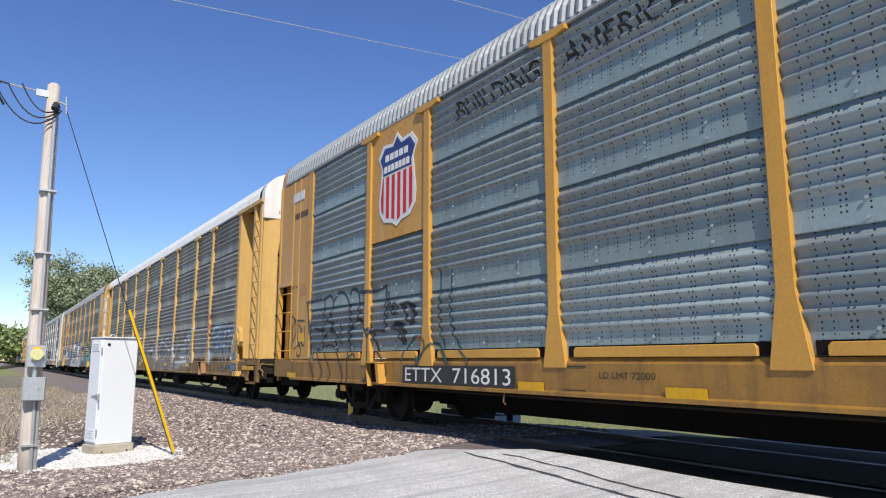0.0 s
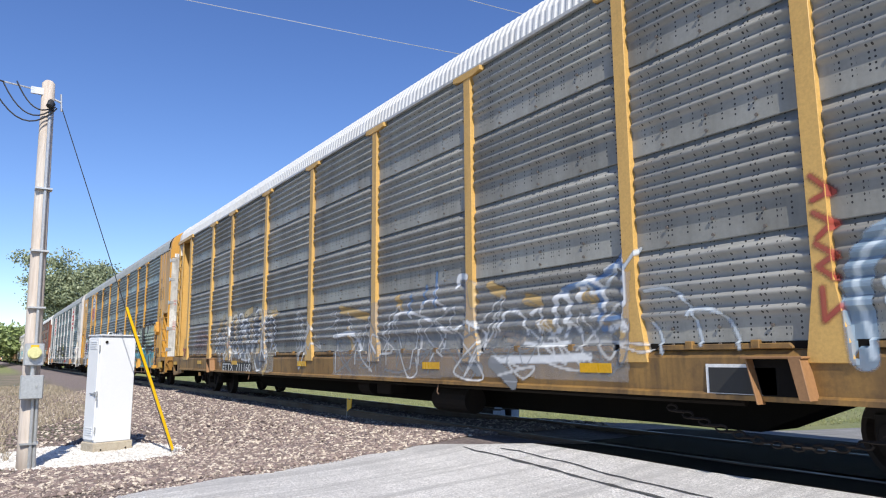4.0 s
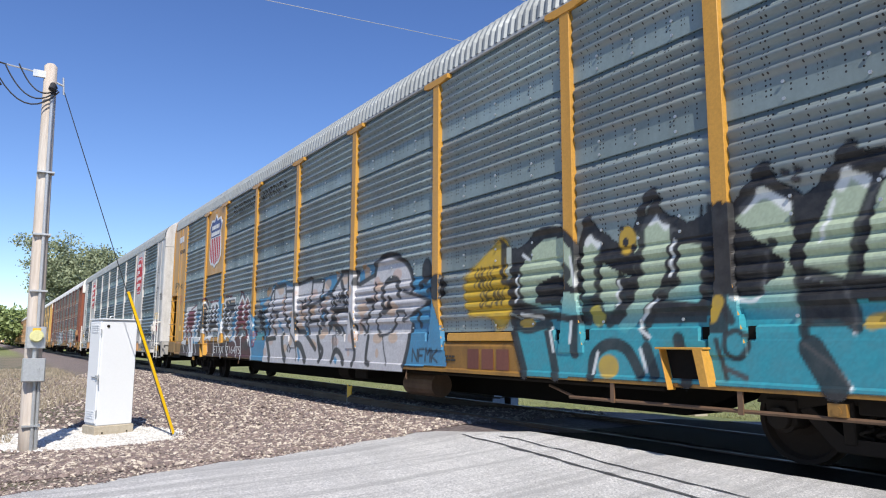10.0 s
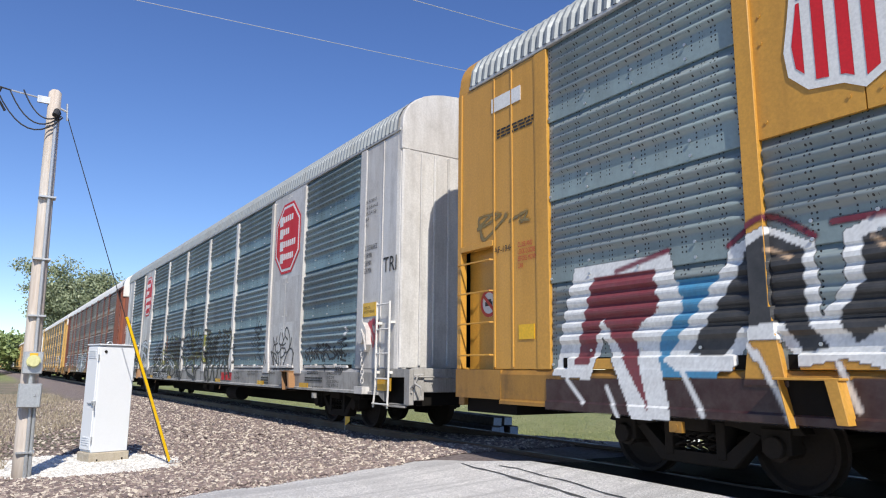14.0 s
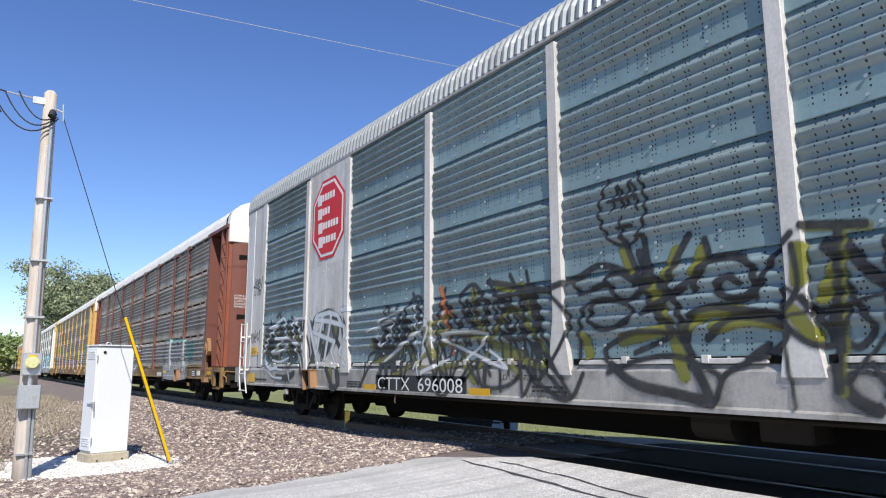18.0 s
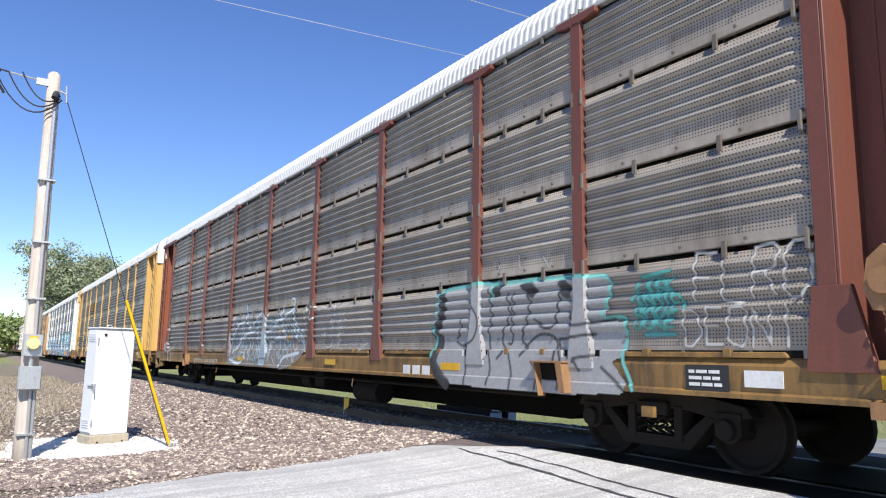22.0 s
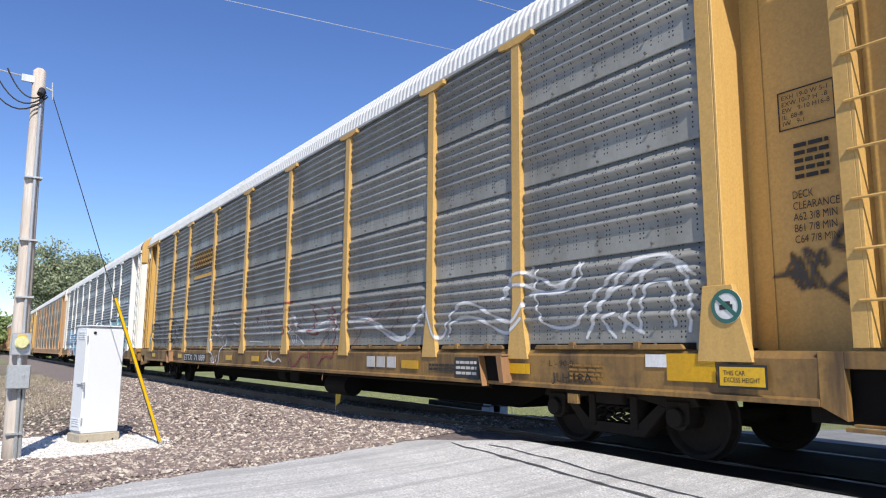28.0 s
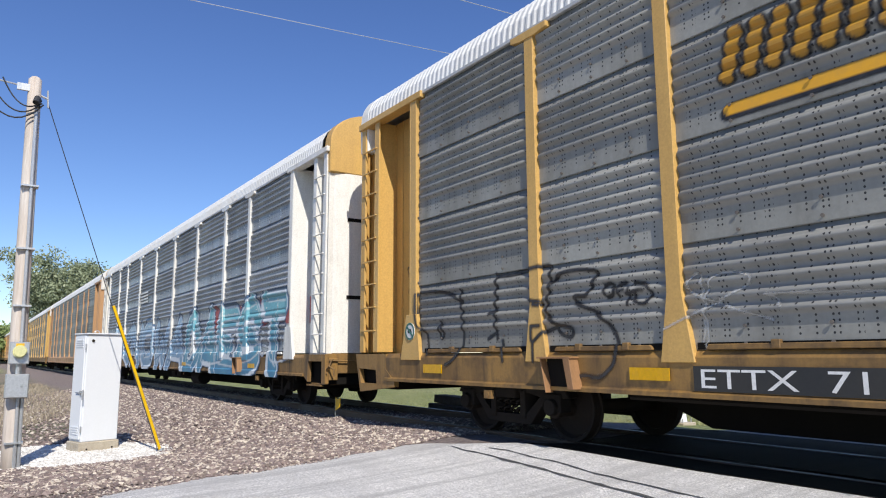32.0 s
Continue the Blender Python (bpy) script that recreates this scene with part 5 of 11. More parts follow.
def no_entry_badge(car, x, z, r, out, ring, name="warning_badge"):
    bm = bmesh.new()
    drum(bm, (x, -out - 0.004, z), (0, 1, 0), r, 0.004, 24)
    base = part(name, bm, M["ink_white"], car, "round white warning badge with a slashed ring")
    bm = bmesh.new()
    a = [(math.cos(k * math.tau / 24), math.sin(k * math.tau / 24)) for k in range(24)]
    inner = [bm.verts.new((x + r * 0.76 * c, -out - 0.012, z + r * 0.76 * s)) for c, s in a]
    outer = [bm.verts.new((x + r * c, -out - 0.012, z + r * s)) for c, s in a]
    for k in range(24):
        bm.faces.new((inner[k], inner[(k + 1) % 24], outer[(k + 1) % 24], outer[k]))
    box(bm, -r * 0.8, r * 0.8, -0.002, 0.002, -r * 0.12, r * 0.12, Matrix.Translation((x, -out - 0.013, z)) @ Matrix.Rotation(radians(42), 4, "Y"))
    part("ring", bm, M[ring], base)
    bm = bmesh.new()
    box(bm, x - r * 0.45, x + r * 0.4, -out - 0.011, -out - 0.009, z - r * 0.2, z + r * 0.1)
    box(bm, x - r * 0.2, x + r * 0.25, -out - 0.011, -out - 0.009, z + r * 0.1, z + r * 0.28)
    part("pictogram", bm, M["ink"], base)


def shield(car, x, z, w, h, out):
    """Railway shield drawn as plain shapes: navy top, red and white stripes, white rim."""
    def outline(k):
        pts = [(-0.50, 0.30), (-0.36, 0.42), (-0.12, 0.40), (0.0, 0.5), (0.12, 0.40), (0.36, 0.42), (0.50, 0.30), (0.40, 0.16), (0.43, 0.0), (0.47, -0.18), (0.45, -0.32), (0.33, -0.42), (0.12, -0.445), (0.0, -0.5), (-0.12, -0.445), (-0.33, -0.42), (-0.45, -0.32), (-0.47, -0.18), (-0.43, 0.0), (-0.40, 0.16)]
        return [(x + u * w * k, z + v * h * (1 - (1 - k) * w / h)) for u, v in pts]
    rim = plaque(car, "shield_badge", 0, 0, 0, 0, "ink_white", out, "white-rimmed shield with navy top and red stripes", 0.006, outline(1.0))
    bm = bmesh.new()
    prism(bm, outline(0.88), -out - 0.010, -out - 0.006)
    bmesh.ops.bisect_plane(bm, geom=bm.verts[:] + bm.edges[:] + bm.faces[:], plane_co=(0, 0, z + 0.08 * h), plane_no=(0, 0, -1), clear_outer=True)
    part("shield_top", bm, M["navy"], rim)
    for k in range(6):
        bm = bmesh.new()
        prism(bm, outline(0.88), -out - 0.010, -out - 0.006)
        x0 = x - 0.42 * w + k * 0.145 * w
        for co, no in (((0, 0, z + 0.06 * h), (0, 0, 1)), ((x0, 0, 0), (-1, 0, 0)), ((x0 + 0.075 * w, 0, 0), (1, 0, 0))):
            bmesh.ops.bisect_plane(bm, geom=bm.verts[:] + bm.edges[:] + bm.faces[:], plane_co=co, plane_no=no, clear_outer=True)
        part("stripe", bm, M["sign_red"], rim)
    for row, (zz, a) in enumerate(((0.26, 0.30), (0.14, 0.33))):
        for k in range(5 + row * 2):
            n = 5 + row * 2
            bm = bmesh.new()
            u = -a + 2 * a * k / n
            box(bm, x + u * w, x + (u + 1.5 * a / n) * w, -out - 0.014, -out - 0.010, z + zz * h - 0.036 * h, z + zz * h + 0.036 * h)
            part("letter_bar", bm, M["ink_white"], rim)


def octagon(car, x, z, w, h, out, words):
    """Railway badge: red octagon with a white line and bars for its lettering."""
    def ring(k):
        c = 0.30
        pts = [(-0.5, -0.5 + c * 0.85), (-0.5 + c, -0.5), (0.5 - c, -0.5), (0.5, -0.5 + c * 0.85), (0.5, 0.5 - c * 0.85), (0.5 - c, 0.5), (-0.5 + c, 0.5), (-0.5, 0.5 - c * 0.85)]
        return [(x + u * w * k, z + v * h * k) for u, v in pts]
    base = plaque(car, "octagon_badge", 0, 0, 0, 0, "sign_red", out, "red octagonal railway badge with white line and lettering bars", 0.004, ring(1.0))
    plaque(base, "white_line", 0, 0, 0, 0, "ink_white", out + 0.004, "", 0.003, ring(0.93))
    plaque(base, "red_field", 0, 0, 0, 0, "sign_red", out + 0.007, "", 0.003, ring(0.86))
    rng = random.Random(words)
    for row in range(4):
        zz = z + (0.27 - 0.18 * row) * h
        x0, n = x + (-0.33 + 0.02 * row) * w, (6, 4, 7, 6)[row]
        bm = bmesh.new()
        box(bm, x0, x0 + 0.13 * w, -out - 0.014, -out - 0.010, zz - 0.075 * h, zz + 0.06 * h)
        part("initial_bar", bm, M["ink_white"], base)
        for k in range(n - 1):
            bm = bmesh.new()
            a = x0 + 0.15 * w + k * 0.082 * w
            box(bm, a, a + 0.055 * w, -out - 0.014, -out - 0.010, zz - 0.035 * h, zz + 0.05 * h)
            part("letter_bar", bm, M["ink_white"], base)


# ---- graffiti ----
GLYPHS = {
    "A": "00 26 40;12 32", "B": "00 06 36 45 44 33 03;33 42 41 30 00", "C": "45 36 16 05 01 10 30 41", "D": "00 06 26 44 42 20 00",
    "E": "46 06 00 40;03 33", "F": "46 06 00;03 33", "G": "45 36 16 05 01 10 30 41 43 23", "H": "00 06;40 46;03 43", "I": "20 26", "J": "46 41 30 10 01",
    "K": "00 06;46 03 40", "L": "06 00 40", "M": "00 06 23 46 40", "N": "00 06 40 46", "O": "10 01 05 16 36 45 41 30 10", "P": "00 06 36 45 44 33 03",
    "R": "00 06 36 45 44 33 03;23 40", "S": "45 36 16 05 04 13 33 42 41 30 10 01", "T": "06 46;26 20", "U": "06 01 10 30 41 46", "V": "06 20 46",
    "W": "06 10 23 30 46", "X": "06 40;00 46", "Y": "06 23 46;23 20", "Z": "06 46 00 40", "?": "05 16 36 45 44 23 22",
}


def curl(pts, n=6):
    """A smooth line through points."""
    out = []
    for i in range(len(pts) - 1):
        p0, p1, p2, p3 = pts[max(i - 1, 0)], pts[i], pts[i + 1], pts[min(i + 2, len(pts) - 1)]
        for s in range(n):
            t = s / n
            out.append(tuple(0.5 * (2 * p1[j] + (p2[j] - p0[j]) * t + (2 * p0[j] - 5 * p1[j] + 4 * p2[j] - p3[j]) * t * t + (3 * p1[j] - p0[j] - 3 * p2[j] + p3[j]) * t ** 3) for j in (0, 1)))
    return out + [pts[-1]]


class Canvas:
    """A sprayed picture on the near side of a car: a fine net of points with colour and cover."""

    def __init__(self, x0, x1, z0, z1, cell=0.024):
        self.xs = np.arange(x0, x1 + cell, cell)
        self.zs = np.arange(z0, z1 + cell, cell)
        self.X, self.Z = np.meshgrid(self.xs, self.zs, indexing="ij")
        self.rgb = np.zeros((*self.X.shape, 3))
        self.a = np.zeros(self.X.shape)
        self.grit = np.random.default_rng(int(abs(x0) * 100) + 7).random(self.X.shape)

    def lay(self, cover, colour):
        """Spray colour (a triple or an array) with the given cover over what is there."""
        cover = np.clip(cover, 0, 1)
        colour = np.broadcast_to(np.asarray(colour, float), self.rgb.shape)
        total = cover + self.a * (1 - cover)
        keep = np.where(total > 1e-6, cover / np.maximum(total, 1e-6), 0)[..., None]
        self.rgb = self.rgb * (1 - keep) + colour * keep
        self.a = total

    def reach(self, lines, angular=False):
        """Distance of every point from a set of polylines; angular: with chiselled corners and ends."""
        d = np.full(self.X.shape, 9.0)
        for pts in lines:
            for (ax, az), (bx, bz) in zip(pts, pts[1:]):
                i0, i1 = np.searchsorted(self.xs, (min(ax, bx) - 0.5, max(ax, bx) + 0.5))
                if i1 <= i0:
                    continue
                X, Z = self.X[i0:i1], self.Z[i0:i1]
                vx, vz = bx - ax, bz - az
                t = np.clip(((X - ax) * vx + (Z - az) * vz) / max(vx * vx + vz * vz, 1e-9), 0, 1)
                dx, dz = np.abs(X - ax - t * vx), np.abs(Z - az - t * vz)
                dd = np.maximum(np.maximum(dx * 0.96, dz * 0.8), 0.70 * (dx + dz)) if angular else np.hypot(dx, dz)
                d[i0:i1] = np.minimum(d[i0:i1], dd)
        return d

    def line(self, lines, width, colour, soft=0.012, cover=1.0):
        d = self.reach(lines)
        self.lay(cover * np.clip((width / 2 - d) / soft + 0.5, 0, 1), colour)

    def ink(self, width, colour, strokes, sharp=False, cover=0.93):
        """Hand-drawn strokes; smooth ones are rounded through their points."""
        self.line(strokes if sharp else [curl(p) for p in strokes], width, colour, min(0.018, width * 0.4), cover)

    def fill(self, outline, colour, cover=0.97):
        """A filled outline; with no colour a fade from teal up to pale green."""
        pts = np.array(outline)
        inside = np.zeros(self.X.shape, bool)
        for (ax, az), (bx, bz) in zip(pts, np.roll(pts, -1, 0)):
            if az != bz:
                inside ^= ((self.Z > min(az, bz)) & (self.Z <= max(az, bz)) & (self.X < ax + (self.Z - az) * (bx - ax) / (bz - az)))
        if colour is None:
            f = np.clip((self.Z - 1.15 - 0.1 * np.sin(self.X * 3)) / 0.4, 0, 1)[..., None]
            colour = np.array((0.03, 0.32, 0.38)) * (1 - f) + np.array((0.40, 0.48, 0.34)) * f
        else:
            colour = np.broadcast_to(np.array(colour), self.rgb.shape)
        self.lay(cover * inside, colour * (0.9 + 0.2 * self.grit[..., None]))

    def blob(self, x, z, rx, rz, colour, cover=1.0, rough=0.35, seed=0):
        n = np.sin(self.X * 3.1 + seed) * np.cos(self.Z * 4.3 + seed * 1.7) + 0.6 * np.sin(self.X * 7.7 - self.Z * 6.1 + seed * 2.3)
        d = np.hypot((self.X - x) / rx, (self.Z - z) / rz) + rough * 0.4 * n
        self.lay(cover * np.clip((1 - d) * 6, 0, 1), colour)


def word_lines(text, x0, x1, z0, z1, seed, jitter=0.12, slant=0.1, tight=0.9):
    """Letters of a sprayed word as jagged polylines, from x0 to x1."""
    rng = random.Random(seed)
    step = (x1 - x0) / len(text)
    words = []
    for i, ch in enumerate(text):
        if ch not in GLYPHS:
            continue
        up = rng.uniform(-0.06, 0.06)
        letters = []
        for stroke in GLYPHS[ch].split(";"):
            pts = []
            for p in stroke.split():
                u, v = int(p[0]) / 4, int(p[1]) / 6
                u += rng.uniform(-jitter, jitter) * 0.6
                v += rng.uniform(-jitter, jitter) * 0.5 + up
                pts.append((x0 + (i + 0.1 + u * tight * 0.85 + slant * (v - 0.5)) * step, z0 + v * (z1 - z0)))
            letters.append(pts)
        words.append(letters)
    return words


def piece(cv, text, x0, x1, z0, z1, seed, wide, rim, low, high, edge, halo=None, tops=True, odd=None, bottom=None, jitter=0.1):
    """A filled sprayed word: halo, rim, fill that fades upwards, thin bright inline."""
    words = word_lines(text, x0, x1, z0 + wide * 0.45, z1 - wide * 0.55, seed, jitter)
    if tops:
        rng = random.Random(seed + 5)
        for w in words:
            x, z = max((q for p in w for q in p), key=lambda q: q[1])
            w.append([(x, z), (x + rng.uniform(-0.15, 0.15), z + wide * 0.25)])
            x, z = min((q for p in w for q in p), key=lambda q: q[1])
            w.append([(x, z), (x + rng.uniform(-0.2, 0.2), z - wide * 0.2)])
    every = [p for w in words for p in w]
    d = cv.reach(every, True)
    if halo is not None:
        cv.lay(np.clip((wide / 2 + rim + 0.07 - d) / 0.02 + 0.5, 0, 1), halo)
    shade = cv.reach([[(x - 0.09, z - 0.07) for x, z in p] for p in every], True)
    cv.lay(np.clip((wide / 2 + rim - np.minimum(d, shade)) / 0.014 + 0.5, 0, 1), edge)
    f = np.clip((cv.Z - z0) / (z1 - z0) + 0.12 * np.sin(cv.X * 5 + seed), 0, 1)[..., None]
    fill = np.array(low) * (1 - f) + np.array(high) * f
    fill = fill * (0.88 + 0.24 * cv.grit[..., None])
    for k, w in enumerate(words):
        dk = cv.reach(w, True)
        cv.lay(np.clip((wide / 2 + rim * 0.8 - dk) / 0.014 + 0.5, 0, 1), edge)
        mine = np.array(odd) * (0.8 + 0.4 * cv.grit[..., None]) if odd is not None and k % 2 else fill
        cv.lay(np.clip((wide / 2 - dk) / 0.012 + 0.5, 0, 1), mine)
        di = cv.reach([[(x + wide * 0.24, z + wide * 0.2) for x, z in p] for p in w])
        cv.lay(0.8 * np.clip((0.024 - di) / 0.02 + 0.3, 0, 1) * (dk < wide / 2 - 0.03), bottom if bottom is not None else (0.7, 0.7, 0.68))


def scrawl(cv, x0, x1, z0, z1, n, width, colour, seed, loops=5, cover=0.9):
    """Fast loose marker strokes."""
    rng = random.Random(seed)
    lines = []
    for k in range(n):
        cx = x0 + (x1 - x0) * (k + rng.random()) / n
        pts = [(cx + rng.uniform(-0.5, 0.5) * (x1 - x0) / n * 2.4, rng.uniform(z0, z1)) for _ in range(loops)]
        fine = []
        for i in range(len(pts) - 1):
            p0, p1, p2, p3 = pts[max(i - 1, 0)], pts[i], pts[i + 1], pts[min(i + 2, len(pts) - 1)]
            for s in range(8):
                t = s / 8
                fine.append(tuple(0.5 * (2 * p1[j] + (p2[j] - p0[j]) * t + (2 * p0[j] - 5 * p1[j] + 4 * p2[j] - p3[j]) * t * t + (3 * p1[j] - p0[j] - 3 * p2[j] + p3[j]) * t ** 3) for j in (0, 1)))
        fine.append(pts[-1])
        fine = [(x, min(max(z, z0 - 0.05), z1 + 0.12)) for x, z in fine]
        lines.append(fine)
    cv.line(lines, width, colour, width * 0.35, cover)


def graffiti_mat():
    m, nt, b = nodes_of("spray_paint")
    at = nt.nodes.new("ShaderNodeAttribute")
    at.attribute_name = "spray"
    n = noise_of(nt, coords(nt), 8, 5, 0.65, 0.35, 0.7)
    nt.links.new(mixed(nt, math_node(nt, "MULTIPLY", n, 0.2), at.outputs["Color"], (0.16, 0.15, 0.14)), b.inputs["Base Color"])
    nt.links.new(at.outputs["Alpha"], b.inputs["Alpha"])
    b.inputs["Roughness"].default_value = 0.5
    return m


M["spray"] = graffiti_mat()


def spray(car, style, cv, label):
    """Lay a canvas on the near side as a thin film that follows ribs, posts and sill."""
    keep = cv.a > 0.02
    cell = keep[:-1, :-1] | keep[1:, :-1] | keep[:-1, 1:] | keep[1:, 1:]
    used = np.zeros(keep.shape, bool)
    for a, b in ((slice(None, -1), slice(None, -1)), (slice(1, None), slice(None, -1)), (slice(None, -1), slice(1, None)), (slice(1, None), slice(1, None))):
        used[a, b] |= cell
    ids = np.full(keep.shape, -1)
    ids[used] = np.arange(used.sum())
    half = 0.6 * (cv.zs[1] - cv.zs[0])
    y = -(np.maximum.reduce([car_surface(cv.X, cv.Z + d, style) for d in (-half, 0, half)]) + 0.004)
    co = np.stack([cv.X[used], y[used], cv.Z[used]], 1)
    i, j = np.nonzero(cell)
    quads = np.stack([ids[i, j], ids[i + 1, j], ids[i + 1, j + 1], ids[i, j + 1]], 1)
    span = y[i, j], y[i + 1, j], y[i + 1, j + 1], y[i, j + 1]
    flat = np.max(span, 0) - np.min(span, 0) < 0.2
    me = bpy.data.meshes.new("graffiti")
    me.from_pydata(co.tolist(), [], quads[flat].tolist())
    at = me.color_attributes.new("spray", "FLOAT_COLOR", "POINT")
    at.data.foreach_set("color", np.concatenate([cv.rgb[used], cv.a[used][:, None]], 1).astype(np.float32).ravel())
    return part("graffiti", me, M["spray"], car, label)

# ---- the train ----
SPEED = 4.60
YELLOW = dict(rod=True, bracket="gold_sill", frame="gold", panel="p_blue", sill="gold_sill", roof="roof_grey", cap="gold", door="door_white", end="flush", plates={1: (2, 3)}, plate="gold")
FADED = dict(chain=True, lip=0.05, bracket="gold_old", frame="gold_pale", panel="p_grey", sill="gold_old", roof="roof", cap="white", door="gold_pale", end="bay", pins="strap", old=True)
FADED_F = dict(FADED, brake=None, chain=False)
BROWN = dict(truck_x=9.65, lip=0.05, bracket="gold_old", frame="rust_red", panel="p_brown", sill="gold_old", roof="roof", cap="white", door="rust_red", end="bay", end_col="rust_orange", pins="strap", old=True, slots=True, brake="rust_tan", sill_lo=0.64)
SILVER = dict(plain_posts=True, lip=0.05, frame="silver", panel="p_teal", sill="silver_sill", roof="roof_grey", cap="silver", door="silver", end="flush", plates={1: (0, 1, 2, 3), 7: (0, 1, 2, 3)}, plate="silver", outside_ladder=True)
PALE = dict(lip=0.05, bracket="gold_old", frame="white", panel="p_light", sill="gold_old", roof="roof", cap="gold_pale", door="white", end="bay", brake=None)
ORANGE = dict(frame="tan", panel="p_grey", sill="tan", roof="roof", cap="white", door="tan", end="bay")
CARS = []
for c0, style, label in (
        (-1.86, YELLOW, "gold-framed auto carrier with blue-grey screens and shield badge"),
        (-30.36, FADED, "faded gold auto carrier with grey screens and pale graffiti"),
        (-58.86, YELLOW, "gold-framed auto carrier with blue-grey screens and large graffiti"),
        (-87.36, SILVER, "silver auto carrier with red octagon badges and black scribbles"),
        (-115.86, BROWN, "oxide-red auto carrier with brown-grey screens and white graffiti"),
        (-144.36, FADED_F, "faded gold auto carrier with grey screens and white line graffiti"),
        (-172.86, PALE, "white-framed auto carrier with pale screens and blue graffiti")):
    CARS.append((c0, build_car(label, style)))
car_a, car_b, car_c, car_d, car_e, car_f, car_g = [ob for _, ob in CARS]
FAR_LABEL = "dusty auto carrier far back in the train"
far_kinds = [build_car(FAR_LABEL, s, True) for s in (ORANGE, FADED, PALE)]
for i in range(13):
    src = far_kinds[i % 3]
    c0 = -201.36 - 28.5 * i
    ob = src if i < 3 else copy_thing(src, pose(c0, TRACK_Y, 0))
    CARS.append((c0, ob))
for c0, ob in CARS:
    ob.location = (c0, TRACK_Y, 0)

BLACK, WHITE, TEAL, BLUE, RED = (0.012, 0.012, 0.014), (0.72, 0.72, 0.70), (0.04, 0.33, 0.37), (0.05, 0.22, 0.42), (0.30, 0.02, 0.035)
FLUSH = SIDE + 0.034
SUNK = SIDE - 0.352
SILLF = SIDE + 0.066


def reflector(car, x, z, w=0.46, h=0.10, mat="decal_yellow"):
    plaque(car, "reflector", x, x + w, z, z + h, mat, SILLF, "yellow reflective strip")


def number_plate(car, style, words, x0, x1, z0, z1, black=True):
    """Car number stencilled white on a black patch of the sill."""
    if black:
        plaque(car, "number_panel", x0, x1, z0, z1, "ink", SILLF - 0.006)
    m = 0.12 * (z1 - z0)
    letter(car, style, words, x0 + 0.08, z0 + m, (z1 - z0) - 2 * m, "ink_white", x1 - x0 - 0.16, SILLF + 0.004, "white stencilled car number")


def data_box(car, x, z, w, h, out, mat="ink", words="EXH 19-0 W 5-1\nEXW 10-7 H  -8\nEW   9-10 H16-8\nIL  88-8\nIW   9-1"):
    for a, b, c, d in ((x, x + w, z, z + 0.012), (x, x + w, z + h - 0.012, z + h), (x, x + 0.012, z, z + h), (x + w - 0.012, x + w, z, z + h)):
        plaque(car, "box_line", a, b, c, d, mat, out, "", 0.003)
    letter(car, {}, words, x + 0.04, z + 0.04, h - 0.08, mat, w - 0.08, out + 0.004)


# first car
A_ = YELLOW
for car in (car_a, car_c):
    shield(car, -8.03, 3.94, 1.34, 1.62, SIDE + 0.046)
    letter(car, A_, "BUILDING", -6.27, 4.40, 0.29, "ink", 1.84, None, "black painted word on the screens", 1.05)
    letter(car, A_, "AMERICA", -3.98, 4.40, 0.29, "ink", 1.80, None, "black painted word on the screens", 1.05)
    plaque(car, "maker_decal", -12.82, -12.2, 4.42, 4.62, "ink_white", FLUSH, "white maker's decal with red and blue bars")
    bars(car, -12.70, -11.95, 4.02, 4.16, 3, "ink", FLUSH, 3)
    letter(car, A_, "CLOSE AND\nLOCK DOORS\nBEFORE MOVING\nCAR", -12.28, 2.22, 0.33, "ink_red", 0.40, FLUSH + 0.004)
    no_entry_badge(car, -13.11, 1.86, 0.19, SIDE - 0.14, "ink_red")
    no_entry_badge(car, 13.27, 1.70, 0.16, SIDE - 0.14, "ink_red")
    plaque(car, "height_sign", -12.27, -11.98, 1.34, 1.52, "sign_yellow", FLUSH, "yellow excess height sign")
letter(car_a, A_, "AF-1944", -12.77, 2.47, 0.085, "ink", 0.39, FLUSH + 0.004)
number_plate(car_a, A_, "ETTX  716813", -7.75, -4.97, 0.61, 0.88)
for x in (-12.76, -4.90, -2.68, 2.6, 6.2):
    reflector(car_a, x, 0.60)
letter(car_a, A_, "LD LMT 72000", -3.55, 0.76, 0.07, "ink", 0.75, SILLF + 0.002)
for k in range(2):
    plaque(car_a, "stencil_frame", -4.12, -3.75, 0.62 + 0.26 * k, 0.632 + 0.26 * k, "ink", SILLF - 0.003, "", 0.003)
cv = Canvas(-12.7, -5.5, 0.5, 2.6, 0.016)
cv.ink(0.05, BLACK, [[(-11.83, 2.13), (-11.5, 2.14), (-10.97, 2.15)], [(-11.79, 2.12), (-11.68, 1.58), (-11.6, 1.08)], [(-10.97, 2.15), (-10.95, 1.83), (-10.97, 1.55), (-11.34, 1.58)], [(-10.97, 1.55), (-10.96, 1.24), (-11.29, 1.16)], [(-10.97, 2.15), (-10.71, 2.19), (-10.55, 2.05), (-10.62, 1.84), (-10.77, 1.71), (-10.48, 1.61), (-10.87, 1.41)], [(-10.58, 1.49), (-10.35, 1.46), (-10.3, 1.34), (-10.38, 1.24)], [(-10.52, 2.08), (-10.33, 2.21), (-10.1, 2.2), (-9.89, 2.05), (-9.73, 1.76), (-9.78, 1.48), (-9.7, 1.33)], [(-10.12, 1.6), (-10.13, 1.24)], [(-9.8, 2.15), (-9.72, 2.22), (-9.56, 2.22), (-9.43, 2.08), (-9.41, 1.91), (-9.41, 1.69)]])
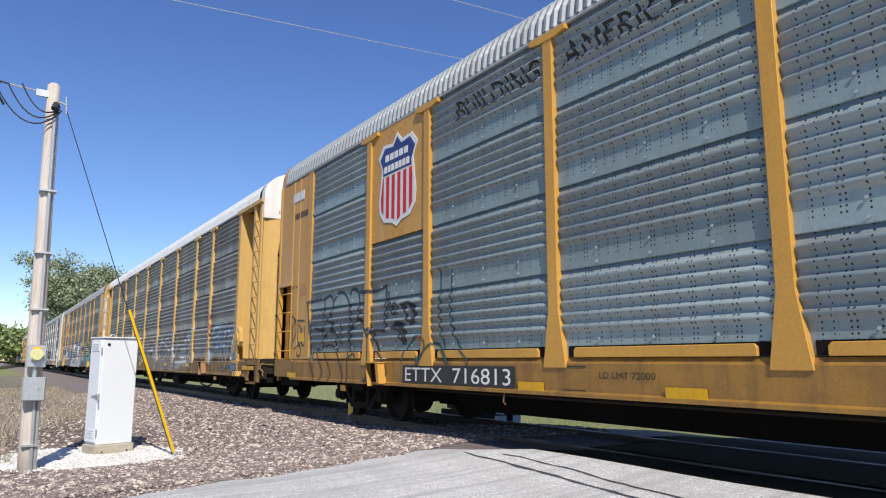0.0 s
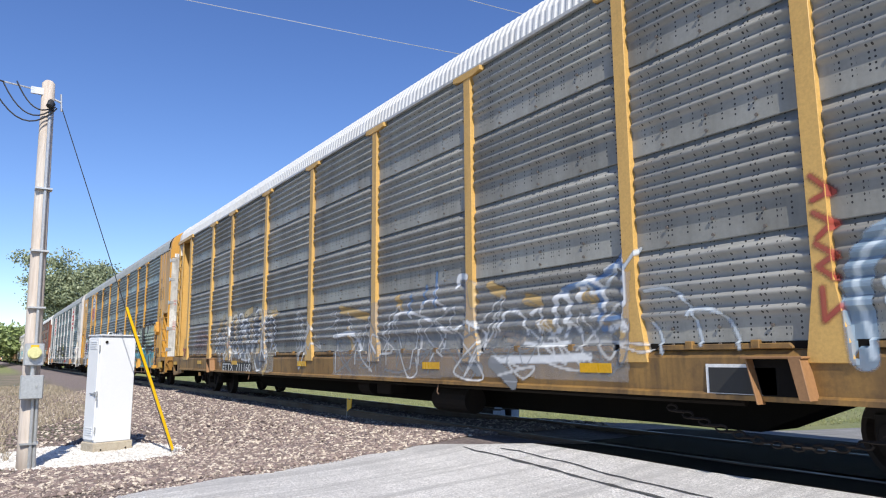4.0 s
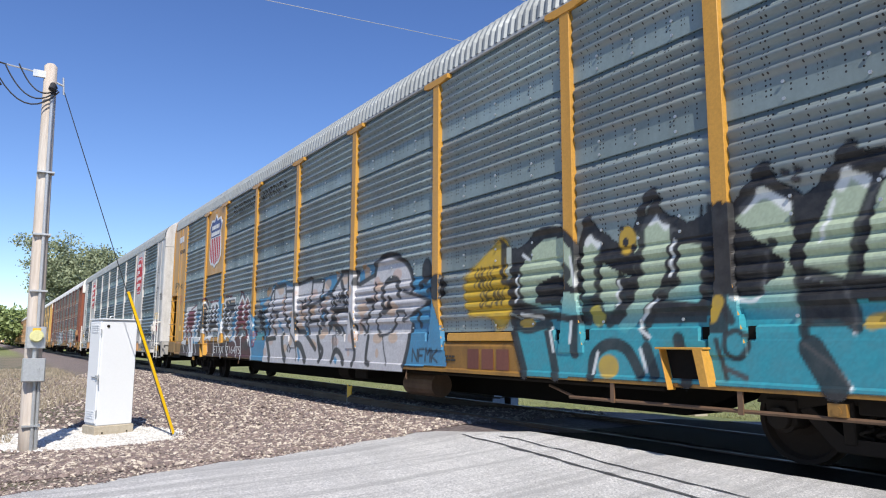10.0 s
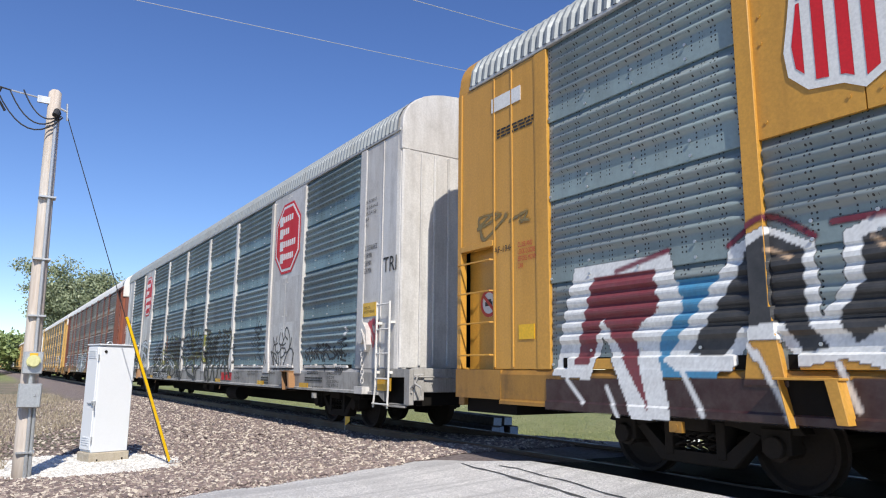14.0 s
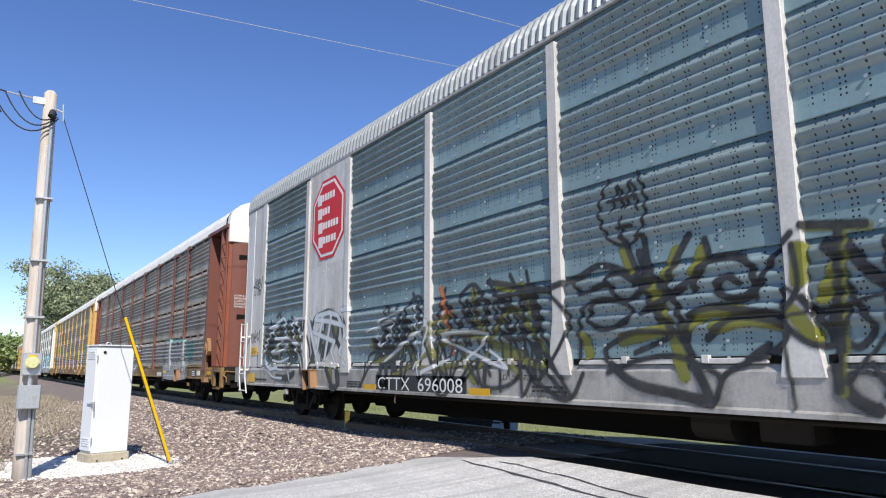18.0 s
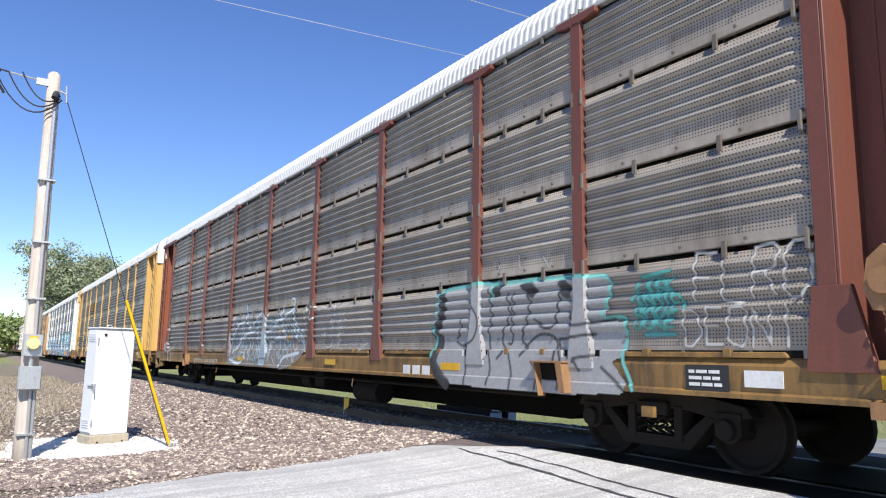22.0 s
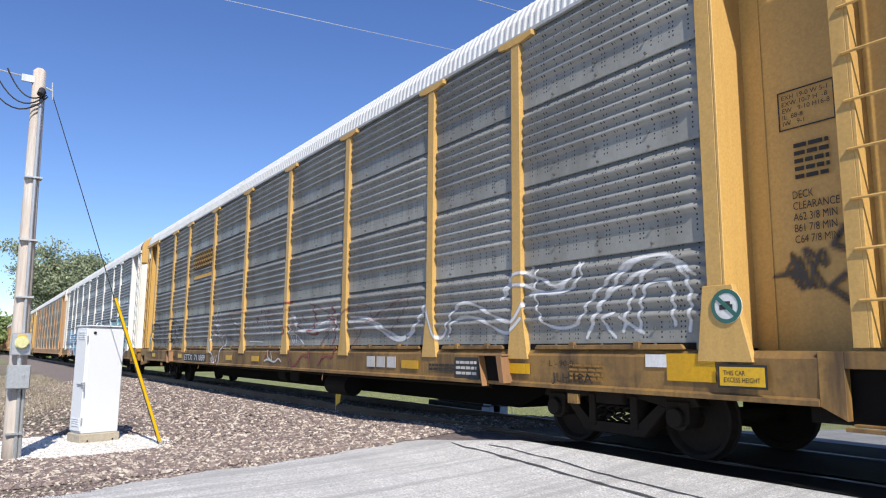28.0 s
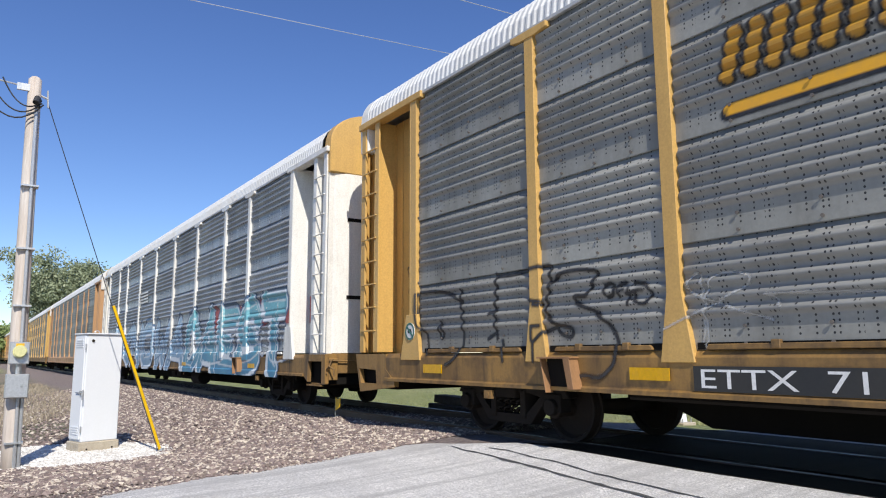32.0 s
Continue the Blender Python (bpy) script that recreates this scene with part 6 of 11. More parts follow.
cv.ink(0.05, BLACK, [[(-9.75, 1.23), (-9.72, 1.48), (-9.45, 1.67), (-9.23, 1.61), (-9.07, 1.46), (-8.98, 1.36), (-8.91, 1.48), (-9.05, 1.47)]])
cv.ink(0.055, BLACK, [[(-9.42, 2.16), (-9.1, 2.14), (-8.71, 2.13), (-8.41, 2.18)], [(-8.41, 2.18), (-8.4, 1.99), (-8.4, 1.44)], [(-8.4, 1.44), (-8.79, 1.45), (-8.78, 1.31), (-8.62, 1.09)], [(-7.89, 1.82), (-7.64, 1.85), (-7.44, 1.74), (-7.45, 1.58), (-7.58, 1.53), (-7.71, 1.64), (-7.75, 1.76), (-7.89, 1.81)], [(-8.18, 1.49), (-7.96, 1.55), (-7.77, 1.46), (-7.72, 1.31), (-7.79, 1.22), (-7.89, 1.3), (-7.97, 1.44), (-8.18, 1.49)], [(-7.64, 1.82), (-7.49, 1.72), (-7.5, 1.58)], [(-7.96, 1.51), (-7.82, 1.42), (-7.79, 1.27)]])
cv.ink(0.035, BLACK, [[(-8.32, 2.07), (-8.29, 1.72)], [(-8.28, 1.87), (-8.21, 1.88), (-8.2, 1.75)], [(-8.12, 1.88), (-8.16, 1.71), (-8.04, 1.72), (-8.04, 1.86), (-8.12, 1.88)], [(-8, 1.7), (-7.99, 1.7)], [(-11.29, 1.19), (-11.08, 0.94), (-10.93, 0.72), (-11.04, 0.58)], [(-10.88, 1.22), (-10.63, 1.24), (-10.31, 1.13), (-10.05, 0.8), (-9.96, 0.56)], [(-10.83, 1.08), (-10.55, 0.74), (-10.6, 0.55)], [(-9.75, 1.23), (-9.8, 0.91), (-9.77, 0.57)], [(-9.75, 1.01), (-9.55, 1.07), (-9.49, 0.99)], [(-8.98, 1.36), (-8.98, 0.93), (-9.05, 0.58)], [(-11.57, 0.96), (-11.4, 0.71), (-11.32, 0.57)], [(-8.62, 1.09), (-8.38, 0.9), (-8.32, 0.73), (-8.45, 0.57)]])
cv.ink(0.035, BLACK, [[(-12.73, 1.81), (-12.62, 1.48), (-12.67, 1.23)], [(-12.6, 1.67), (-12.47, 1.8), (-12.44, 1.54), (-12.57, 1.36)], [(-12.37, 1.73), (-12.34, 1.41), (-12.21, 1.29), (-12.15, 1.59), (-12.28, 1.69)], [(-12.09, 1.62), (-12.11, 1.32), (-11.94, 1.25)], [(-12.53, 1.2), (-12.21, 1.26), (-12.15, 1.07), (-12.34, 1.06), (-12.4, 1.23)], [(-11.97, 1.65), (-11.92, 1.22)], [(-12.74, 1.94), (-12.47, 1.81), (-11.97, 1.77)]])
cv.ink(0.035, (0.008, 0.075, 0.05), [[(-6.73, 2.28), (-6.72, 2.05), (-6.73, 1.58), (-6.62, 1.15), (-6.48, 0.91)], [(-6.43, 2.23), (-6.44, 2.02), (-6.43, 1.56), (-6.27, 1.18), (-6, 0.95), (-6.01, 0.89)], [(-7.81, 0.95), (-7.68, 1.15), (-7.42, 1.3), (-7.22, 1.3), (-7.09, 1.19), (-7.19, 1), (-7.34, 0.96), (-7.36, 1), (-7.29, 1)], [(-7.37, 0.88), (-7.09, 1.11), (-6.86, 1.2), (-6.7, 1.13), (-6.55, 0.97), (-6.51, 0.91)]])
cv.blob(-7.3, 1.25, 0.07, 0.08, (0.62, 0.16, 0.03), 0.8, 0.3, 2)
spray(car_a, A_, cv, "black marker graffiti over the lower screens")

# second car
B_ = FADED
cv = Canvas(-10.9, 12.1, 0.5, 2.4, 0.02)
cv.blob(-9.9, 1.4, 0.9, 0.45, (0.32, 0.08, 0.07), 0.12, 0.5, 1)
scrawl(cv, -10.7, -9.3, 1.0, 1.75, 4, 0.035, (0.38, 0.10, 0.08), 31, 5, 0.35)
cv.fill([(-8.6, 1.47), (-7.73, 1.79), (-6.84, 2.1), (-5.98, 2.09), (-5.26, 2.05), (-4.81, 2.1), (-4.3, 2.07), (-3.37, 1.97), (-3.47, 0.61), (-4.33, 0.57), (-4.9, 0.64), (-5.33, 0.87), (-7.16, 0.96), (-8.61, 1.09)], (0.50, 0.47, 0.40), 0.40)
cv.ink(0.22, (0.12, 0.14, 0.18), [[(-6.76, 1.81), (-6.74, 1.46)], [(-6.23, 1.86), (-6.09, 1.9), (-5.98, 1.68), (-5.94, 1.36)], [(-5.79, 1.81), (-5.56, 1.74), (-5.41, 1.57)], [(-5.4, 1.77), (-5.31, 1.47)], [(-4.95, 1.76), (-4.93, 1.35)], [(-4.72, 1.78), (-4.66, 1.42), (-4.48, 1.08)], [(-6.34, 1.06), (-5.95, 1.05)], [(-5.83, 1.1), (-5.67, 1.0)], [(-7.93, 1.53), (-7.89, 1.2)]], cover=0.8)
for outline in [[(-6.57, 1.96), (-6.39, 1.97), (-6.37, 1.77), (-6.45, 1.55), (-6.53, 1.34), (-6.59, 1.51)], [(-6.19, 2.0), (-5.96, 1.97), (-5.94, 1.83), (-6.16, 1.86)], [(-5.93, 1.46), (-5.58, 1.49), (-5.59, 1.27), (-5.91, 1.26)], [(-6.42, 1.3), (-6.22, 1.29), (-6.23, 1.16), (-6.4, 1.14)], [(-5.29, 1.8), (-5.05, 1.73), (-5.1, 1.62), (-5.3, 1.66)], [(-5.31, 1.52), (-5.11, 1.55), (-5.07, 1.36), (-5.3, 1.33)], [(-4.85, 1.17), (-4.56, 1.16), (-4.53, 1.04), (-4.86, 1.02)], [(-4.43, 1.7), (-4.32, 1.73), (-4.34, 1.48), (-4.43, 1.45)], [(-6.82, 1.43), (-6.7, 1.43), (-6.71, 1.29), (-6.82, 1.29)], [(-7.73, 1.61), (-7.55, 1.6), (-7.56, 1.44), (-7.74, 1.42)], [(-7.56, 1.29), (-7.26, 1.34), (-7.26, 1.19), (-7.52, 1.19)]]:
    cv.fill(outline, (0.60, 0.47, 0.29), 0.8)
cv.ink(0.055, (0.72, 0.74, 0.74), [[(-6.88, 1.76), (-6.81, 1.58), (-6.9, 1.24)], [(-6.23, 1.81), (-6.16, 1.91), (-6.0, 1.94), (-5.91, 1.8), (-5.9, 1.46), (-5.97, 1.26), (-5.83, 1.13)], [(-5.89, 1.67), (-5.68, 1.7), (-5.46, 1.73), (-5.33, 1.62), (-5.26, 1.47), (-5.31, 1.57)], [(-5.87, 1.49), (-5.75, 1.55), (-5.58, 1.54), (-5.53, 1.46)], [(-5.48, 1.34), (-5.37, 1.38), (-5.32, 1.3), (-5.36, 1.21), (-5.46, 1.24), (-5.48, 1.34)], [(-5.17, 1.27), (-5.07, 1.34), (-4.96, 1.31), (-4.99, 1.18)], [(-4.88, 1.48), (-4.74, 1.52), (-4.62, 1.46)], [(-4.69, 1.64), (-4.64, 1.73), (-4.53, 1.5), (-4.38, 1.44)], [(-5.25, 0.81), (-5.21, 1.04), (-5.11, 1.18)], [(-6.54, 1.17), (-6.4, 1.06)], [(-6.11, 1.03), (-5.95, 1.05), (-5.93, 0.95)]])
cv.ink(0.17, (0.50, 0.34, 0.13), [[(-6.58, 1.89), (-6.48, 1.44), (-6.37, 1.18)], [(-5.76, 2.02), (-5.26, 2.12)], [(-5.14, 1.81), (-5.11, 1.43)], [(-4.74, 1.91), (-4.5, 1.92)], [(-4.44, 1.71), (-4.55, 1.13)], [(-3.83, 1.5), (-3.64, 1.22)], [(-5.69, 1.45), (-5.81, 1.18)], [(-7.42, 1.86), (-7.28, 1.57)], [(-4.09, 0.62), (-3.94, 0.82)], [(-3.77, 1.94), (-3.47, 1.93)], [(-7.81, 1.84), (-8.33, 1.56)], [(-4.63, 1.13), (-4.74, 1.31)]])
cv.ink(0.17, (0.09, 0.10, 0.125), [[(-6.33, 1.96), (-6.1, 1.98), (-6.07, 1.43), (-6.49, 1.27)], [(-5.56, 1.88), (-5.33, 1.71), (-5.39, 1.4)], [(-4.9, 2.08), (-4.67, 1.8), (-4.69, 1.45), (-4.87, 1.24)], [(-3.91, 1.76), (-3.9, 1.38), (-3.63, 1.31)], [(-3.72, 1.8), (-3.47, 1.57), (-3.51, 1.36)], [(-4.61, 0.89), (-4.39, 0.77), (-4.28, 0.87)], [(-4.2, 0.97), (-4, 0.88)], [(-4.45, 1.5), (-4.31, 1.36)], [(-5.91, 1.26), (-5.41, 1.1)], [(-6.78, 1.77), (-6.87, 1.41)], [(-4.18, 1.79), (-4.07, 1.81)]])
cv.ink(0.05, (0.76, 0.77, 0.77), [[(-6.85, 1.78), (-6.78, 2), (-6.52, 2.04), (-6.43, 1.92), (-6.55, 1.31)], [(-6.34, 1.83), (-6.27, 2.04), (-5.98, 2.03), (-5.94, 1.84), (-6.12, 1.56), (-6.07, 1.3)], [(-5.93, 1.42), (-5.78, 1.62), (-5.58, 1.57), (-5.49, 1.37), (-5.3, 1.36), (-5.33, 1.67), (-5.56, 1.88), (-5.88, 1.87)], [(-4.96, 1.83), (-4.95, 2.01), (-4.69, 2.09), (-4.34, 2.01), (-4.28, 1.8)], [(-4.86, 1.31), (-4.66, 1.34), (-4.53, 1.54), (-4.55, 1.75)], [(-4.22, 1.69), (-4.1, 1.84), (-3.93, 1.89)], [(-3.94, 1.73), (-3.77, 1.87), (-3.62, 1.82), (-3.49, 1.63), (-3.43, 1.42)]])
cv.ink(0.05, (0.76, 0.77, 0.77), [[(-3.84, 1.44), (-3.71, 1.46), (-3.66, 1.34), (-3.76, 1.19)], [(-4.31, 1.36), (-4.11, 1.29), (-3.91, 1.32)], [(-4.26, 1.13), (-4.1, 1), (-3.9, 0.97)], [(-5.12, 1.24), (-4.94, 1.39), (-4.89, 1.6)], [(-6.75, 1.14), (-6.38, 1.05), (-6.03, 1.14)], [(-8.07, 1.35), (-7.74, 1.54), (-7.67, 1.14)], [(-8.46, 1.57), (-8.25, 1.3), (-8.47, 1.09)], [(-7.5, 1.53), (-7.44, 1.14)], [(-4.8, 0.89), (-4.62, 0.65), (-4.36, 0.67)], [(-4.34, 1), (-4.26, 1.1), (-4, 0.91), (-3.91, 0.82)], [(-5.82, 0.9), (-5.42, 0.87), (-5.14, 0.91)], [(-3.65, 1.13), (-3.42, 1.21)], [(-7.13, 1.75), (-6.96, 1.6), (-7.11, 1.42)]])
cv.ink(0.05, (0.76, 0.77, 0.77), [[(-5.6, 1.21), (-5.56, 0.94)]])
cv.ink(0.03, (0.09, 0.10, 0.125), [[(-6.01, 1.38), (-5.7, 1.29), (-5.39, 1.4), (-5.29, 1.51)], [(-5.32, 0.95), (-5.22, 1.13), (-5.04, 1.21)], [(-4.8, 0.92), (-4.77, 0.82)], [(-4.62, 0.69), (-4.4, 0.67)], [(-5.94, 1.71), (-5.67, 1.77)], [(-6.67, 1.4), (-6.55, 1.18)], [(-5.56, 1.02), (-5.36, 1.21)]])
cv.blob(-7.02, 1.28, 0.09, 0.1, (0.58, 0.18, 0.03), 0.95, 0.2, 3)
cv.blob(-7.03, 1.67, 0.08, 0.12, (0.66, 0.66, 0.65), 0.95, 0.2, 4)
cv.fill([(-0.21, 1.82), (2.02, 1.86), (3.27, 2.01), (3.9, 2.09), (4.61, 1.84), (5.32, 1.7), (5.96, 1.65), (6.52, 1.8), (7.09, 1.8), (6.99, 0.68), (6.07, 0.66), (5.25, 0.69), (2.83, 0.62), (-0.22, 0.62)], (0.46, 0.46, 0.45), 0.30)
cv.ink(0.15, (0.50, 0.34, 0.13), [[(0.05, 1.81), (1.11, 1.63)], [(2.2, 1.85), (2.29, 1.68)], [(4.67, 1.84), (4.93, 1.73)], [(5.4, 1.62), (5.62, 1.57)], [(5.65, 1.31), (5.85, 1.27)], [(6.34, 1.62), (6.51, 1.57)], [(6.68, 1.28), (6.92, 1.18)], [(0.42, 1.42), (0.54, 1.12)], [(4.27, 1.87), (4.31, 1.65)]])
cv.ink(0.09, (0.76, 0.77, 0.77), [[(3.89, 1.91), (3.93, 2.04), (4.18, 2.01)], [(3.3, 1.72), (3.33, 1.96)], [(2.58, 1.56), (2.57, 1.74)], [(5.93, 1.23), (5.91, 1.55), (6.04, 1.64), (6.14, 1.53), (6.09, 1.33)], [(6.29, 1.56), (6.45, 1.78), (6.64, 1.63), (6.66, 1.44), (6.49, 1.38)], [(6.74, 1.21), (6.9, 1.3), (6.98, 1.21)], [(6.72, 1.81), (6.95, 1.91)], [(6.97, 1.78), (6.97, 1.48)], [(-0.21, 1.31), (0.54, 1.36), (0.88, 1.06)], [(4.71, 0.9), (5.62, 0.9), (6.45, 0.93)]])
cv.ink(0.05, (0.76, 0.77, 0.77), [[(1.72, 1.28), (2.29, 1.63), (3.1, 1.49), (3.73, 1.28), (4.06, 1.41)], [(2.87, 1.65), (3.19, 1.78), (3.61, 1.61)], [(4.79, 1.22), (5.01, 1.49), (5.3, 1.44), (5.38, 1.21)], [(5.48, 1.43), (5.66, 1.49), (5.6, 1.24)], [(6.04, 1.16), (6.16, 1.3), (6.3, 1.19)], [(5.27, 1.1), (5.71, 1.06), (6.11, 1.09)], [(1.21, 1.29), (1.51, 1.01)], [(4.18, 1.4), (4.52, 1.23), (4.45, 0.98)]])
cv.ink(0.06, (0.10, 0.20, 0.38), [[(3.29, 1.67), (3.34, 2.15)], [(3, 1.74), (3.05, 1.98)], [(2.54, 1.62), (2.64, 1.87)], [(6.04, 1.68), (6.38, 1.72), (6.61, 1.6), (6.61, 1.25), (6.67, 1.22)], [(6.59, 1.76), (6.79, 1.84), (6.96, 2)], [(6.68, 1.31), (6.9, 1.33)], [(6.86, 1.92), (7, 1.84)]])
cv.ink(0.025, (0.14, 0.15, 0.17), [[(1.71, 1.12), (2.36, 1.32), (3.08, 1.16), (3.71, 1.02)], [(2.01, 1.48), (2.7, 1.41), (3.23, 1.11)], [(1.8, 0.74), (2.25, 0.7), (2.59, 0.76)], [(3.09, 1.35), (3.6, 1.38), (3.98, 1.15)], [(4.59, 1.47), (4.68, 1.22), (4.99, 1.18)], [(5.37, 1.17), (5.63, 1.1), (5.92, 1.13)], [(4.11, 1.19), (4.52, 1.31)], [(4.21, 0.85), (4.49, 0.73)], [(2.28, 1.53), (2.53, 1.21), (3.15, 1.01)], [(0.54, 1.18), (0.88, 1)], [(6.04, 1.2), (6.19, 1.23), (6.29, 1.13)]])
cv.ink(0.16, (0.20, 0.21, 0.22), [[(4.71, 0.86), (5.15, 0.61)], [(4.27, 0.85), (4.43, 0.77)]])
cv.ink(0.05, (0.40, 0.32, 0.24), [[(4.57, 1.14), (4.79, 1.22), (5.28, 1.17), (5.23, 1.1), (4.99, 1.14)]])
cv.ink(0.04, (0.60, 0.66, 0.70), [[(7.23, 1.57), (7.51, 1.57), (7.67, 1.48), (7.78, 1.32), (7.86, 1.03)], [(7.72, 1.3), (7.79, 1.36), (8.0, 1.34), (8.14, 1.25), (8.21, 1.12), (8.25, 1.0)], [(7.29, 1.26), (7.38, 1.15), (7.42, 0.96)], [(6.28, 1.71), (6.41, 1.73), (6.54, 1.6), (6.79, 1.73), (6.89, 1.9), (6.95, 1.8), (7.19, 2.01)]], cover=0.8)
cv.fill([(10.21, 0.82), (11.33, 0.83), (11.56, 0.64), (12.01, 0.77), (11.9, 1.17), (11.73, 1.2), (11.52, 0.87)], (0.16, 0.29, 0.42), 0.65)
cv.ink(0.22, (0.30, 0.44, 0.58), [[(9.28, 0.92), (9.26, 1.35), (9.32, 1.64), (9.54, 1.84), (9.82, 1.92)], [(9.64, 1.51), (9.93, 1.64), (10.09, 1.73)], [(10.1, 1.93), (10.25, 1.85), (10.13, 1.45), (10.02, 1.26)], [(10.34, 1.57), (10.68, 1.65), (10.69, 1.81), (10.71, 1.9)], [(10.69, 1.9), (10.8, 1.8)], [(11.46, 1.77), (11.68, 1.84)], [(11.21, 1.7), (11.42, 1.77)], [(11.43, 1.38), (11.5, 1.15), (11.57, 1.04)], [(10.33, 1.34), (10.66, 1.3)]], cover=0.55)
cv.ink(0.055, (0.60, 0.68, 0.72), [[(9.34, 0.92), (9.26, 1.43), (9.33, 1.68), (9.54, 1.83), (9.79, 1.91), (9.93, 1.88)], [(9.51, 0.92), (9.47, 1.49)], [(10.09, 1.9), (10.17, 1.72), (10.08, 1.46)], [(9.69, 1.16), (9.81, 1.3), (10.07, 1.32), (10.22, 1.22)], [(10.23, 1.38), (10.43, 1.42), (10.62, 1.38), (10.69, 1.23), (10.65, 0.92)], [(10.27, 1.18), (10.32, 0.92)], [(10.68, 1.74), (10.72, 1.49), (10.84, 1.17), (10.96, 0.95)], [(10.73, 1.71), (10.96, 1.78), (11.17, 1.73), (11.25, 1.63)], [(11.12, 1.64), (11.07, 1.46), (10.98, 1.32), (10.91, 1.23), (11.02, 1.22), (11.05, 1.34)], [(11.39, 1.39), (11.44, 1.15), (11.39, 0.92)], [(11.52, 1.47), (11.59, 1.35)], [(11.68, 1.6), (11.65, 1.37)], [(9.59, 1.59), (9.98, 1.67)], [(11.33, 1.63), (11.64, 1.69)]], cover=0.85)
cv.ink(0.035, (0.05, 0.10, 0.20), [[(10.26, 0.79), (10.35, 0.7), (10.5, 0.76), (10.64, 0.8), (10.81, 0.62), (10.91, 0.74), (11.16, 0.79), (11.36, 0.75), (11.51, 0.61), (11.7, 0.71), (11.98, 0.77), (12.02, 0.82)], [(11.71, 0.92), (11.83, 1.14), (11.93, 1.03), (11.98, 0.84)]])
scrawl(cv, -2.4, -1.2, 0.7, 1.9, 4, 0.05, (0.62, 0.62, 0.6), 54, 6, 0.7)
cv.line([[(9.0, 2.35), (9.15, 2.2), (9.0, 2.15)], [(9.0, 2.05), (9.15, 1.95), (9.02, 1.85)], [(9.0, 1.8), (9.14, 1.7), (9.0, 1.62), (9.12, 1.52)], [(9.02, 1.45), (9.02, 1.2), (9.15, 1.3)]], 0.05, (0.38, 0.06, 0.04), 0.02, 0.85)
scrawl(cv, -8.3, -3.5, 0.65, 1.95, 16, 0.03, (0.74, 0.74, 0.72), 55, 5, 0.8)
scrawl(cv, -8.3, -3.5, 0.65, 1.9, 14, 0.028, (0.10, 0.11, 0.14), 56, 5, 0.8)
scrawl(cv, -0.2, 7.0, 0.65, 1.75, 18, 0.03, (0.74, 0.74, 0.72), 57, 5, 0.7)
scrawl(cv, -0.2, 7.0, 0.65, 1.7, 16, 0.022, (0.16, 0.18, 0.2), 58, 6, 0.7)
for q in range(14):
    cv.blob(-8.0 + 0.34 * q, 1.95 + 0.12 * math.sin(q * 2.1), 0.16, 0.10, (0.58, 0.50, 0.34), 0.5, 0.5, q)
spray(car_b, B_, cv, "faded white, orange and pale blue graffiti")
number_plate(car_b, B_, "ETTX  711160", -7.55, -5.0, 0.57, 0.82)
for x in (-10.25, -6.66, -2.0, 3.0, 6.3):
    reflector(car_b, x, 0.76)
for x in (12.5, 12.98, -13.45):
    reflector(car_b, x, 0.72, 0.42)
bm = bmesh.new()
drum(bm, (-12.31, -SUNK - 0.004, 4.12), (0, 1, 0), 0.39, 0.004, 28)
badge = part("round_badge", bm, M["sign_green"], car_b, "round dark green railway badge with a blue cross")
bm = bmesh.new()
drum(bm, (-12.31, -SUNK - 0.009, 4.12), (0, 1, 0), 0.27, 0.002, 28)
part("badge_field", bm, M["badge_blue"], badge)
plaque(badge, "badge_cross", -12.56, -12.06, 4.07, 4.17, "ink_white", SUNK + 0.011, "", 0.003)
plaque(badge, "badge_cross", -12.36, -12.26, 3.87, 4.37, "ink_white", SUNK + 0.0115, "", 0.003)
bars(badge, -12.6, -12.02, 4.40, 4.47, 1, "ink_white", SUNK + 0.008, 5, "letter_bar")
bars(badge, -12.5, -12.12, 3.76, 3.83, 1, "ink_white", SUNK + 0.008, 6, "letter_bar")
letter(car_b, B_, "33165", -12.45, 2.37, 0.10, "ink", 0.42, SUNK + 0.004)
plaque(car_b, "mark_bar", -12.75, -12.5, 2.37, 2.47, "ink", SUNK, "", 0.003)
plaque(car_b, "height_sign", -12.58, -12.0, 1.50, 1.72, "sign_yellow", SUNK, "yellow excess height sign")
letter(car_b, B_, "THIS CAR\nEXCESS HEIGHT", -12.52, 1.55, 0.13, "ink", 0.46, SUNK + 0.010)
data_box(car_b, 12.18, 2.98, 0.5, 0.40, SUNK)
letter(car_b, B_, "DECK\nCLEARANCE\nA62 3/8 MIN\nB61 7/8 MIN\nC64 7/8 MIN", 12.28, 1.76, 0.44, "ink", 0.40, SUNK + 0.004)
bars(car_b, 12.3, 12.62, 2.62, 2.84, 3, "ink", SUNK, 23)
plaque(car_b, "height_sign", 12.2, 12.75, 2.28, 2.46, "sign_yellow", SUNK, "yellow excess height sign")
bm = bmesh.new()
drum(bm, (12.1, -SUNK - 0.004, 2.1), (0, 1, 0), 0.06, 0.004, 16)
part("round_sticker", bm, M["ink_white"], car_b)
plaque(car_b, "card_holder", 7.9, 8.6, 0.58, 0.86, "ink_white", SILLF - 0.006, "white-edged black placard holder")
plaque(car_b, "card_holder", 7.93, 8.57, 0.61, 0.83, "ink", SILLF, "", 0.006)
cv = Canvas(-12.9, -11.3, 0.9, 2.1)
scrawl(cv, -12.75, -12.0, 1.1, 2.0, 4, 0.04, (0.4, 0.05, 0.05), 81, 5, 0.8)
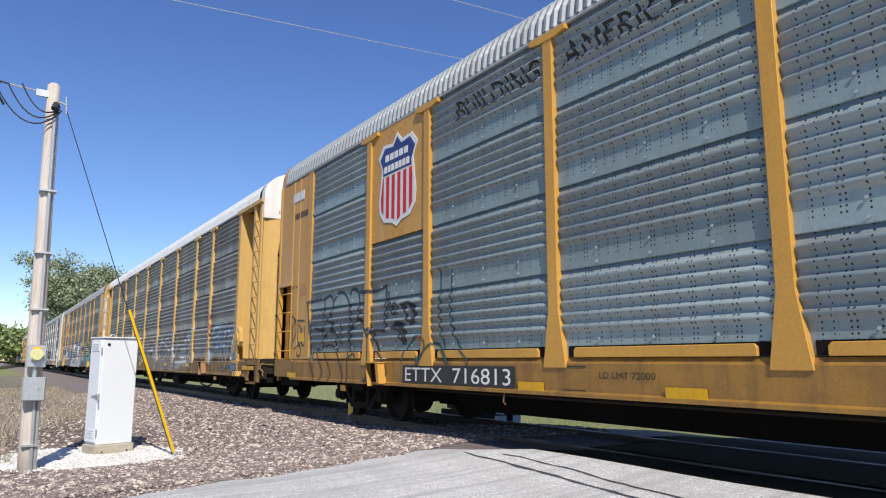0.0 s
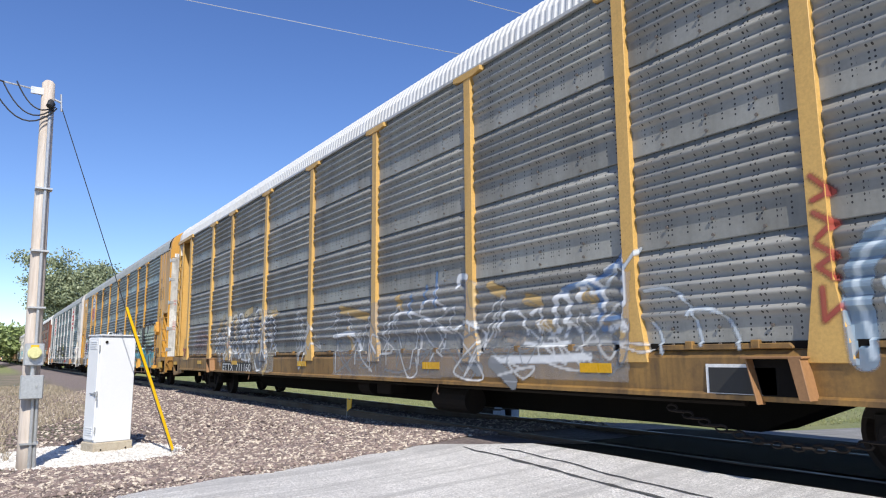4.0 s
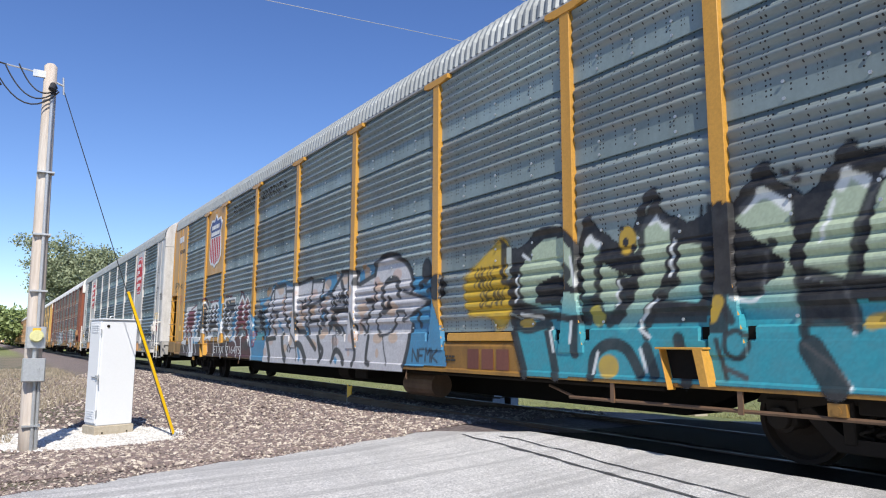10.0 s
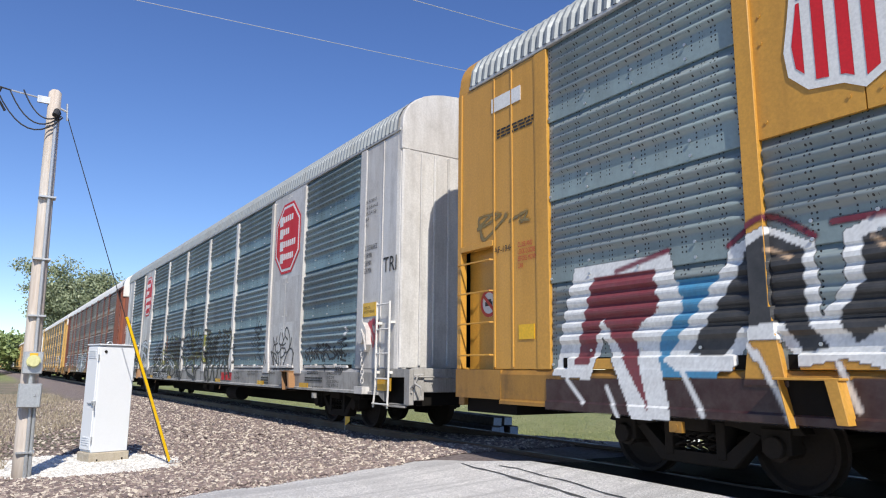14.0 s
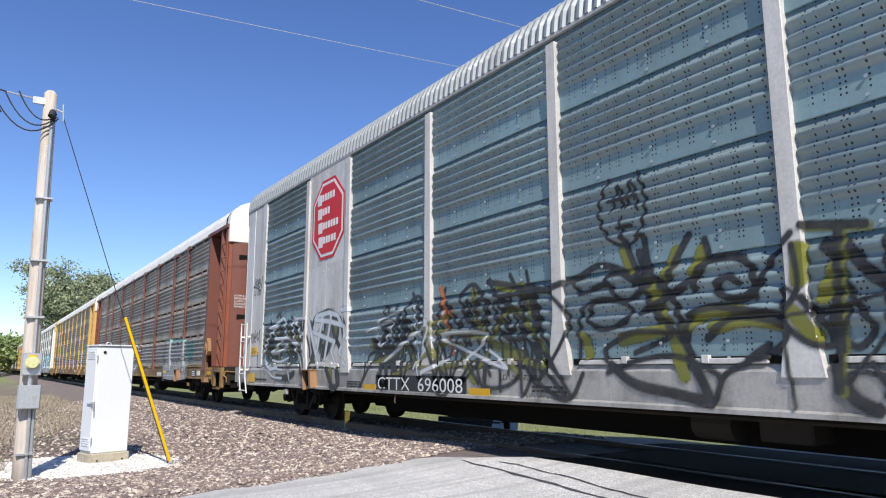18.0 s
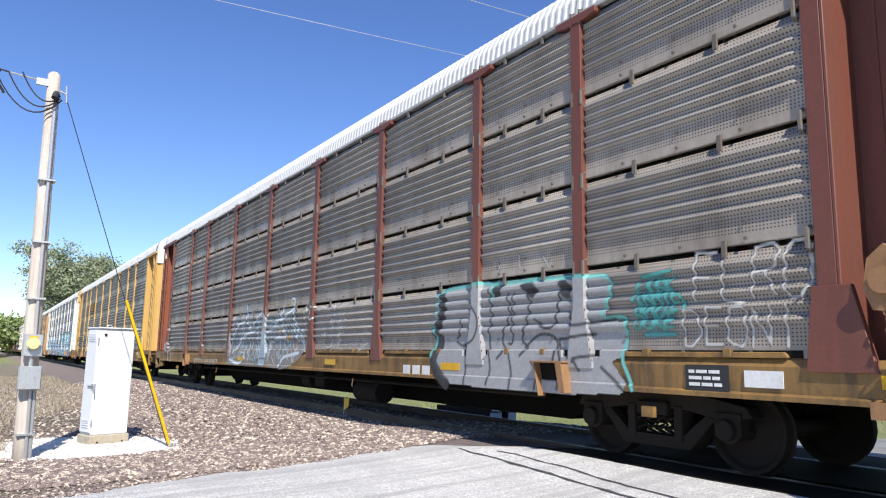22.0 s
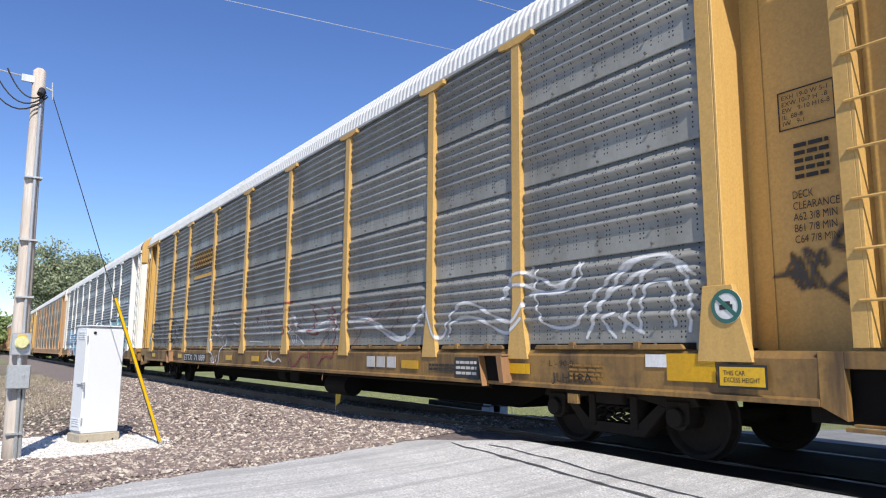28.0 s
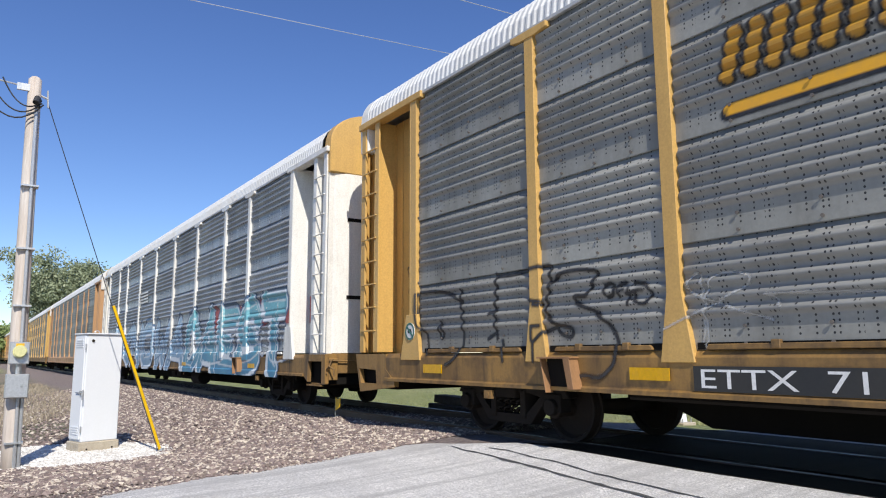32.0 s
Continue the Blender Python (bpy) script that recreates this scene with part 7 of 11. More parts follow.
scrawl(cv, -11.95, -11.5, 0.95, 1.3, 2, 0.04, (0.4, 0.05, 0.05), 82, 5, 0.8)
spray(car_b, B_, cv, "red marker tags")

# third car
C_ = YELLOW
cv = Canvas(-11.75, 13.2, 0.5, 2.75, 0.02)
cv.fill([(-7.54, 2.24), (-6.98, 2.25), (-6.93, 1.17), (-7.51, 1.13)], (0.06, 0.25, 0.42))
cv.fill([(-5.79, 1.78), (-5.3, 1.92), (-5.64, 0.98), (-6.14, 0.97)], (0.06, 0.25, 0.42))
cv.fill([(-4.61, 1.72), (-4.32, 1.7), (-4.09, 1.55), (-3.93, 0.92), (-3.46, 0.6), (-3.46, 0.52), (-4.21, 0.52), (-4.68, 1.19)], (0.06, 0.25, 0.42))
cv.fill([(-10.24, 1.82), (-9.27, 1.83), (-9.48, 0.91), (-10.47, 0.9)], (0.06, 0.25, 0.42))
cv.fill([(-3.93, 1.21), (-3.4, 1.23), (-3.42, 0.94), (-3.86, 0.98)], (0.10, 0.35, 0.38), 0.85)
cv.fill([(-11.93, 0.87), (-6.15, 0.95), (-6.17, 0.58), (-11.92, 0.52)], (0.035, 0.012, 0.012), 0.93)
cv.fill([(-6.15, 0.95), (-5.63, 1.03), (-5.44, 1.14), (-4.62, 1.06), (-4.39, 0.98), (-4.19, 0.57), (-5.48, 0.57), (-6.22, 0.6)], (0.075, 0.010, 0.012))
cv.fill([(-11.64, 0.91), (-11.29, 2.11), (-9.97, 2.1), (-9.82, 1.57), (-10.15, 1.23), (-9.99, 0.51), (-10.47, 0.49), (-10.85, 1.32), (-11.05, 0.87)], (0.74, 0.74, 0.72))
cv.fill([(-11.29, 1.03), (-11, 1.97), (-10.17, 1.97), (-10.11, 1.58), (-10.45, 1.35), (-10.26, 0.57), (-10.86, 1.52), (-11.06, 1.03)], (0.17, 0.012, 0.022))
cv.ink(0.05, (0.74, 0.74, 0.72), [[(-11.4, 0.87), (-11.15, 0.63)], [(-10.81, 0.8), (-10.64, 0.48)]])
cv.fill([(-10.07, 1.07), (-9.37, 1.89), (-9.32, 2.06), (-8.93, 2.2), (-8.54, 2), (-8.51, 1.38), (-8.32, 1.08), (-8.72, 1), (-8.89, 1.23), (-9.18, 1.23), (-9.33, 0.97), (-9.9, 0.96)], (0.74, 0.74, 0.72))
cv.fill([(-9.8, 1.13), (-9.22, 1.85), (-9.17, 2.01), (-8.93, 2.13), (-8.65, 1.97), (-8.64, 1.38), (-8.49, 1.15), (-8.71, 1.13), (-8.85, 1.38), (-9.23, 1.34), (-9.43, 1.1)], BLACK)
cv.fill([(-8.58, 1.33), (-8.31, 1.67), (-8.33, 2.05), (-8.05, 2.15), (-7.55, 2.1), (-7.44, 1.97), (-7.49, 1.58), (-7.25, 1.39), (-7.03, 1.17), (-7.14, 0.91), (-7.3, 1.13), (-7.57, 1.31), (-7.88, 1.27), (-8.04, 0.98), (-8.41, 1.08)], (0.74, 0.74, 0.72))
cv.fill([(-8.4, 1.38), (-8.19, 1.66), (-8.19, 1.99), (-7.97, 2.04), (-7.99, 1.56), (-7.79, 1.55), (-7.78, 2.05), (-7.59, 2.03), (-7.58, 1.54), (-7.32, 1.35), (-7.57, 1.37), (-7.87, 1.36), (-8.15, 1.27), (-8.28, 1.18)], BLACK)
cv.fill([(-7.09, 1.21), (-6.8, 1.98), (-6.97, 2.04), (-6.79, 2.18), (-5.8, 2.17), (-5.85, 2.04), (-5.72, 1.93), (-5.79, 1.68), (-6.11, 1.58), (-6.2, 1.44), (-6.17, 1.32), (-5.95, 1.37), (-6.09, 1.04), (-6.36, 1.12), (-6.48, 1), (-6.9, 1.2)], (0.74, 0.74, 0.72))
cv.fill([(-6.83, 1.34), (-6.7, 1.98), (-6.79, 2.05), (-6.67, 2.12), (-5.92, 2.1), (-5.8, 1.91), (-5.86, 1.74), (-6.22, 1.67), (-6.28, 1.45), (-6.46, 1.39), (-6.24, 1.28), (-6.53, 1.13), (-6.77, 1.21)], BLACK)
cv.fill([(-6.58, 1.58), (-6.44, 1.78), (-6.21, 1.86), (-6.27, 1.73), (-6.44, 1.58), (-6.48, 1.41)], (0.74, 0.74, 0.72))
cv.fill([(-5.93, 1.01), (-5.65, 1.5), (-5.58, 1.95), (-5.26, 2.2), (-5.03, 2.02), (-4.79, 2.18), (-4.6, 1.97), (-4.63, 1.81), (-4.52, 1.84), (-4.56, 1.54), (-4.7, 1.45), (-4.65, 1.19), (-4.45, 1.09), (-4.4, 0.98), (-4.62, 1.03), (-4.83, 1.26), (-4.98, 1.43), (-5.28, 1.48), (-5.48, 1.2), (-5.68, 1.01)], (0.74, 0.74, 0.72))
cv.fill([(-5.73, 1.08), (-5.55, 1.5), (-5.48, 1.9), (-5.26, 2.1), (-5.09, 1.97), (-5.12, 1.54), (-4.96, 1.5), (-4.95, 1.96), (-4.79, 2.1), (-4.68, 1.96), (-4.72, 1.73), (-4.6, 1.75), (-4.63, 1.57), (-4.77, 1.5), (-4.72, 1.19), (-4.53, 1.06), (-4.77, 1.05), (-4.91, 1.25), (-5.03, 1.4), (-5.29, 1.4), (-5.43, 1.23)], (0.17, 0.012, 0.022))
cv.ink(0.055, (0.74, 0.74, 0.72), [[(-9.85, 0.96), (-9.64, 0.58)], [(-9.08, 1.13), (-8.81, 0.57)], [(-8.41, 1.03), (-8.29, 0.69)], [(-7.73, 1.22), (-7.63, 0.58)], [(-7.29, 1.17), (-6.83, 0.54)], [(-6.37, 0.97), (-6.4, 0.76), (-6.17, 0.58)], [(-5.93, 1.05), (-5.54, 0.94), (-5.43, 0.59)], [(-5.13, 1.13), (-5.05, 0.55)], [(-4.4, 1.16), (-4.28, 0.88), (-4.19, 0.55)], [(-4.55, 1), (-4.49, 0.9)], [(-9.18, 1.23), (-9.09, 1.08)]])
cv.blob(-5.13, 1.12, 0.1, 0.09, (0.74, 0.74, 0.72), 1.0, 0.2, 1)
cv.blob(-4.63, 0.87, 0.2, 0.14, (0.02, 0.012, 0.012), 0.8, 0.3, 2)
cv.blob(-4.92, 0.86, 0.12, 0.12, (0.02, 0.012, 0.012), 0.7, 0.3, 3)
cv.blob(-5.4, 1.08, 0.05, 0.06, (0.02, 0.012, 0.012), 0.8, 0.2, 4)
cv.ink(0.055, (0.16, 0.012, 0.03), [[(-9.32, 2.08), (-8.93, 2.27), (-8.54, 2.05)], [(-8.39, 2.14), (-7.51, 2.15)], [(-6.79, 2.22), (-6.19, 2.2)], [(-5.42, 2.14), (-5.25, 2.26), (-5.06, 2.1)], [(-10.67, 2), (-9.99, 2.13)], [(-4.64, 1.82), (-4.5, 1.85)]])
cv.ink(0.045, (0.74, 0.74, 0.72), [[(-4.41, 1.62), (-4.38, 1.54), (-4.43, 1.46), (-4.47, 1.54), (-4.41, 1.62)], [(-4.3, 1.55), (-4.25, 1.45), (-4.31, 1.36), (-4.34, 1.46), (-4.3, 1.55)], [(-4.19, 1.45), (-4.14, 1.37), (-4.22, 1.29), (-4.25, 1.36), (-4.19, 1.45)], [(-7.28, 1.69), (-7.22, 1.59), (-7.28, 1.49), (-7.33, 1.59), (-7.28, 1.69)], [(-7.09, 1.73), (-7.03, 1.61), (-7.1, 1.48), (-7.15, 1.61), (-7.09, 1.73)]])
cv.ink(0.04, (0.58, 0.40, 0.25), [[(-5.24, 2.05), (-5.14, 1.98), (-5.13, 1.8)], [(-4.84, 2.02), (-4.75, 1.94), (-4.76, 1.8)], [(-6.57, 2.09), (-6.43, 2.01)], [(-6.25, 2.06), (-5.92, 2.05)], [(-8.93, 1.99), (-8.75, 1.9)], [(-8.1, 1.98), (-8.02, 1.9)], [(-6.36, 1.15), (-6.14, 1.13), (-5.98, 1.01)], [(-5.15, 1.41), (-5.03, 1.38), (-4.95, 1.26)], [(-3.82, 0.84), (-3.74, 0.7)]])
for w in word_lines("ZISK", -4.3, -3.91, 1.12, 1.23, 111, 0.1):
    cv.line(w, 0.03, (0.2, 0.02, 0.04), 0.012, 0.9)
for w in word_lines("MSM", -4.2, -3.93, 0.86, 1.02, 112, 0.1):
    cv.line(w, 0.03, (0.2, 0.02, 0.04), 0.012, 0.9)
for w in word_lines("COVER", -3.78, -3.32, 0.65, 0.78, 113, 0.1):
    cv.line(w, 0.04, BLACK, 0.012, 0.9)
cv.fill([(-3.91, 2.02), (-3.25, 2.01), (-2.86, 2.26), (-2.12, 2.35), (-1.62, 2.26), (-1.63, 2.04), (-2.15, 1.62), (-2.82, 1.38), (-3.14, 0.52), (-4.11, 0.56), (-3.97, 1.01), (-3.28, 1.02), (-3.26, 1.53)], (0.06, 0.25, 0.42))
cv.fill([(1.65, 2.19), (2, 2.29), (2.39, 2.29), (2.25, 1.83), (1.64, 1.87)], (0.06, 0.25, 0.42))
cv.fill([(-0.12, 2.21), (0.53, 2.26), (1.2, 2.24), (0.44, 1.6)], (0.06, 0.25, 0.42))
cv.fill([(3.48, 1.99), (4.07, 1.93), (4.16, 1.59), (4.42, 1.12), (4.54, 0.64), (3.32, 0.6), (3.49, 1.15)], (0.06, 0.25, 0.42))
cv.fill([(-3.46, 1.65), (-3.22, 1.75), (-2.98, 2.08), (-2.79, 2.2), (-2.09, 2.23), (-1.62, 2.14), (-1.43, 2.15), (-1.29, 2.2), (-0.51, 2.24), (0.07, 2.17), (0.44, 1.91), (0.96, 2.26), (1.61, 2.2), (1.65, 2), (2.23, 2.13), (2.33, 2.3), (2.7, 2.39), (2.98, 2.37), (3.29, 2.22), (3.48, 2.01), (3.53, 1.76), (4.09, 1.58), (3.48, 1.35), (3.54, 1.19), (3.43, 0.86), (3.32, 0.61), (3.32, 0.5), (-3.31, 0.5), (-3.21, 1), (-2.86, 1.3), (-3.36, 1.62)], (0.60, 0.585, 0.59))
for q in range(60):
    cv.blob(-3.2 + 0.105 * q + 0.2 * math.sin(q * 5.1), 0.75 + 1.5 * abs(math.sin(q * 2.17)) * (0.6 + 0.4 * abs(math.sin(q * 0.9))), 0.13 + 0.06 * math.sin(q), 0.10, (0.62, 0.36, 0.15) if q % 3 else (0.60, 0.37, 0.26), 0.55, 0.5, q)
cv.ink(0.075, BLACK, [[(-3.46, 1.65), (-3.18, 1.7), (-2.96, 2.08), (-2.76, 2.21), (-2.09, 2.23), (-2.06, 2.08), (-1.43, 2.06), (-1.4, 2.17)], [(-1.62, 2.18), (-1.22, 2.19), (-0.51, 2.25), (-0.6, 1.75), (-0.81, 1.71), (-1.05, 1.65)], [(-2.79, 2.2), (-2.81, 1.65), (-2.41, 1.61), (-2.82, 1.38), (-2.5, 1.04), (-3.13, 1.02), (-2.88, 1.66)], [(-2.04, 2.08), (-2.08, 1.61), (-1.67, 1.15), (-1.77, 1.39), (-1.54, 1.54), (-1.5, 1.82)], [(-1.44, 2.06), (-1.4, 1.81), (-1.36, 1.5), (-1.27, 1.22)], [(-0.63, 1.36), (-0.16, 1.39), (-0.04, 1.21)]], True)
cv.ink(0.11, BLACK, [[(-1.27, 1.19), (-0.93, 1.18), (-0.73, 1.14), (-0.42, 0.97), (-0.2, 0.83)], [(-1.97, 1.56), (-1.67, 1.15)], [(-2.89, 1.61), (-3.13, 1.02), (-2.56, 1.07)], [(-1.36, 1.57), (-1.27, 1.22)], [(-0.82, 1.47), (-0.62, 1.14)]], True)
cv.ink(0.05, BLACK, [[(-1.14, 1.83), (-0.99, 1.76), (-0.9, 1.81), (-0.8, 1.86)], [(-0.97, 1.74), (-1.01, 1.56)], [(-1.61, 0.76), (-1.55, 0.84), (-1.66, 0.91), (-1.75, 0.83), (-1.69, 0.77)], [(-1.59, 1.17), (-1.29, 0.96), (-1.19, 0.59)]])
cv.ink(0.16, BLACK, [[(-3.05, 0.97), (-2.85, 0.58)], [(-2.11, 1.11), (-2.01, 0.78), (-1.84, 0.59)], [(-1.19, 0.94), (-0.95, 0.86), (-0.7, 0.6)]])
cv.ink(0.1, (0.06, 0.25, 0.42), [[(-1.12, 0.81), (-1.02, 0.62)], [(-0.79, 1.25), (-0.71, 1.14)], [(-2.35, 1.41), (-2.17, 1.24)], [(-1.63, 1.47), (-1.56, 1.31)]])
cv.blob(-3.7, 1.61, 0.17, 0.13, BLACK, 1.0, 0.2, 1)
cv.blob(-3.52, 1.38, 0.15, 0.17, BLACK, 1.0, 0.2, 1)
cv.ink(0.1, BLACK, [[(-3.47, 1.3), (-3.28, 1.06)]])
cv.ink(0.07, BLACK, [[(-0.09, 1.58), (0.02, 1.8), (0.24, 1.88), (0.5, 1.86), (0.63, 1.72), (0.6, 1.51), (0.46, 1.33), (0.35, 1.15)], [(0.37, 1.23), (0.49, 1.33), (0.65, 1.36), (0.87, 1.27), (1.06, 1.11)], [(0.85, 1.87), (0.82, 1.78), (0.9, 1.72), (0.95, 1.77), (0.91, 1.82)], [(0.61, 1.53), (0.9, 1.54), (1.23, 1.57)]])
cv.ink(0.12, BLACK, [[(0.19, 1.59), (0.27, 1.52), (0.17, 1.32), (0.04, 1.39), (0.06, 1.53), (0.19, 1.59)], [(-0.6, 1.34), (-0.55, 1.46), (-0.65, 1.74)], [(-0.13, 1.15), (-0.01, 0.93), (0.16, 0.8), (0.02, 0.61)], [(0.61, 0.62), (0.71, 0.78), (0.86, 0.81), (1.02, 0.72), (1.13, 0.59)], [(0.63, 1.69), (0.67, 1.58), (0.77, 1.52)], [(0.49, 1.33), (0.66, 1.43)]])
cv.ink(0.04, BLACK, [[(-0.6, 1.34), (-0.16, 1.37), (-0.13, 1.15)], [(0.64, 1.26), (0.68, 1.07), (0.71, 0.8)], [(0.67, 1.09), (0.76, 1.09), (0.8, 0.82)]])
cv.ink(0.09, (0.06, 0.25, 0.42), [[(0.09, 1.51), (0.13, 1.43)], [(0.02, 1.83), (0.36, 1.93)], [(0.75, 0.66), (0.82, 0.61)], [(0.49, 1.29), (0.57, 1.33)]])
cv.ink(0.085, BLACK, [[(0.44, 1.91), (0.96, 2.26), (1.61, 2.2), (1.46, 2.02), (1.65, 1.99), (2.23, 2.11)], [(-0.53, 2.19), (0.07, 2.17), (-0.07, 1.78), (-0.53, 1.7)]], True)
cv.ink(0.07, BLACK, [[(-0.07, 1.73), (0.26, 1.92), (0.53, 1.85), (0.48, 1.6), (1.19, 1.53), (1.16, 2.24)], [(1.81, 1.35), (2.04, 1.37), (2.31, 1.66), (2.25, 1.96)], [(1.77, 1.28), (1.97, 1.11), (2.04, 1.37)], [(1.45, 1.24), (1.38, 1.47), (1.59, 1.2)]], True)
cv.ink(0.1, BLACK, [[(2.23, 2.11), (2.33, 2.3), (2.7, 2.39), (2.98, 2.36), (3.29, 2.22), (3.48, 2.01), (3.53, 1.76)], [(3.52, 1.22), (3.46, 0.93), (3.32, 0.61)], [(2.1, 1.06), (2.02, 0.68), (2.15, 0.6)], [(1.48, 1.15), (1.58, 0.79), (1.5, 0.57)], [(-0.08, 1), (0.07, 0.64)]])
cv.ink(0.12, BLACK, [[(2.58, 1.64), (2.56, 1.85), (2.74, 1.98), (3.02, 1.95), (3.11, 1.71)], [(2.58, 1.64), (2.6, 1.48), (2.78, 1.53), (2.78, 1.67)], [(0.87, 2.08), (1.07, 1.62), (0.61, 1.57)], [(1.98, 1.67), (2.18, 1.66)], [(0.43, 1.25), (0.52, 1.35), (0.86, 1.15)]])
cv.ink(0.06, BLACK, [[(3.22, 1.78), (4.09, 1.58), (3.28, 1.3), (3.31, 1.45), (3.08, 1.46)], [(3.08, 1.46), (3.02, 1.27), (2.82, 1.11), (2.53, 1.07), (2.35, 1.19), (2.39, 1.36), (2.51, 1.44)]], True)
cv.ink(0.035, BLACK, [[(2.62, 1.05), (2.67, 0.83), (2.77, 0.6)], [(0.61, 1.1), (0.65, 0.81)], [(0.79, 1.78), (0.87, 1.8), (0.83, 1.73), (0.7, 1.75), (0.72, 1.84)]])
cv.blob(3.92, 2.03, 0.15, 0.22, BLACK, 1.0, 0.2, 1)
cv.ink(0.1, BLACK, [[(3.9, 1.96), (3.76, 1.8)]])
cv.blob(4.27, 1.76, 0.2, 0.19, BLACK, 1.0, 0.2, 1)
cv.ink(0.09, BLACK, [[(4.27, 1.82), (4, 1.74)], [(3.74, 1.44), (3.77, 1.22)]])
for w in word_lines("NFMK", 3.57, 4.32, 0.69, 0.87, 131, 0.1):
    cv.line(w, 0.035, BLACK, 0.012, 0.9)
cv.blob(5.56, 1.71, 0.62, 0.52, (0.62, 0.40, 0.03), 0.9, 0.5, 5)
for w in word_lines("HAIF", 5.2, 5.67, 1.69, 1.95, 133, 0.1):
    cv.line(w, 0.035, (0.05, 0.04, 0.02), 0.012, 0.9)
for w in word_lines("DEAN", 5.33, 5.83, 1.44, 1.64, 134, 0.1):
    cv.line(w, 0.035, (0.05, 0.04, 0.02), 0.012, 0.9)
cv.fill([(7.24, 1.66), (8.84, 1.46), (9.73, 1.16), (11.69, 1.03), (11.79, 0.58), (7.73, 0.6), (7.22, 0.62)], (0.03, 0.28, 0.34))
cv.fill([(7.41, 1.5), (7.91, 1.87), (8.59, 2.09), (9.13, 2.21), (9.44, 2.46), (9.77, 2.14), (10.15, 2.44), (10.94, 2.32), (11.2, 1.98), (11.33, 2.26), (11.67, 1.83), (11.56, 1.09), (10.96, 1.15), (9.73, 1.08), (7.74, 1.02)], BLACK, 0.9)
cv.fill([(8, 2.1), (8.23, 2.24), (8.59, 1.98), (8.36, 1.61), (8.43, 1.47), (8.86, 1.87), (8.77, 1.29), (8.21, 1.34), (8.05, 1.02), (7.9, 1.02), (7.98, 1.49)], None)
cv.fill([(9.12, 2.06), (9.43, 2.3), (9.69, 2.09), (9.67, 1.79), (9.58, 1.55), (9.28, 1.36), (9.07, 1.39), (9.06, 1.07), (9.73, 1.04), (9.69, 1.55)], None)
cv.fill([(9.75, 1.7), (10.01, 2.15), (10.15, 2.31), (10.32, 2.19), (10.2, 1.86), (10.14, 1.45), (9.9, 1.42), (9.75, 1.54)], None)
cv.fill([(10.35, 2.16), (10.63, 2.26), (10.93, 2.22), (11.12, 1.98), (11.16, 1.85), (11.33, 2.11), (11.41, 1.95), (11.33, 1.54), (11.05, 1.45), (10.72, 1.4), (10.19, 1.47)], None)
cv.fill([(10.1, 1.3), (10.79, 1.19), (11.05, 1.32), (11.32, 1.38), (11.49, 1.15), (11.55, 1.06), (9.73, 1.04), (10.14, 1.08)], (0.03, 0.30, 0.37))
cv.fill([(7.41, 1.46), (7.9, 1.44), (7.9, 1.07), (7.4, 1.06)], (0.03, 0.30, 0.37))
cv.ink(0.09, (0.72, 0.74, 0.72), [[(8.08, 2.14), (8.23, 2.19), (8.48, 2.03)], [(9.22, 2.13), (9.43, 2.24), (9.63, 2.09)], [(10.07, 2.18), (10.15, 2.27), (10.27, 2.17)], [(11.22, 2.02), (11.34, 2.09), (11.4, 1.99)], [(11.31, 1.8), (11.26, 1.64), (10.9, 1.63), (10.82, 1.72), (10.93, 1.78)]])
cv.ink(0.035, (0.72, 0.74, 0.72), [[(10.21, 1.88), (10.39, 2.22), (10.67, 2.26)], [(10.01, 2.07), (9.89, 1.77)], [(9.1, 1.36), (9.34, 1.34), (9.44, 1.72)], [(9.77, 1.5), (10.06, 1.38), (10.12, 1.04)], [(10.49, 1.28), (10.79, 1.17), (10.99, 0.97)], [(11.34, 1.47), (11.28, 1.38), (10.96, 1.25)], [(9.72, 0.96), (9.95, 0.78), (10.07, 0.62)], [(10.45, 0.97), (10.48, 0.62)], [(11.32, 1.02), (11.42, 0.63)], [(10.69, 0.94), (10.94, 0.78), (11.01, 0.62)], [(8.42, 1.07), (8.55, 0.64)]])
cv.ink(0.1, BLACK, [[(8, 2.1), (8.24, 2.46), (8.34, 2.18), (8.59, 2.07), (8.62, 1.86), (8.33, 1.56), (8.44, 1.88), (8.86, 1.87)], [(9.12, 2.1), (9.28, 2.23), (9.44, 2.47), (9.52, 2.29), (9.72, 2.14), (9.68, 1.95)], [(9.71, 2.08), (9.99, 2.23), (10.16, 2.48), (10.22, 2.31), (10.4, 2.31), (10.68, 2.34), (10.93, 2.27), (11.13, 2.09), (11.19, 1.84)]])
cv.ink(0.09, BLACK, [[(11.21, 2.08), (11.34, 2.29), (11.38, 2.12), (11.51, 2.07), (11.67, 1.83), (11.53, 1.78), (11.34, 1.63)], [(11.35, 1.89), (11.35, 1.5), (11.05, 1.35), (10.72, 1.37), (10.11, 1.45), (10.21, 1.9), (10.34, 2.18)], [(9.75, 1.54), (10.06, 1.42), (10.14, 1.08), (9.95, 1.23), (10.03, 1.42)], [(9.1, 1.41), (9.34, 1.4), (9.48, 1.8)], [(10.46, 1.26), (11.05, 1.45), (10.79, 1.15), (10.99, 0.98), (10.96, 1.22), (11.46, 1.24)], [(9.77, 2.02), (9.7, 1.63), (9.73, 1.04)], [(11.53, 1.78), (11.47, 1.46), (11.56, 1.15)], [(8.21, 1.41), (8.05, 1.02)], [(8.85, 1.8), (8.94, 1.45), (9.09, 1.16)]], True)
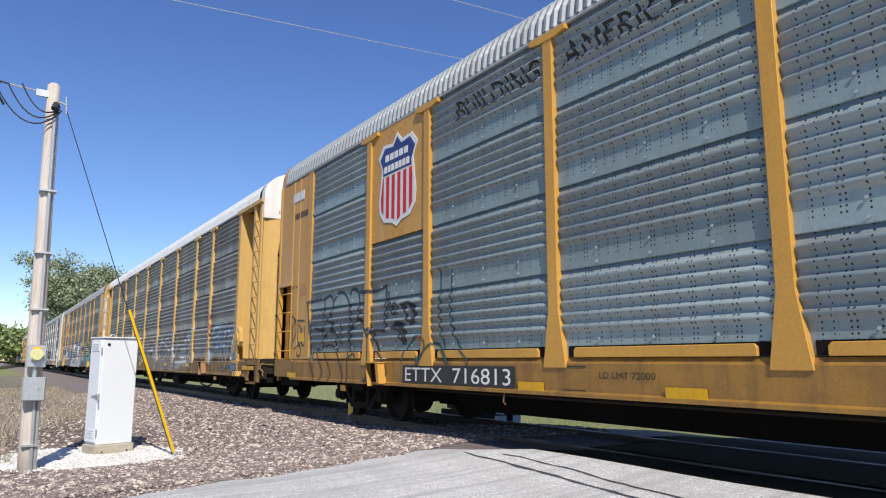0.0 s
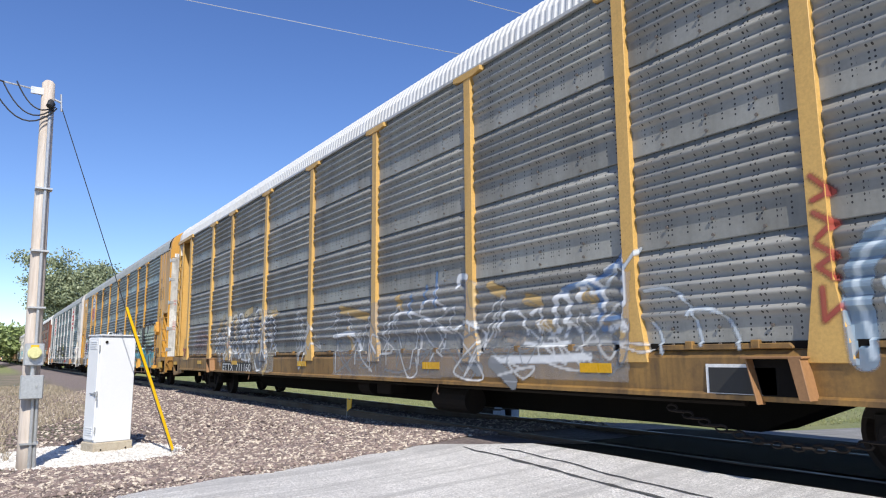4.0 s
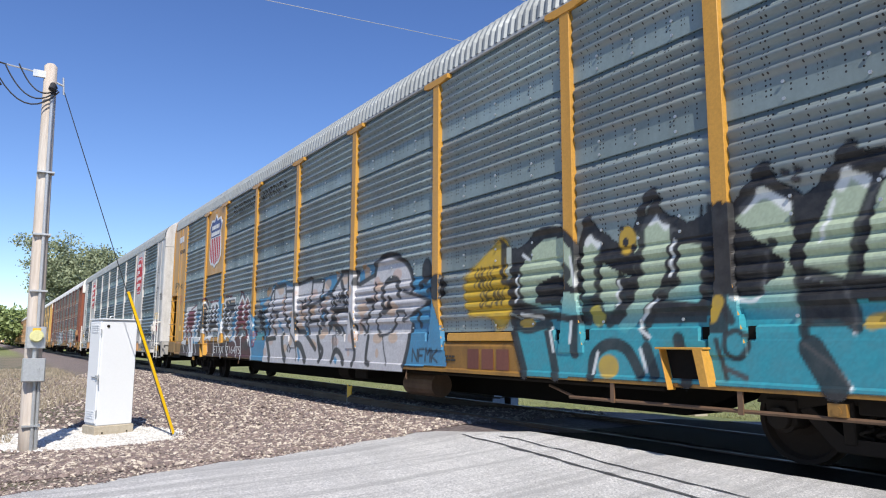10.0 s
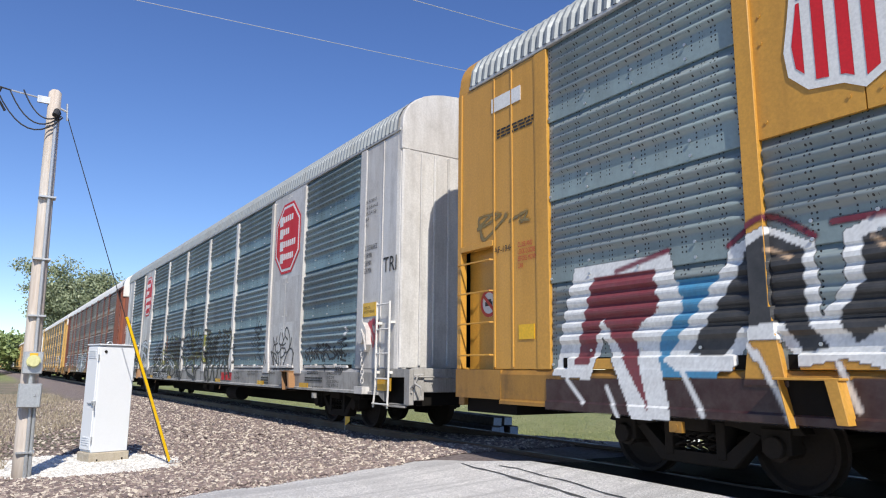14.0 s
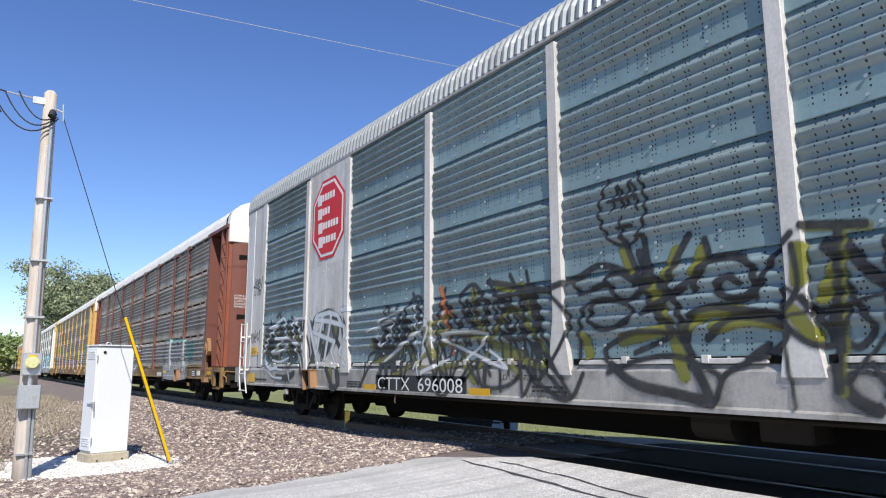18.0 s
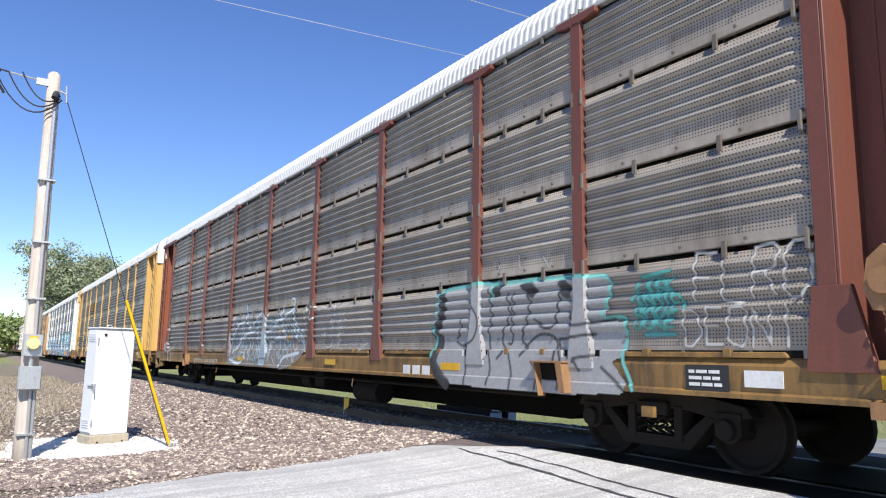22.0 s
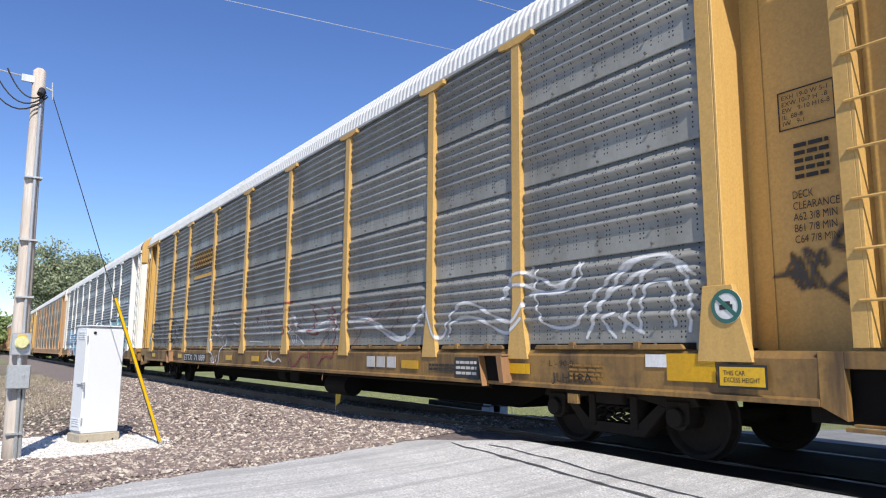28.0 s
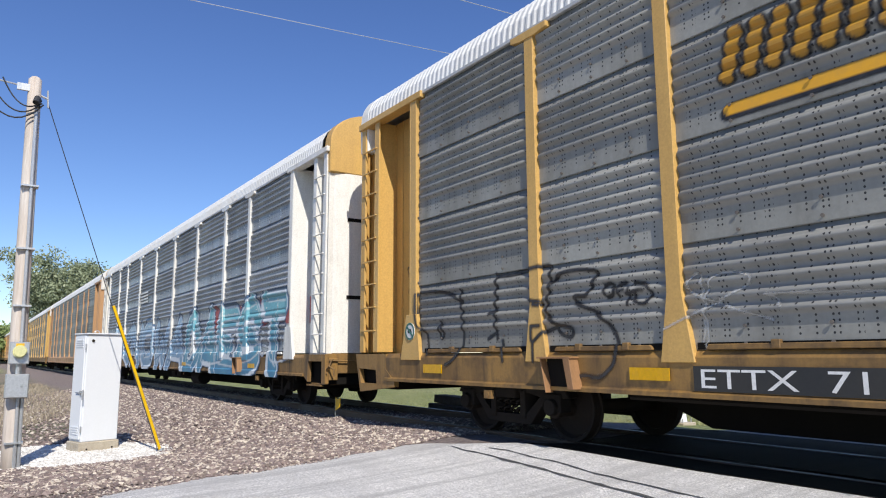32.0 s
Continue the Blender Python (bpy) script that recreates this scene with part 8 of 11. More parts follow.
cv.ink(0.05, BLACK, [[(10.86, 1.7), (10.95, 1.78), (11.05, 1.7), (10.98, 1.66), (10.9, 1.68)], [(9.02, 1.03), (9.15, 1.07), (9.24, 0.95), (9.14, 0.83), (9.02, 0.89), (9.02, 1.03)], [(11.34, 1.05), (11.42, 0.65)], [(8.93, 0.99), (9.01, 0.66)]])
cv.ink(0.22, BLACK, [[(9.78, 0.92), (9.95, 0.63)], [(10.52, 0.94), (10.63, 0.62)], [(11.85, 1.03), (11.9, 0.59)], [(8.49, 0.94), (8.58, 0.66)]])
cv.ink(0.12, (0.50, 0.32, 0.03), [[(10.79, 0.81), (10.91, 0.63)], [(10.24, 1.12), (10.34, 1.14)], [(11.18, 0.89), (11.29, 0.83)], [(11.24, 0.91), (11.22, 0.8)], [(8.9, 1.2), (8.97, 1.33)]])
cv.ink(0.05, (0.05, 0.045, 0.05), [[(9.01, 0.74), (9.2, 0.67)], [(9.61, 2.38), (9.64, 2.37)], [(9.72, 2.3), (9.75, 2.29)], [(9.73, 2.38), (9.75, 2.37)]])
cv.blob(11.63, 1.74, 0.06, 0.07, BLACK, 1.0, 0.2, 1)
cv.blob(11.72, 1.78, 0.05, 0.06, BLACK, 1.0, 0.2, 1)
cv.blob(11.77, 1.69, 0.07, 0.06, BLACK, 1.0, 0.2, 1)
cv.blob(11.69, 1.64, 0.05, 0.05, BLACK, 1.0, 0.2, 1)
cv.blob(11.81, 1.79, 0.03, 0.03, BLACK, 1.0, 0.2, 1)
for w in word_lines("STING", 11.45, 11.72, 0.77, 0.82, 161, 0.1):
    cv.line(w, 0.03, BLACK, 0.012, 0.9)
for w in word_lines("GOHEAR", 11.71, 12.25, 1.13, 1.3, 162, 0.1):
    cv.line(w, 0.04, (0.03, 0.02, 0.02), 0.012, 0.9)
cv.fill([(6.04, 1.23), (6.9, 1.22), (8.83, 1.2), (8.8, 0.6), (8.58, 0.6), (6.24, 0.57)], (0.03, 0.28, 0.34))
cv.fill([(5.79, 2.26), (6.02, 2.11), (6.59, 2.3), (6.99, 2.22), (7.19, 2.04), (7.35, 2.32), (7.62, 2.08), (8.06, 1.84), (8.28, 2.31), (8.66, 2), (8.87, 1.9), (8.8, 1.15), (8.14, 1.16), (7.64, 1.16), (6.19, 1.26), (5.95, 1.44)], BLACK, 0.9)
cv.fill([(6.18, 1.92), (6.35, 2.08), (6.59, 2.2), (6.91, 2.17), (7.14, 1.98), (7.18, 1.75), (7.15, 1.56), (6.97, 1.67), (6.83, 1.74), (6.47, 1.66), (6.46, 1.43), (6.86, 1.38), (6.96, 1.54), (7.19, 1.5), (7.25, 1.27), (6.95, 1.25), (6.41, 1.33), (6.14, 1.47), (6.09, 1.68)], None)
cv.fill([(5.86, 2.16), (5.96, 2.18), (5.96, 1.72), (5.88, 1.77)], (0.40, 0.44, 0.38))
cv.fill([(7.23, 2), (7.35, 2.14), (7.51, 2.03), (7.47, 1.64), (7.75, 1.3), (7.59, 1.29), (7.49, 1.46), (7.26, 1.47)], None)
cv.fill([(7.51, 1.82), (7.98, 1.61), (7.82, 1.65), (7.77, 1.33), (7.51, 1.46)], None)
cv.fill([(8.09, 2.09), (8.28, 2.24), (8.43, 2.05), (8.37, 1.62), (8.15, 1.35), (7.87, 1.04), (7.72, 1.13), (8, 1.44), (8.05, 1.64)], None)
cv.fill([(8.55, 1.88), (8.81, 1.89), (8.76, 1.33), (8.32, 1.36), (8.5, 1.5)], None)
cv.ink(0.09, (0.72, 0.74, 0.72), [[(7.3, 2.06), (7.37, 2.1), (7.47, 2.02)], [(8.19, 2.17), (8.29, 2.19), (8.38, 2.1)]])
cv.ink(0.09, BLACK, [[(6.32, 2.07), (6.3, 2.16), (6.59, 2.28), (6.91, 2.24), (7.12, 2.07), (7.16, 1.85), (7.17, 1.56)], [(5.79, 2.24), (5.81, 1.77), (5.98, 1.69), (6, 1.41), (6.2, 1.33)], [(6.02, 2.11), (6.32, 2)], [(6.13, 1.89), (6.15, 1.51), (6.41, 1.36), (6.95, 1.25), (7.31, 1.19)], [(7.21, 2.06), (7.35, 2.32), (7.43, 2.13), (7.62, 2.05), (7.51, 1.88), (7.98, 1.81), (8.05, 1.66)]])
cv.ink(0.09, BLACK, [[(8.06, 1.81), (8.07, 2.12), (8.28, 2.3), (8.36, 2.17), (8.5, 2.13), (8.66, 2), (8.49, 1.99), (8.4, 1.62), (8.5, 1.56)], [(7.78, 1.65), (7.81, 1.27), (7.6, 1.16), (7.4, 1.4)], [(7.98, 1.61), (7.89, 1.36), (7.65, 1.22)], [(8.59, 1.95), (8.84, 1.9), (8.79, 1.28), (8.25, 1.35), (8.33, 1.43)], [(8.22, 1.34), (8.1, 1.1), (8.13, 1.02)], [(7.47, 1.86), (7.47, 1.43)]], True)
cv.ink(0.13, BLACK, [[(6.97, 1.81), (7.04, 1.73), (6.97, 1.67)], [(6, 1.23), (6.3, 1.13), (6.61, 1.19)], [(6.66, 1.16), (6.75, 0.84), (6.81, 0.59)], [(7.13, 1.16), (7.12, 0.85)], [(7.37, 0.62), (7.42, 0.83), (7.63, 0.95), (7.87, 0.9), (8.04, 0.66)], [(8.13, 0.91), (8.22, 0.66)], [(8.51, 1), (8.6, 0.61)], [(6.05, 1.13), (6.26, 0.59)]])
cv.ink(0.04, (0.72, 0.74, 0.72), [[(6.19, 2.04), (6.32, 1.96)], [(6.1, 1.79), (6.09, 1.47)], [(7.09, 1.92), (7.15, 1.6)], [(7.78, 1.59), (7.75, 1.36)], [(8.25, 1.38), (8.03, 1.16), (8.17, 1.02)], [(8.44, 1.61), (8.47, 1.94)], [(7.09, 1.19), (7.06, 0.97)], [(7.4, 0.65), (7.47, 0.86)], [(6.2, 1.3), (6.56, 1.26)], [(6.71, 1.13), (6.77, 0.87)], [(8.05, 0.9), (8.12, 0.69)]])
cv.blob(6.27, 1.2, 0.16, 0.06, (0.50, 0.32, 0.03), 0.9, 0.3, 2)
cv.blob(7.46, 1.25, 0.1, 0.12, (0.42, 0.36, 0.05), 0.8, 0.4, 3)
cv.blob(7.9, 2.01, 0.14, 0.18, (0.50, 0.32, 0.03), 0.9, 0.4, 4)
cv.blob(7.86, 2, 0.045, 0.05, BLACK, 1.0, 0.2, 1)
cv.blob(7.96, 1.93, 0.04, 0.05, BLACK, 1.0, 0.2, 1)
cv.blob(7.81, 2.15, 0.03, 0.03, BLACK, 1.0, 0.2, 1)
cv.blob(7.62, 0.72, 0.14, 0.12, (0.50, 0.32, 0.03), 0.9, 0.3, 6)
for w in word_lines("HBO", 8.78, 9.07, 2.02, 2.21, 171, 0.1):
    cv.line(w, 0.035, BLACK, 0.012, 0.9)
spray(car_c, C_, cv, "large red, silver and teal graffiti lettering")
letter(car_c, C_, "ETTX  716475", -7.6, 0.66, 0.2, "ink_white", 2.5, SILLF + 0.008, "white stencilled car number")
letter(car_c, C_, "RACK MODEL\nAF-7502-7", 11.99, 3.78, 0.17, "ink", 0.34, FLUSH + 0.004)
data_box(car_c, 12.01, 3.14, 0.60, 0.46, FLUSH)
plaque(car_c, "height_sign", 11.99, 12.24, 2.50, 2.78, "ink", FLUSH, "yellow and black height sign", 0.006)
plaque(car_c, "sign_face", 12.005, 12.225, 2.515, 2.765, "sign_yellow", FLUSH + 0.006, "", 0.003)
letter(car_c, C_, "THIS CAR\nEXCESS\nHEIGHT", 12.02, 2.57, 0.15, "ink", 0.19, FLUSH + 0.011)
letter(car_c, C_, "CLOSE AND\nLOCK DOORS\nBEFORE MOVING\nCAR", 11.98, 2.10, 0.33, "ink_red", 0.36, FLUSH + 0.004)
letter(car_c, C_, "AF-2055", 12.42, 2.34, 0.11, "ink", 0.42, FLUSH + 0.004)
bars(car_c, 12.98, 13.45, 2.98, 3.10, 3, "ink", FLUSH - 0.015, 9)
reflector(car_c, 12.5, 0.6, 0.6, 0.2)
letter(car_c, C_, "AF-1944", -12.77, 2.47, 0.085, "ink", 0.39, FLUSH + 0.004)
cv = Canvas(-13.5, -11.8, 1.0, 3.1)
scrawl(cv, -13.1, -12.3, 2.65, 3.0, 3, 0.04, (0.2, 0.15, 0.05), 171, 5)
spray(car_c, C_, cv, "brown marker tag")

for k in range(3):
    plaque(car_c, "logo_bar", 5.05 + 0.32 * k, 5.30 + 0.32 * k, 0.62, 0.88, "rust_red", SILLF - 0.006, "", 0.004)
bars(car_c, 4.2, 4.75, 0.70, 0.80, 2, "ink", SILLF - 0.006, 31)

# fourth car
D_ = SILVER
octagon(car_d, 8.04, 3.88, 1.52, 1.62, SIDE + 0.046, 1)
octagon(car_d, -8.02, 3.88, 1.52, 1.62, SIDE + 0.046, 2)
cv = Canvas(-12.6, 11.75, 0.5, 3.15, 0.017)
scrawl(cv, -6.0, -5.2, 0.6, 1.8, 3, 0.09, BLACK, 202, 5, 0.85)
cv.ink(0.13, (0.17, 0.17, 0.015), [[(-0.11, 1.81), (0.04, 1.49), (0.28, 0.88)], [(-0.43, 2.17), (-0.34, 1.95)], [(0.23, 2.05), (0.11, 1.83)], [(0.52, 2.02), (0.42, 1.8)], [(0.31, 1.32), (0.59, 1.46), (0.91, 1.42)], [(0.62, 1.31), (0.94, 1.36), (1.24, 1.31)], [(1.46, 1.9), (1.44, 1.64)], [(1.76, 1.77), (1.62, 1.5)], [(-2.1, 1.94), (-1.85, 1.58)], [(-3.43, 1.22), (-3.07, 0.8)], [(1.38, 1.39), (1.53, 1.19)], [(-2.58, 2), (-2.18, 1.92)], [(-1.02, 1.28), (-0.97, 1.1)], [(-0.5, 1.23), (-0.02, 1.3)], [(-3.12, 1.97), (-3.04, 1.69)]])
cv.ink(0.075, BLACK, [[(-2.8, 2.07), (-2.17, 1.94), (-1.72, 1.86), (-1.17, 1.93), (-0.79, 2.04), (-0.45, 1.94), (-0.3, 1.79)], [(-0.43, 2.3), (-0.24, 1.86), (-0.05, 1.53), (0.21, 1.25), (0.46, 0.88), (0.56, 0.64)], [(-0.16, 2.26), (-0.08, 1.89), (0.19, 1.59), (0.3, 1.14), (0.56, 0.64)], [(0.38, 2.19), (0.17, 1.9), (0.05, 1.6), (-0.01, 1.41)], [(0.55, 2.12), (0.58, 1.93), (0.44, 1.8), (0.15, 1.63), (-0.21, 1.5)], [(0.41, 1.67), (0.53, 1.9), (0.87, 1.92), (1.02, 1.78), (1, 1.58), (0.8, 1.55), (0.65, 1.67), (0.78, 1.75), (0.87, 1.69)]])
cv.ink(0.075, BLACK, [[(0.3, 1.21), (0.37, 1.43), (0.63, 1.49), (0.91, 1.44), (1.24, 1.36), (1.3, 1.2), (1.14, 1.07), (0.95, 1.03), (1.11, 1.13)], [(0.52, 1.21), (0.79, 1.38), (1.13, 1.35), (1.27, 1.28)]])
cv.ink(0.055, BLACK, [[(-1.17, 1.9), (-1.05, 1.76), (-0.68, 1.82), (-0.47, 1.63), (-0.19, 1.74), (-0.45, 1.92), (-0.68, 1.9), (-0.57, 1.72)], [(-1.12, 1.06), (-1.06, 1.54), (-0.81, 1.66), (-0.42, 1.61), (-0.37, 1.46), (-0.71, 1.35), (-0.95, 1.45), (-0.87, 1.62)], [(-0.68, 0.9), (-0.29, 1.02), (0.15, 1.06), (0.59, 0.92), (0.66, 0.82)], [(-0.68, 1.02), (-0.73, 1.15), (-0.33, 1.3), (0.12, 1.27), (-0.08, 1.18), (-0.34, 1.1)], [(0.61, 0.68), (0.71, 0.89), (0.95, 1)], [(1.03, 1.54), (1.17, 1.8), (1.41, 2.04)], [(1.41, 1.94), (1.43, 1.58), (1.28, 1.36), (1.46, 1.16), (1.65, 1.13), (1.58, 1.35), (1.46, 1.51)]])
cv.ink(0.055, BLACK, [[(1.77, 1.71), (1.86, 1.43), (1.96, 1.24), (1.83, 1.1), (1.69, 1.22), (1.68, 1.4)]])
cv.ink(0.1, BLACK, [[(1.67, 1.01), (1.77, 0.74), (1.96, 0.64)], [(1.82, 1.89), (1.97, 1.66), (2.11, 1.53)], [(1.66, 1.91), (1.77, 1.74)], [(-0.22, 2.1), (-0.11, 1.77)], [(-0.62, 0.98), (-0.31, 0.79), (0.17, 0.71), (0.56, 0.64)]])
cv.ink(0.055, BLACK, [[(1.94, 0.98), (2.04, 0.81)], [(-4.74, 2.09), (-4.5, 1.71), (-4.86, 1.36), (-4.39, 1.06)], [(-3.82, 2.08), (-3.94, 1.57), (-3.34, 1.11), (-2.98, 0.75)], [(-3.47, 1.94), (-3.12, 2.07), (-2.85, 1.79), (-2.95, 1.48), (-3.23, 1.59), (-3.42, 1.88)], [(-2.68, 1.78), (-2.34, 1.75), (-1.96, 1.44), (-2.12, 1.3), (-2.52, 1.41), (-2.64, 1.72)], [(-2.33, 2.11), (-2.1, 1.74), (-1.97, 1.25), (-1.31, 0.62)], [(-2.01, 2.12), (-1.88, 1.68), (-1.55, 1.06), (-1.24, 0.63)], [(-2.33, 1.06), (-2.05, 1.16), (-1.92, 0.87), (-1.31, 0.6), (-1.04, 0.89)], [(-5.25, 1.94), (-4.99, 1.49), (-5.12, 1.05)]])
cv.ink(0.055, BLACK, [[(-2.76, 2.1), (-2.59, 1.87), (-1.94, 1.87)], [(-3.12, 2.02), (-3, 1.42), (-2.71, 0.86)], [(-2.5, 1.66), (-2.26, 1.7), (-2.2, 1.45), (-2.36, 1.4)]])
cv.ink(0.09, (0.5, 0.14, 0.03), [[(-3.93, 2.09), (-3.78, 1.68), (-3.63, 1.17)], [(-3.99, 1.63), (-3.62, 1.72)]])
cv.ink(0.05, (0.55, 0.56, 0.57), [[(-4.38, 1.7), (-4.05, 1.34), (-3.84, 1)], [(-3.83, 1.73), (-4.27, 1.23), (-4.51, 1)], [(-4.5, 1.41), (-3.73, 1.39)]])
cv.blob(-10.97, 1.47, 0.5, 0.5, (0.025, 0.026, 0.02), 0.55, 0.5, 2)
cv.blob(-9.61, 1.46, 0.55, 0.5, (0.025, 0.026, 0.02), 0.55, 0.5, 5)
cv.blob(-7.9, 1.6, 0.45, 0.5, (0.03, 0.03, 0.02), 0.5, 0.5, 3)
cv.ink(0.15, (0.17, 0.17, 0.015), [[(-11.41, 1.69), (-11.4, 1.38)], [(-10.59, 1.78), (-10.55, 1.22)], [(-9.47, 1.62), (-9.41, 1.25)], [(-8.6, 1.17), (-8.49, 0.95)], [(-8.1, 1.83), (-8.28, 1.63)], [(-7.67, 0.94), (-7.67, 0.78)], [(-7.62, 1.75), (-7.56, 1.58)], [(-9.18, 1.53), (-9.06, 1.17)], [(-9.95, 1.7), (-9.91, 1.3)]])
cv.ink(0.11, BLACK, [[(-8.69, 1.73), (-8.5, 1.94), (-8.17, 2), (-7.83, 2.02), (-7.53, 1.87), (-7.42, 1.7), (-7.46, 1.51), (-7.57, 1.42)], [(-8.73, 1.85), (-8.67, 1.47), (-8.59, 1.24), (-8.79, 0.95)], [(-7.7, 1.86), (-7.59, 1.58), (-7.35, 1.35)], [(-7.99, 1.85), (-8.25, 1.41), (-8.56, 1.17), (-8.45, 0.95)], [(-8.04, 1.17), (-7.89, 1.26), (-7.8, 1.43), (-8.02, 1.37), (-8.16, 1.13)], [(-7.47, 1.8), (-7.34, 1.85), (-7.24, 1.68), (-7.17, 1.43)]])
cv.ink(0.13, BLACK, [[(-7.88, 0.94), (-7.69, 0.72), (-7.57, 0.6), (-7.39, 0.62), (-7.32, 0.74), (-7.39, 0.92)], [(-9.21, 1.01), (-9.03, 0.75)], [(-10.57, 0.77), (-10, 0.75), (-9.54, 0.85)], [(-7.24, 1.93), (-7.09, 1.73)], [(-7.42, 0.89), (-7.35, 0.68)]])
cv.ink(0.07, BLACK, [[(-11.38, 1.89), (-11.52, 1.33), (-11.29, 1.03)], [(-11.18, 2.02), (-11.05, 1.37), (-10.84, 0.99)], [(-10.8, 2.09), (-10.58, 2.12), (-10.43, 1.68), (-10.45, 1.09)], [(-10.06, 1.97), (-9.96, 1.52), (-9.92, 1.05)], [(-9.6, 1.76), (-9.4, 1.29), (-9.21, 1.05)], [(-9.26, 1.94), (-9.18, 1.53), (-9.02, 0.98)], [(-9.01, 1.92), (-9.09, 1.48)], [(-9.87, 2.04), (-9.65, 1.76), (-9.84, 1.47)], [(-10.74, 1.6), (-10.2, 1.76), (-10.07, 1.84)], [(-8.93, 1.59), (-8.77, 1.32), (-8.74, 0.98)], [(-8.37, 1.38), (-8.02, 1.37)], [(-8.16, 1.58), (-8.22, 1.27)]])
cv.ink(0.075, (0.62, 0.66, 0.68), [[(-10.65, 1.87), (-10.96, 1.81), (-11.25, 1.6), (-11.46, 1.33), (-11.49, 1.13), (-10.99, 0.92), (-10.56, 0.97)], [(-11.14, 1.85), (-10.38, 2.04), (-10.25, 2), (-10.1, 1.66), (-10.61, 1.43), (-10.97, 1.28), (-10.55, 1.29), (-9.96, 1.44)], [(-11.01, 1.84), (-10.74, 1.6), (-10.02, 1.59), (-9.05, 1.36)], [(-9.79, 1.86), (-9.64, 1.98), (-8.89, 1.96)], [(-9.79, 1.95), (-9.51, 1.34), (-9.31, 1.11)], [(-9.64, 1.96), (-9.38, 1.78), (-9.12, 1.41)], [(-9.38, 1.68), (-9.03, 1.64)]], True)
cv.ink(0.09, (0.62, 0.66, 0.68), [[(-8.93, 1.97), (-8.28, 0.96)], [(-8.86, 1.94), (-8.58, 1.46)], [(-8.56, 1.74), (-8.42, 1.97), (-7.81, 2), (-7.75, 1.93), (-8.01, 1.12)], [(-8.57, 1.65), (-7.57, 1.44), (-7.71, 1.26), (-7.48, 0.98)], [(-8.44, 1.97), (-8.51, 1.9), (-7.74, 1.82), (-7.09, 1.7)], [(-8.16, 1.92), (-8.4, 1.24)], [(-7.73, 1.98), (-7.46, 1.93), (-7.29, 1.75)], [(-7.31, 2.02), (-6.92, 2.01)], [(-7.26, 1.92), (-7, 1.48)], [(-7.07, 1.55), (-7.36, 1.23), (-7.04, 1.02)], [(-8.43, 1.24), (-8.58, 1.46)]], True)
cv.ink(0.05, (0.62, 0.66, 0.68), [[(-9.09, 1.37), (-8.74, 1.1)], [(-9.05, 1.25), (-8.84, 0.94)], [(-10.98, 1.13), (-10.49, 1.09), (-9.97, 1.18)], [(-11.21, 0.98), (-10.23, 0.91)], [(-11.14, 0.89), (-10.77, 0.76), (-10.24, 0.74)], [(-8.14, 1.9), (-8.11, 1.69)], [(-9.87, 0.88), (-9.79, 0.71)], [(-8.01, 1.03), (-7.48, 0.98)]])
cv.ink(0.032, BLACK, [[(-12.36, 3.19), (-12.38, 2.97), (-12.48, 2.93)], [(-12.3, 3.05), (-12.23, 3.1), (-12.19, 3), (-12.25, 2.94), (-12.3, 3.01), (-12.29, 3.06)], [(-12.15, 2.99), (-12.06, 3.02), (-12.08, 3.1), (-12.14, 3.04), (-12.12, 2.92), (-12.04, 2.9)], [(-11.99, 3.08), (-11.98, 2.96), (-11.91, 2.96)], [(-11.82, 3.14), (-11.86, 2.93), (-11.95, 2.8), (-12.18, 2.88), (-12.46, 2.93)]])
cv.ink(0.026, BLACK, [[(-12.58, 1.72), (-12.46, 1.78), (-12.40, 1.72), (-12.52, 1.67), (-12.36, 1.55)], [(-12.34, 1.76), (-12.36, 1.58)], [(-12.32, 1.80), (-12.24, 1.60), (-12.16, 1.58)], [(-12.30, 1.68), (-12.20, 1.70)], [(-12.20, 1.86), (-12.17, 1.66), (-12.06, 1.80), (-12.02, 1.62), (-11.92, 1.70), (-11.86, 1.86), (-11.88, 1.66), (-11.82, 1.55)]])
cv.ink(0.034, BLACK, [[(5.88, 1.71), (5.97, 1.44)], [(6.09, 2.22), (6.15, 1.8), (6.11, 1.46)], [(6.29, 2.1), (6.24, 1.84), (6.37, 1.58), (6.28, 1.46)], [(5.93, 1.92), (6.2, 1.95), (6.58, 1.87)], [(6.46, 2.01), (6.38, 1.94)], [(6.5, 1.58), (6.45, 1.28), (6.62, 1.13)], [(6.66, 1.67), (6.7, 1.52)], [(6.11, 1.26), (6.19, 1.16)], [(6.41, 1.73), (6.37, 1.48), (6.5, 1.38)], [(6.33, 1.79), (6.41, 1.51)]])
cv.ink(0.032, BLACK, [[(7.31, 1.36), (7.44, 1.18), (7.51, 1)], [(7.42, 1.66), (7.52, 1.5), (7.72, 1.53)], [(7.66, 1.67), (7.59, 1.4), (7.78, 1.31), (7.97, 1.4)], [(7.86, 1.75), (7.82, 1.53), (8.04, 1.48), (8.22, 1.51)], [(7.52, 1.58), (7.45, 1.32), (7.71, 1.1), (8.02, 0.97)], [(7.72, 1.36), (7.84, 1.14), (7.8, 0.94)], [(7.91, 1.44), (7.94, 1.22), (8.15, 1.26), (8.22, 1.39), (7.98, 1.42)], [(7.99, 1.74), (8.07, 1.56), (7.91, 1.46)], [(8.14, 1.64), (8.01, 1.5)], [(8.34, 1.59), (8.17, 1.68), (8.17, 1.81), (8.27, 1.85), (8.41, 1.71), (8.48, 1.5), (8.39, 1.34), (8.16, 1.31)]])
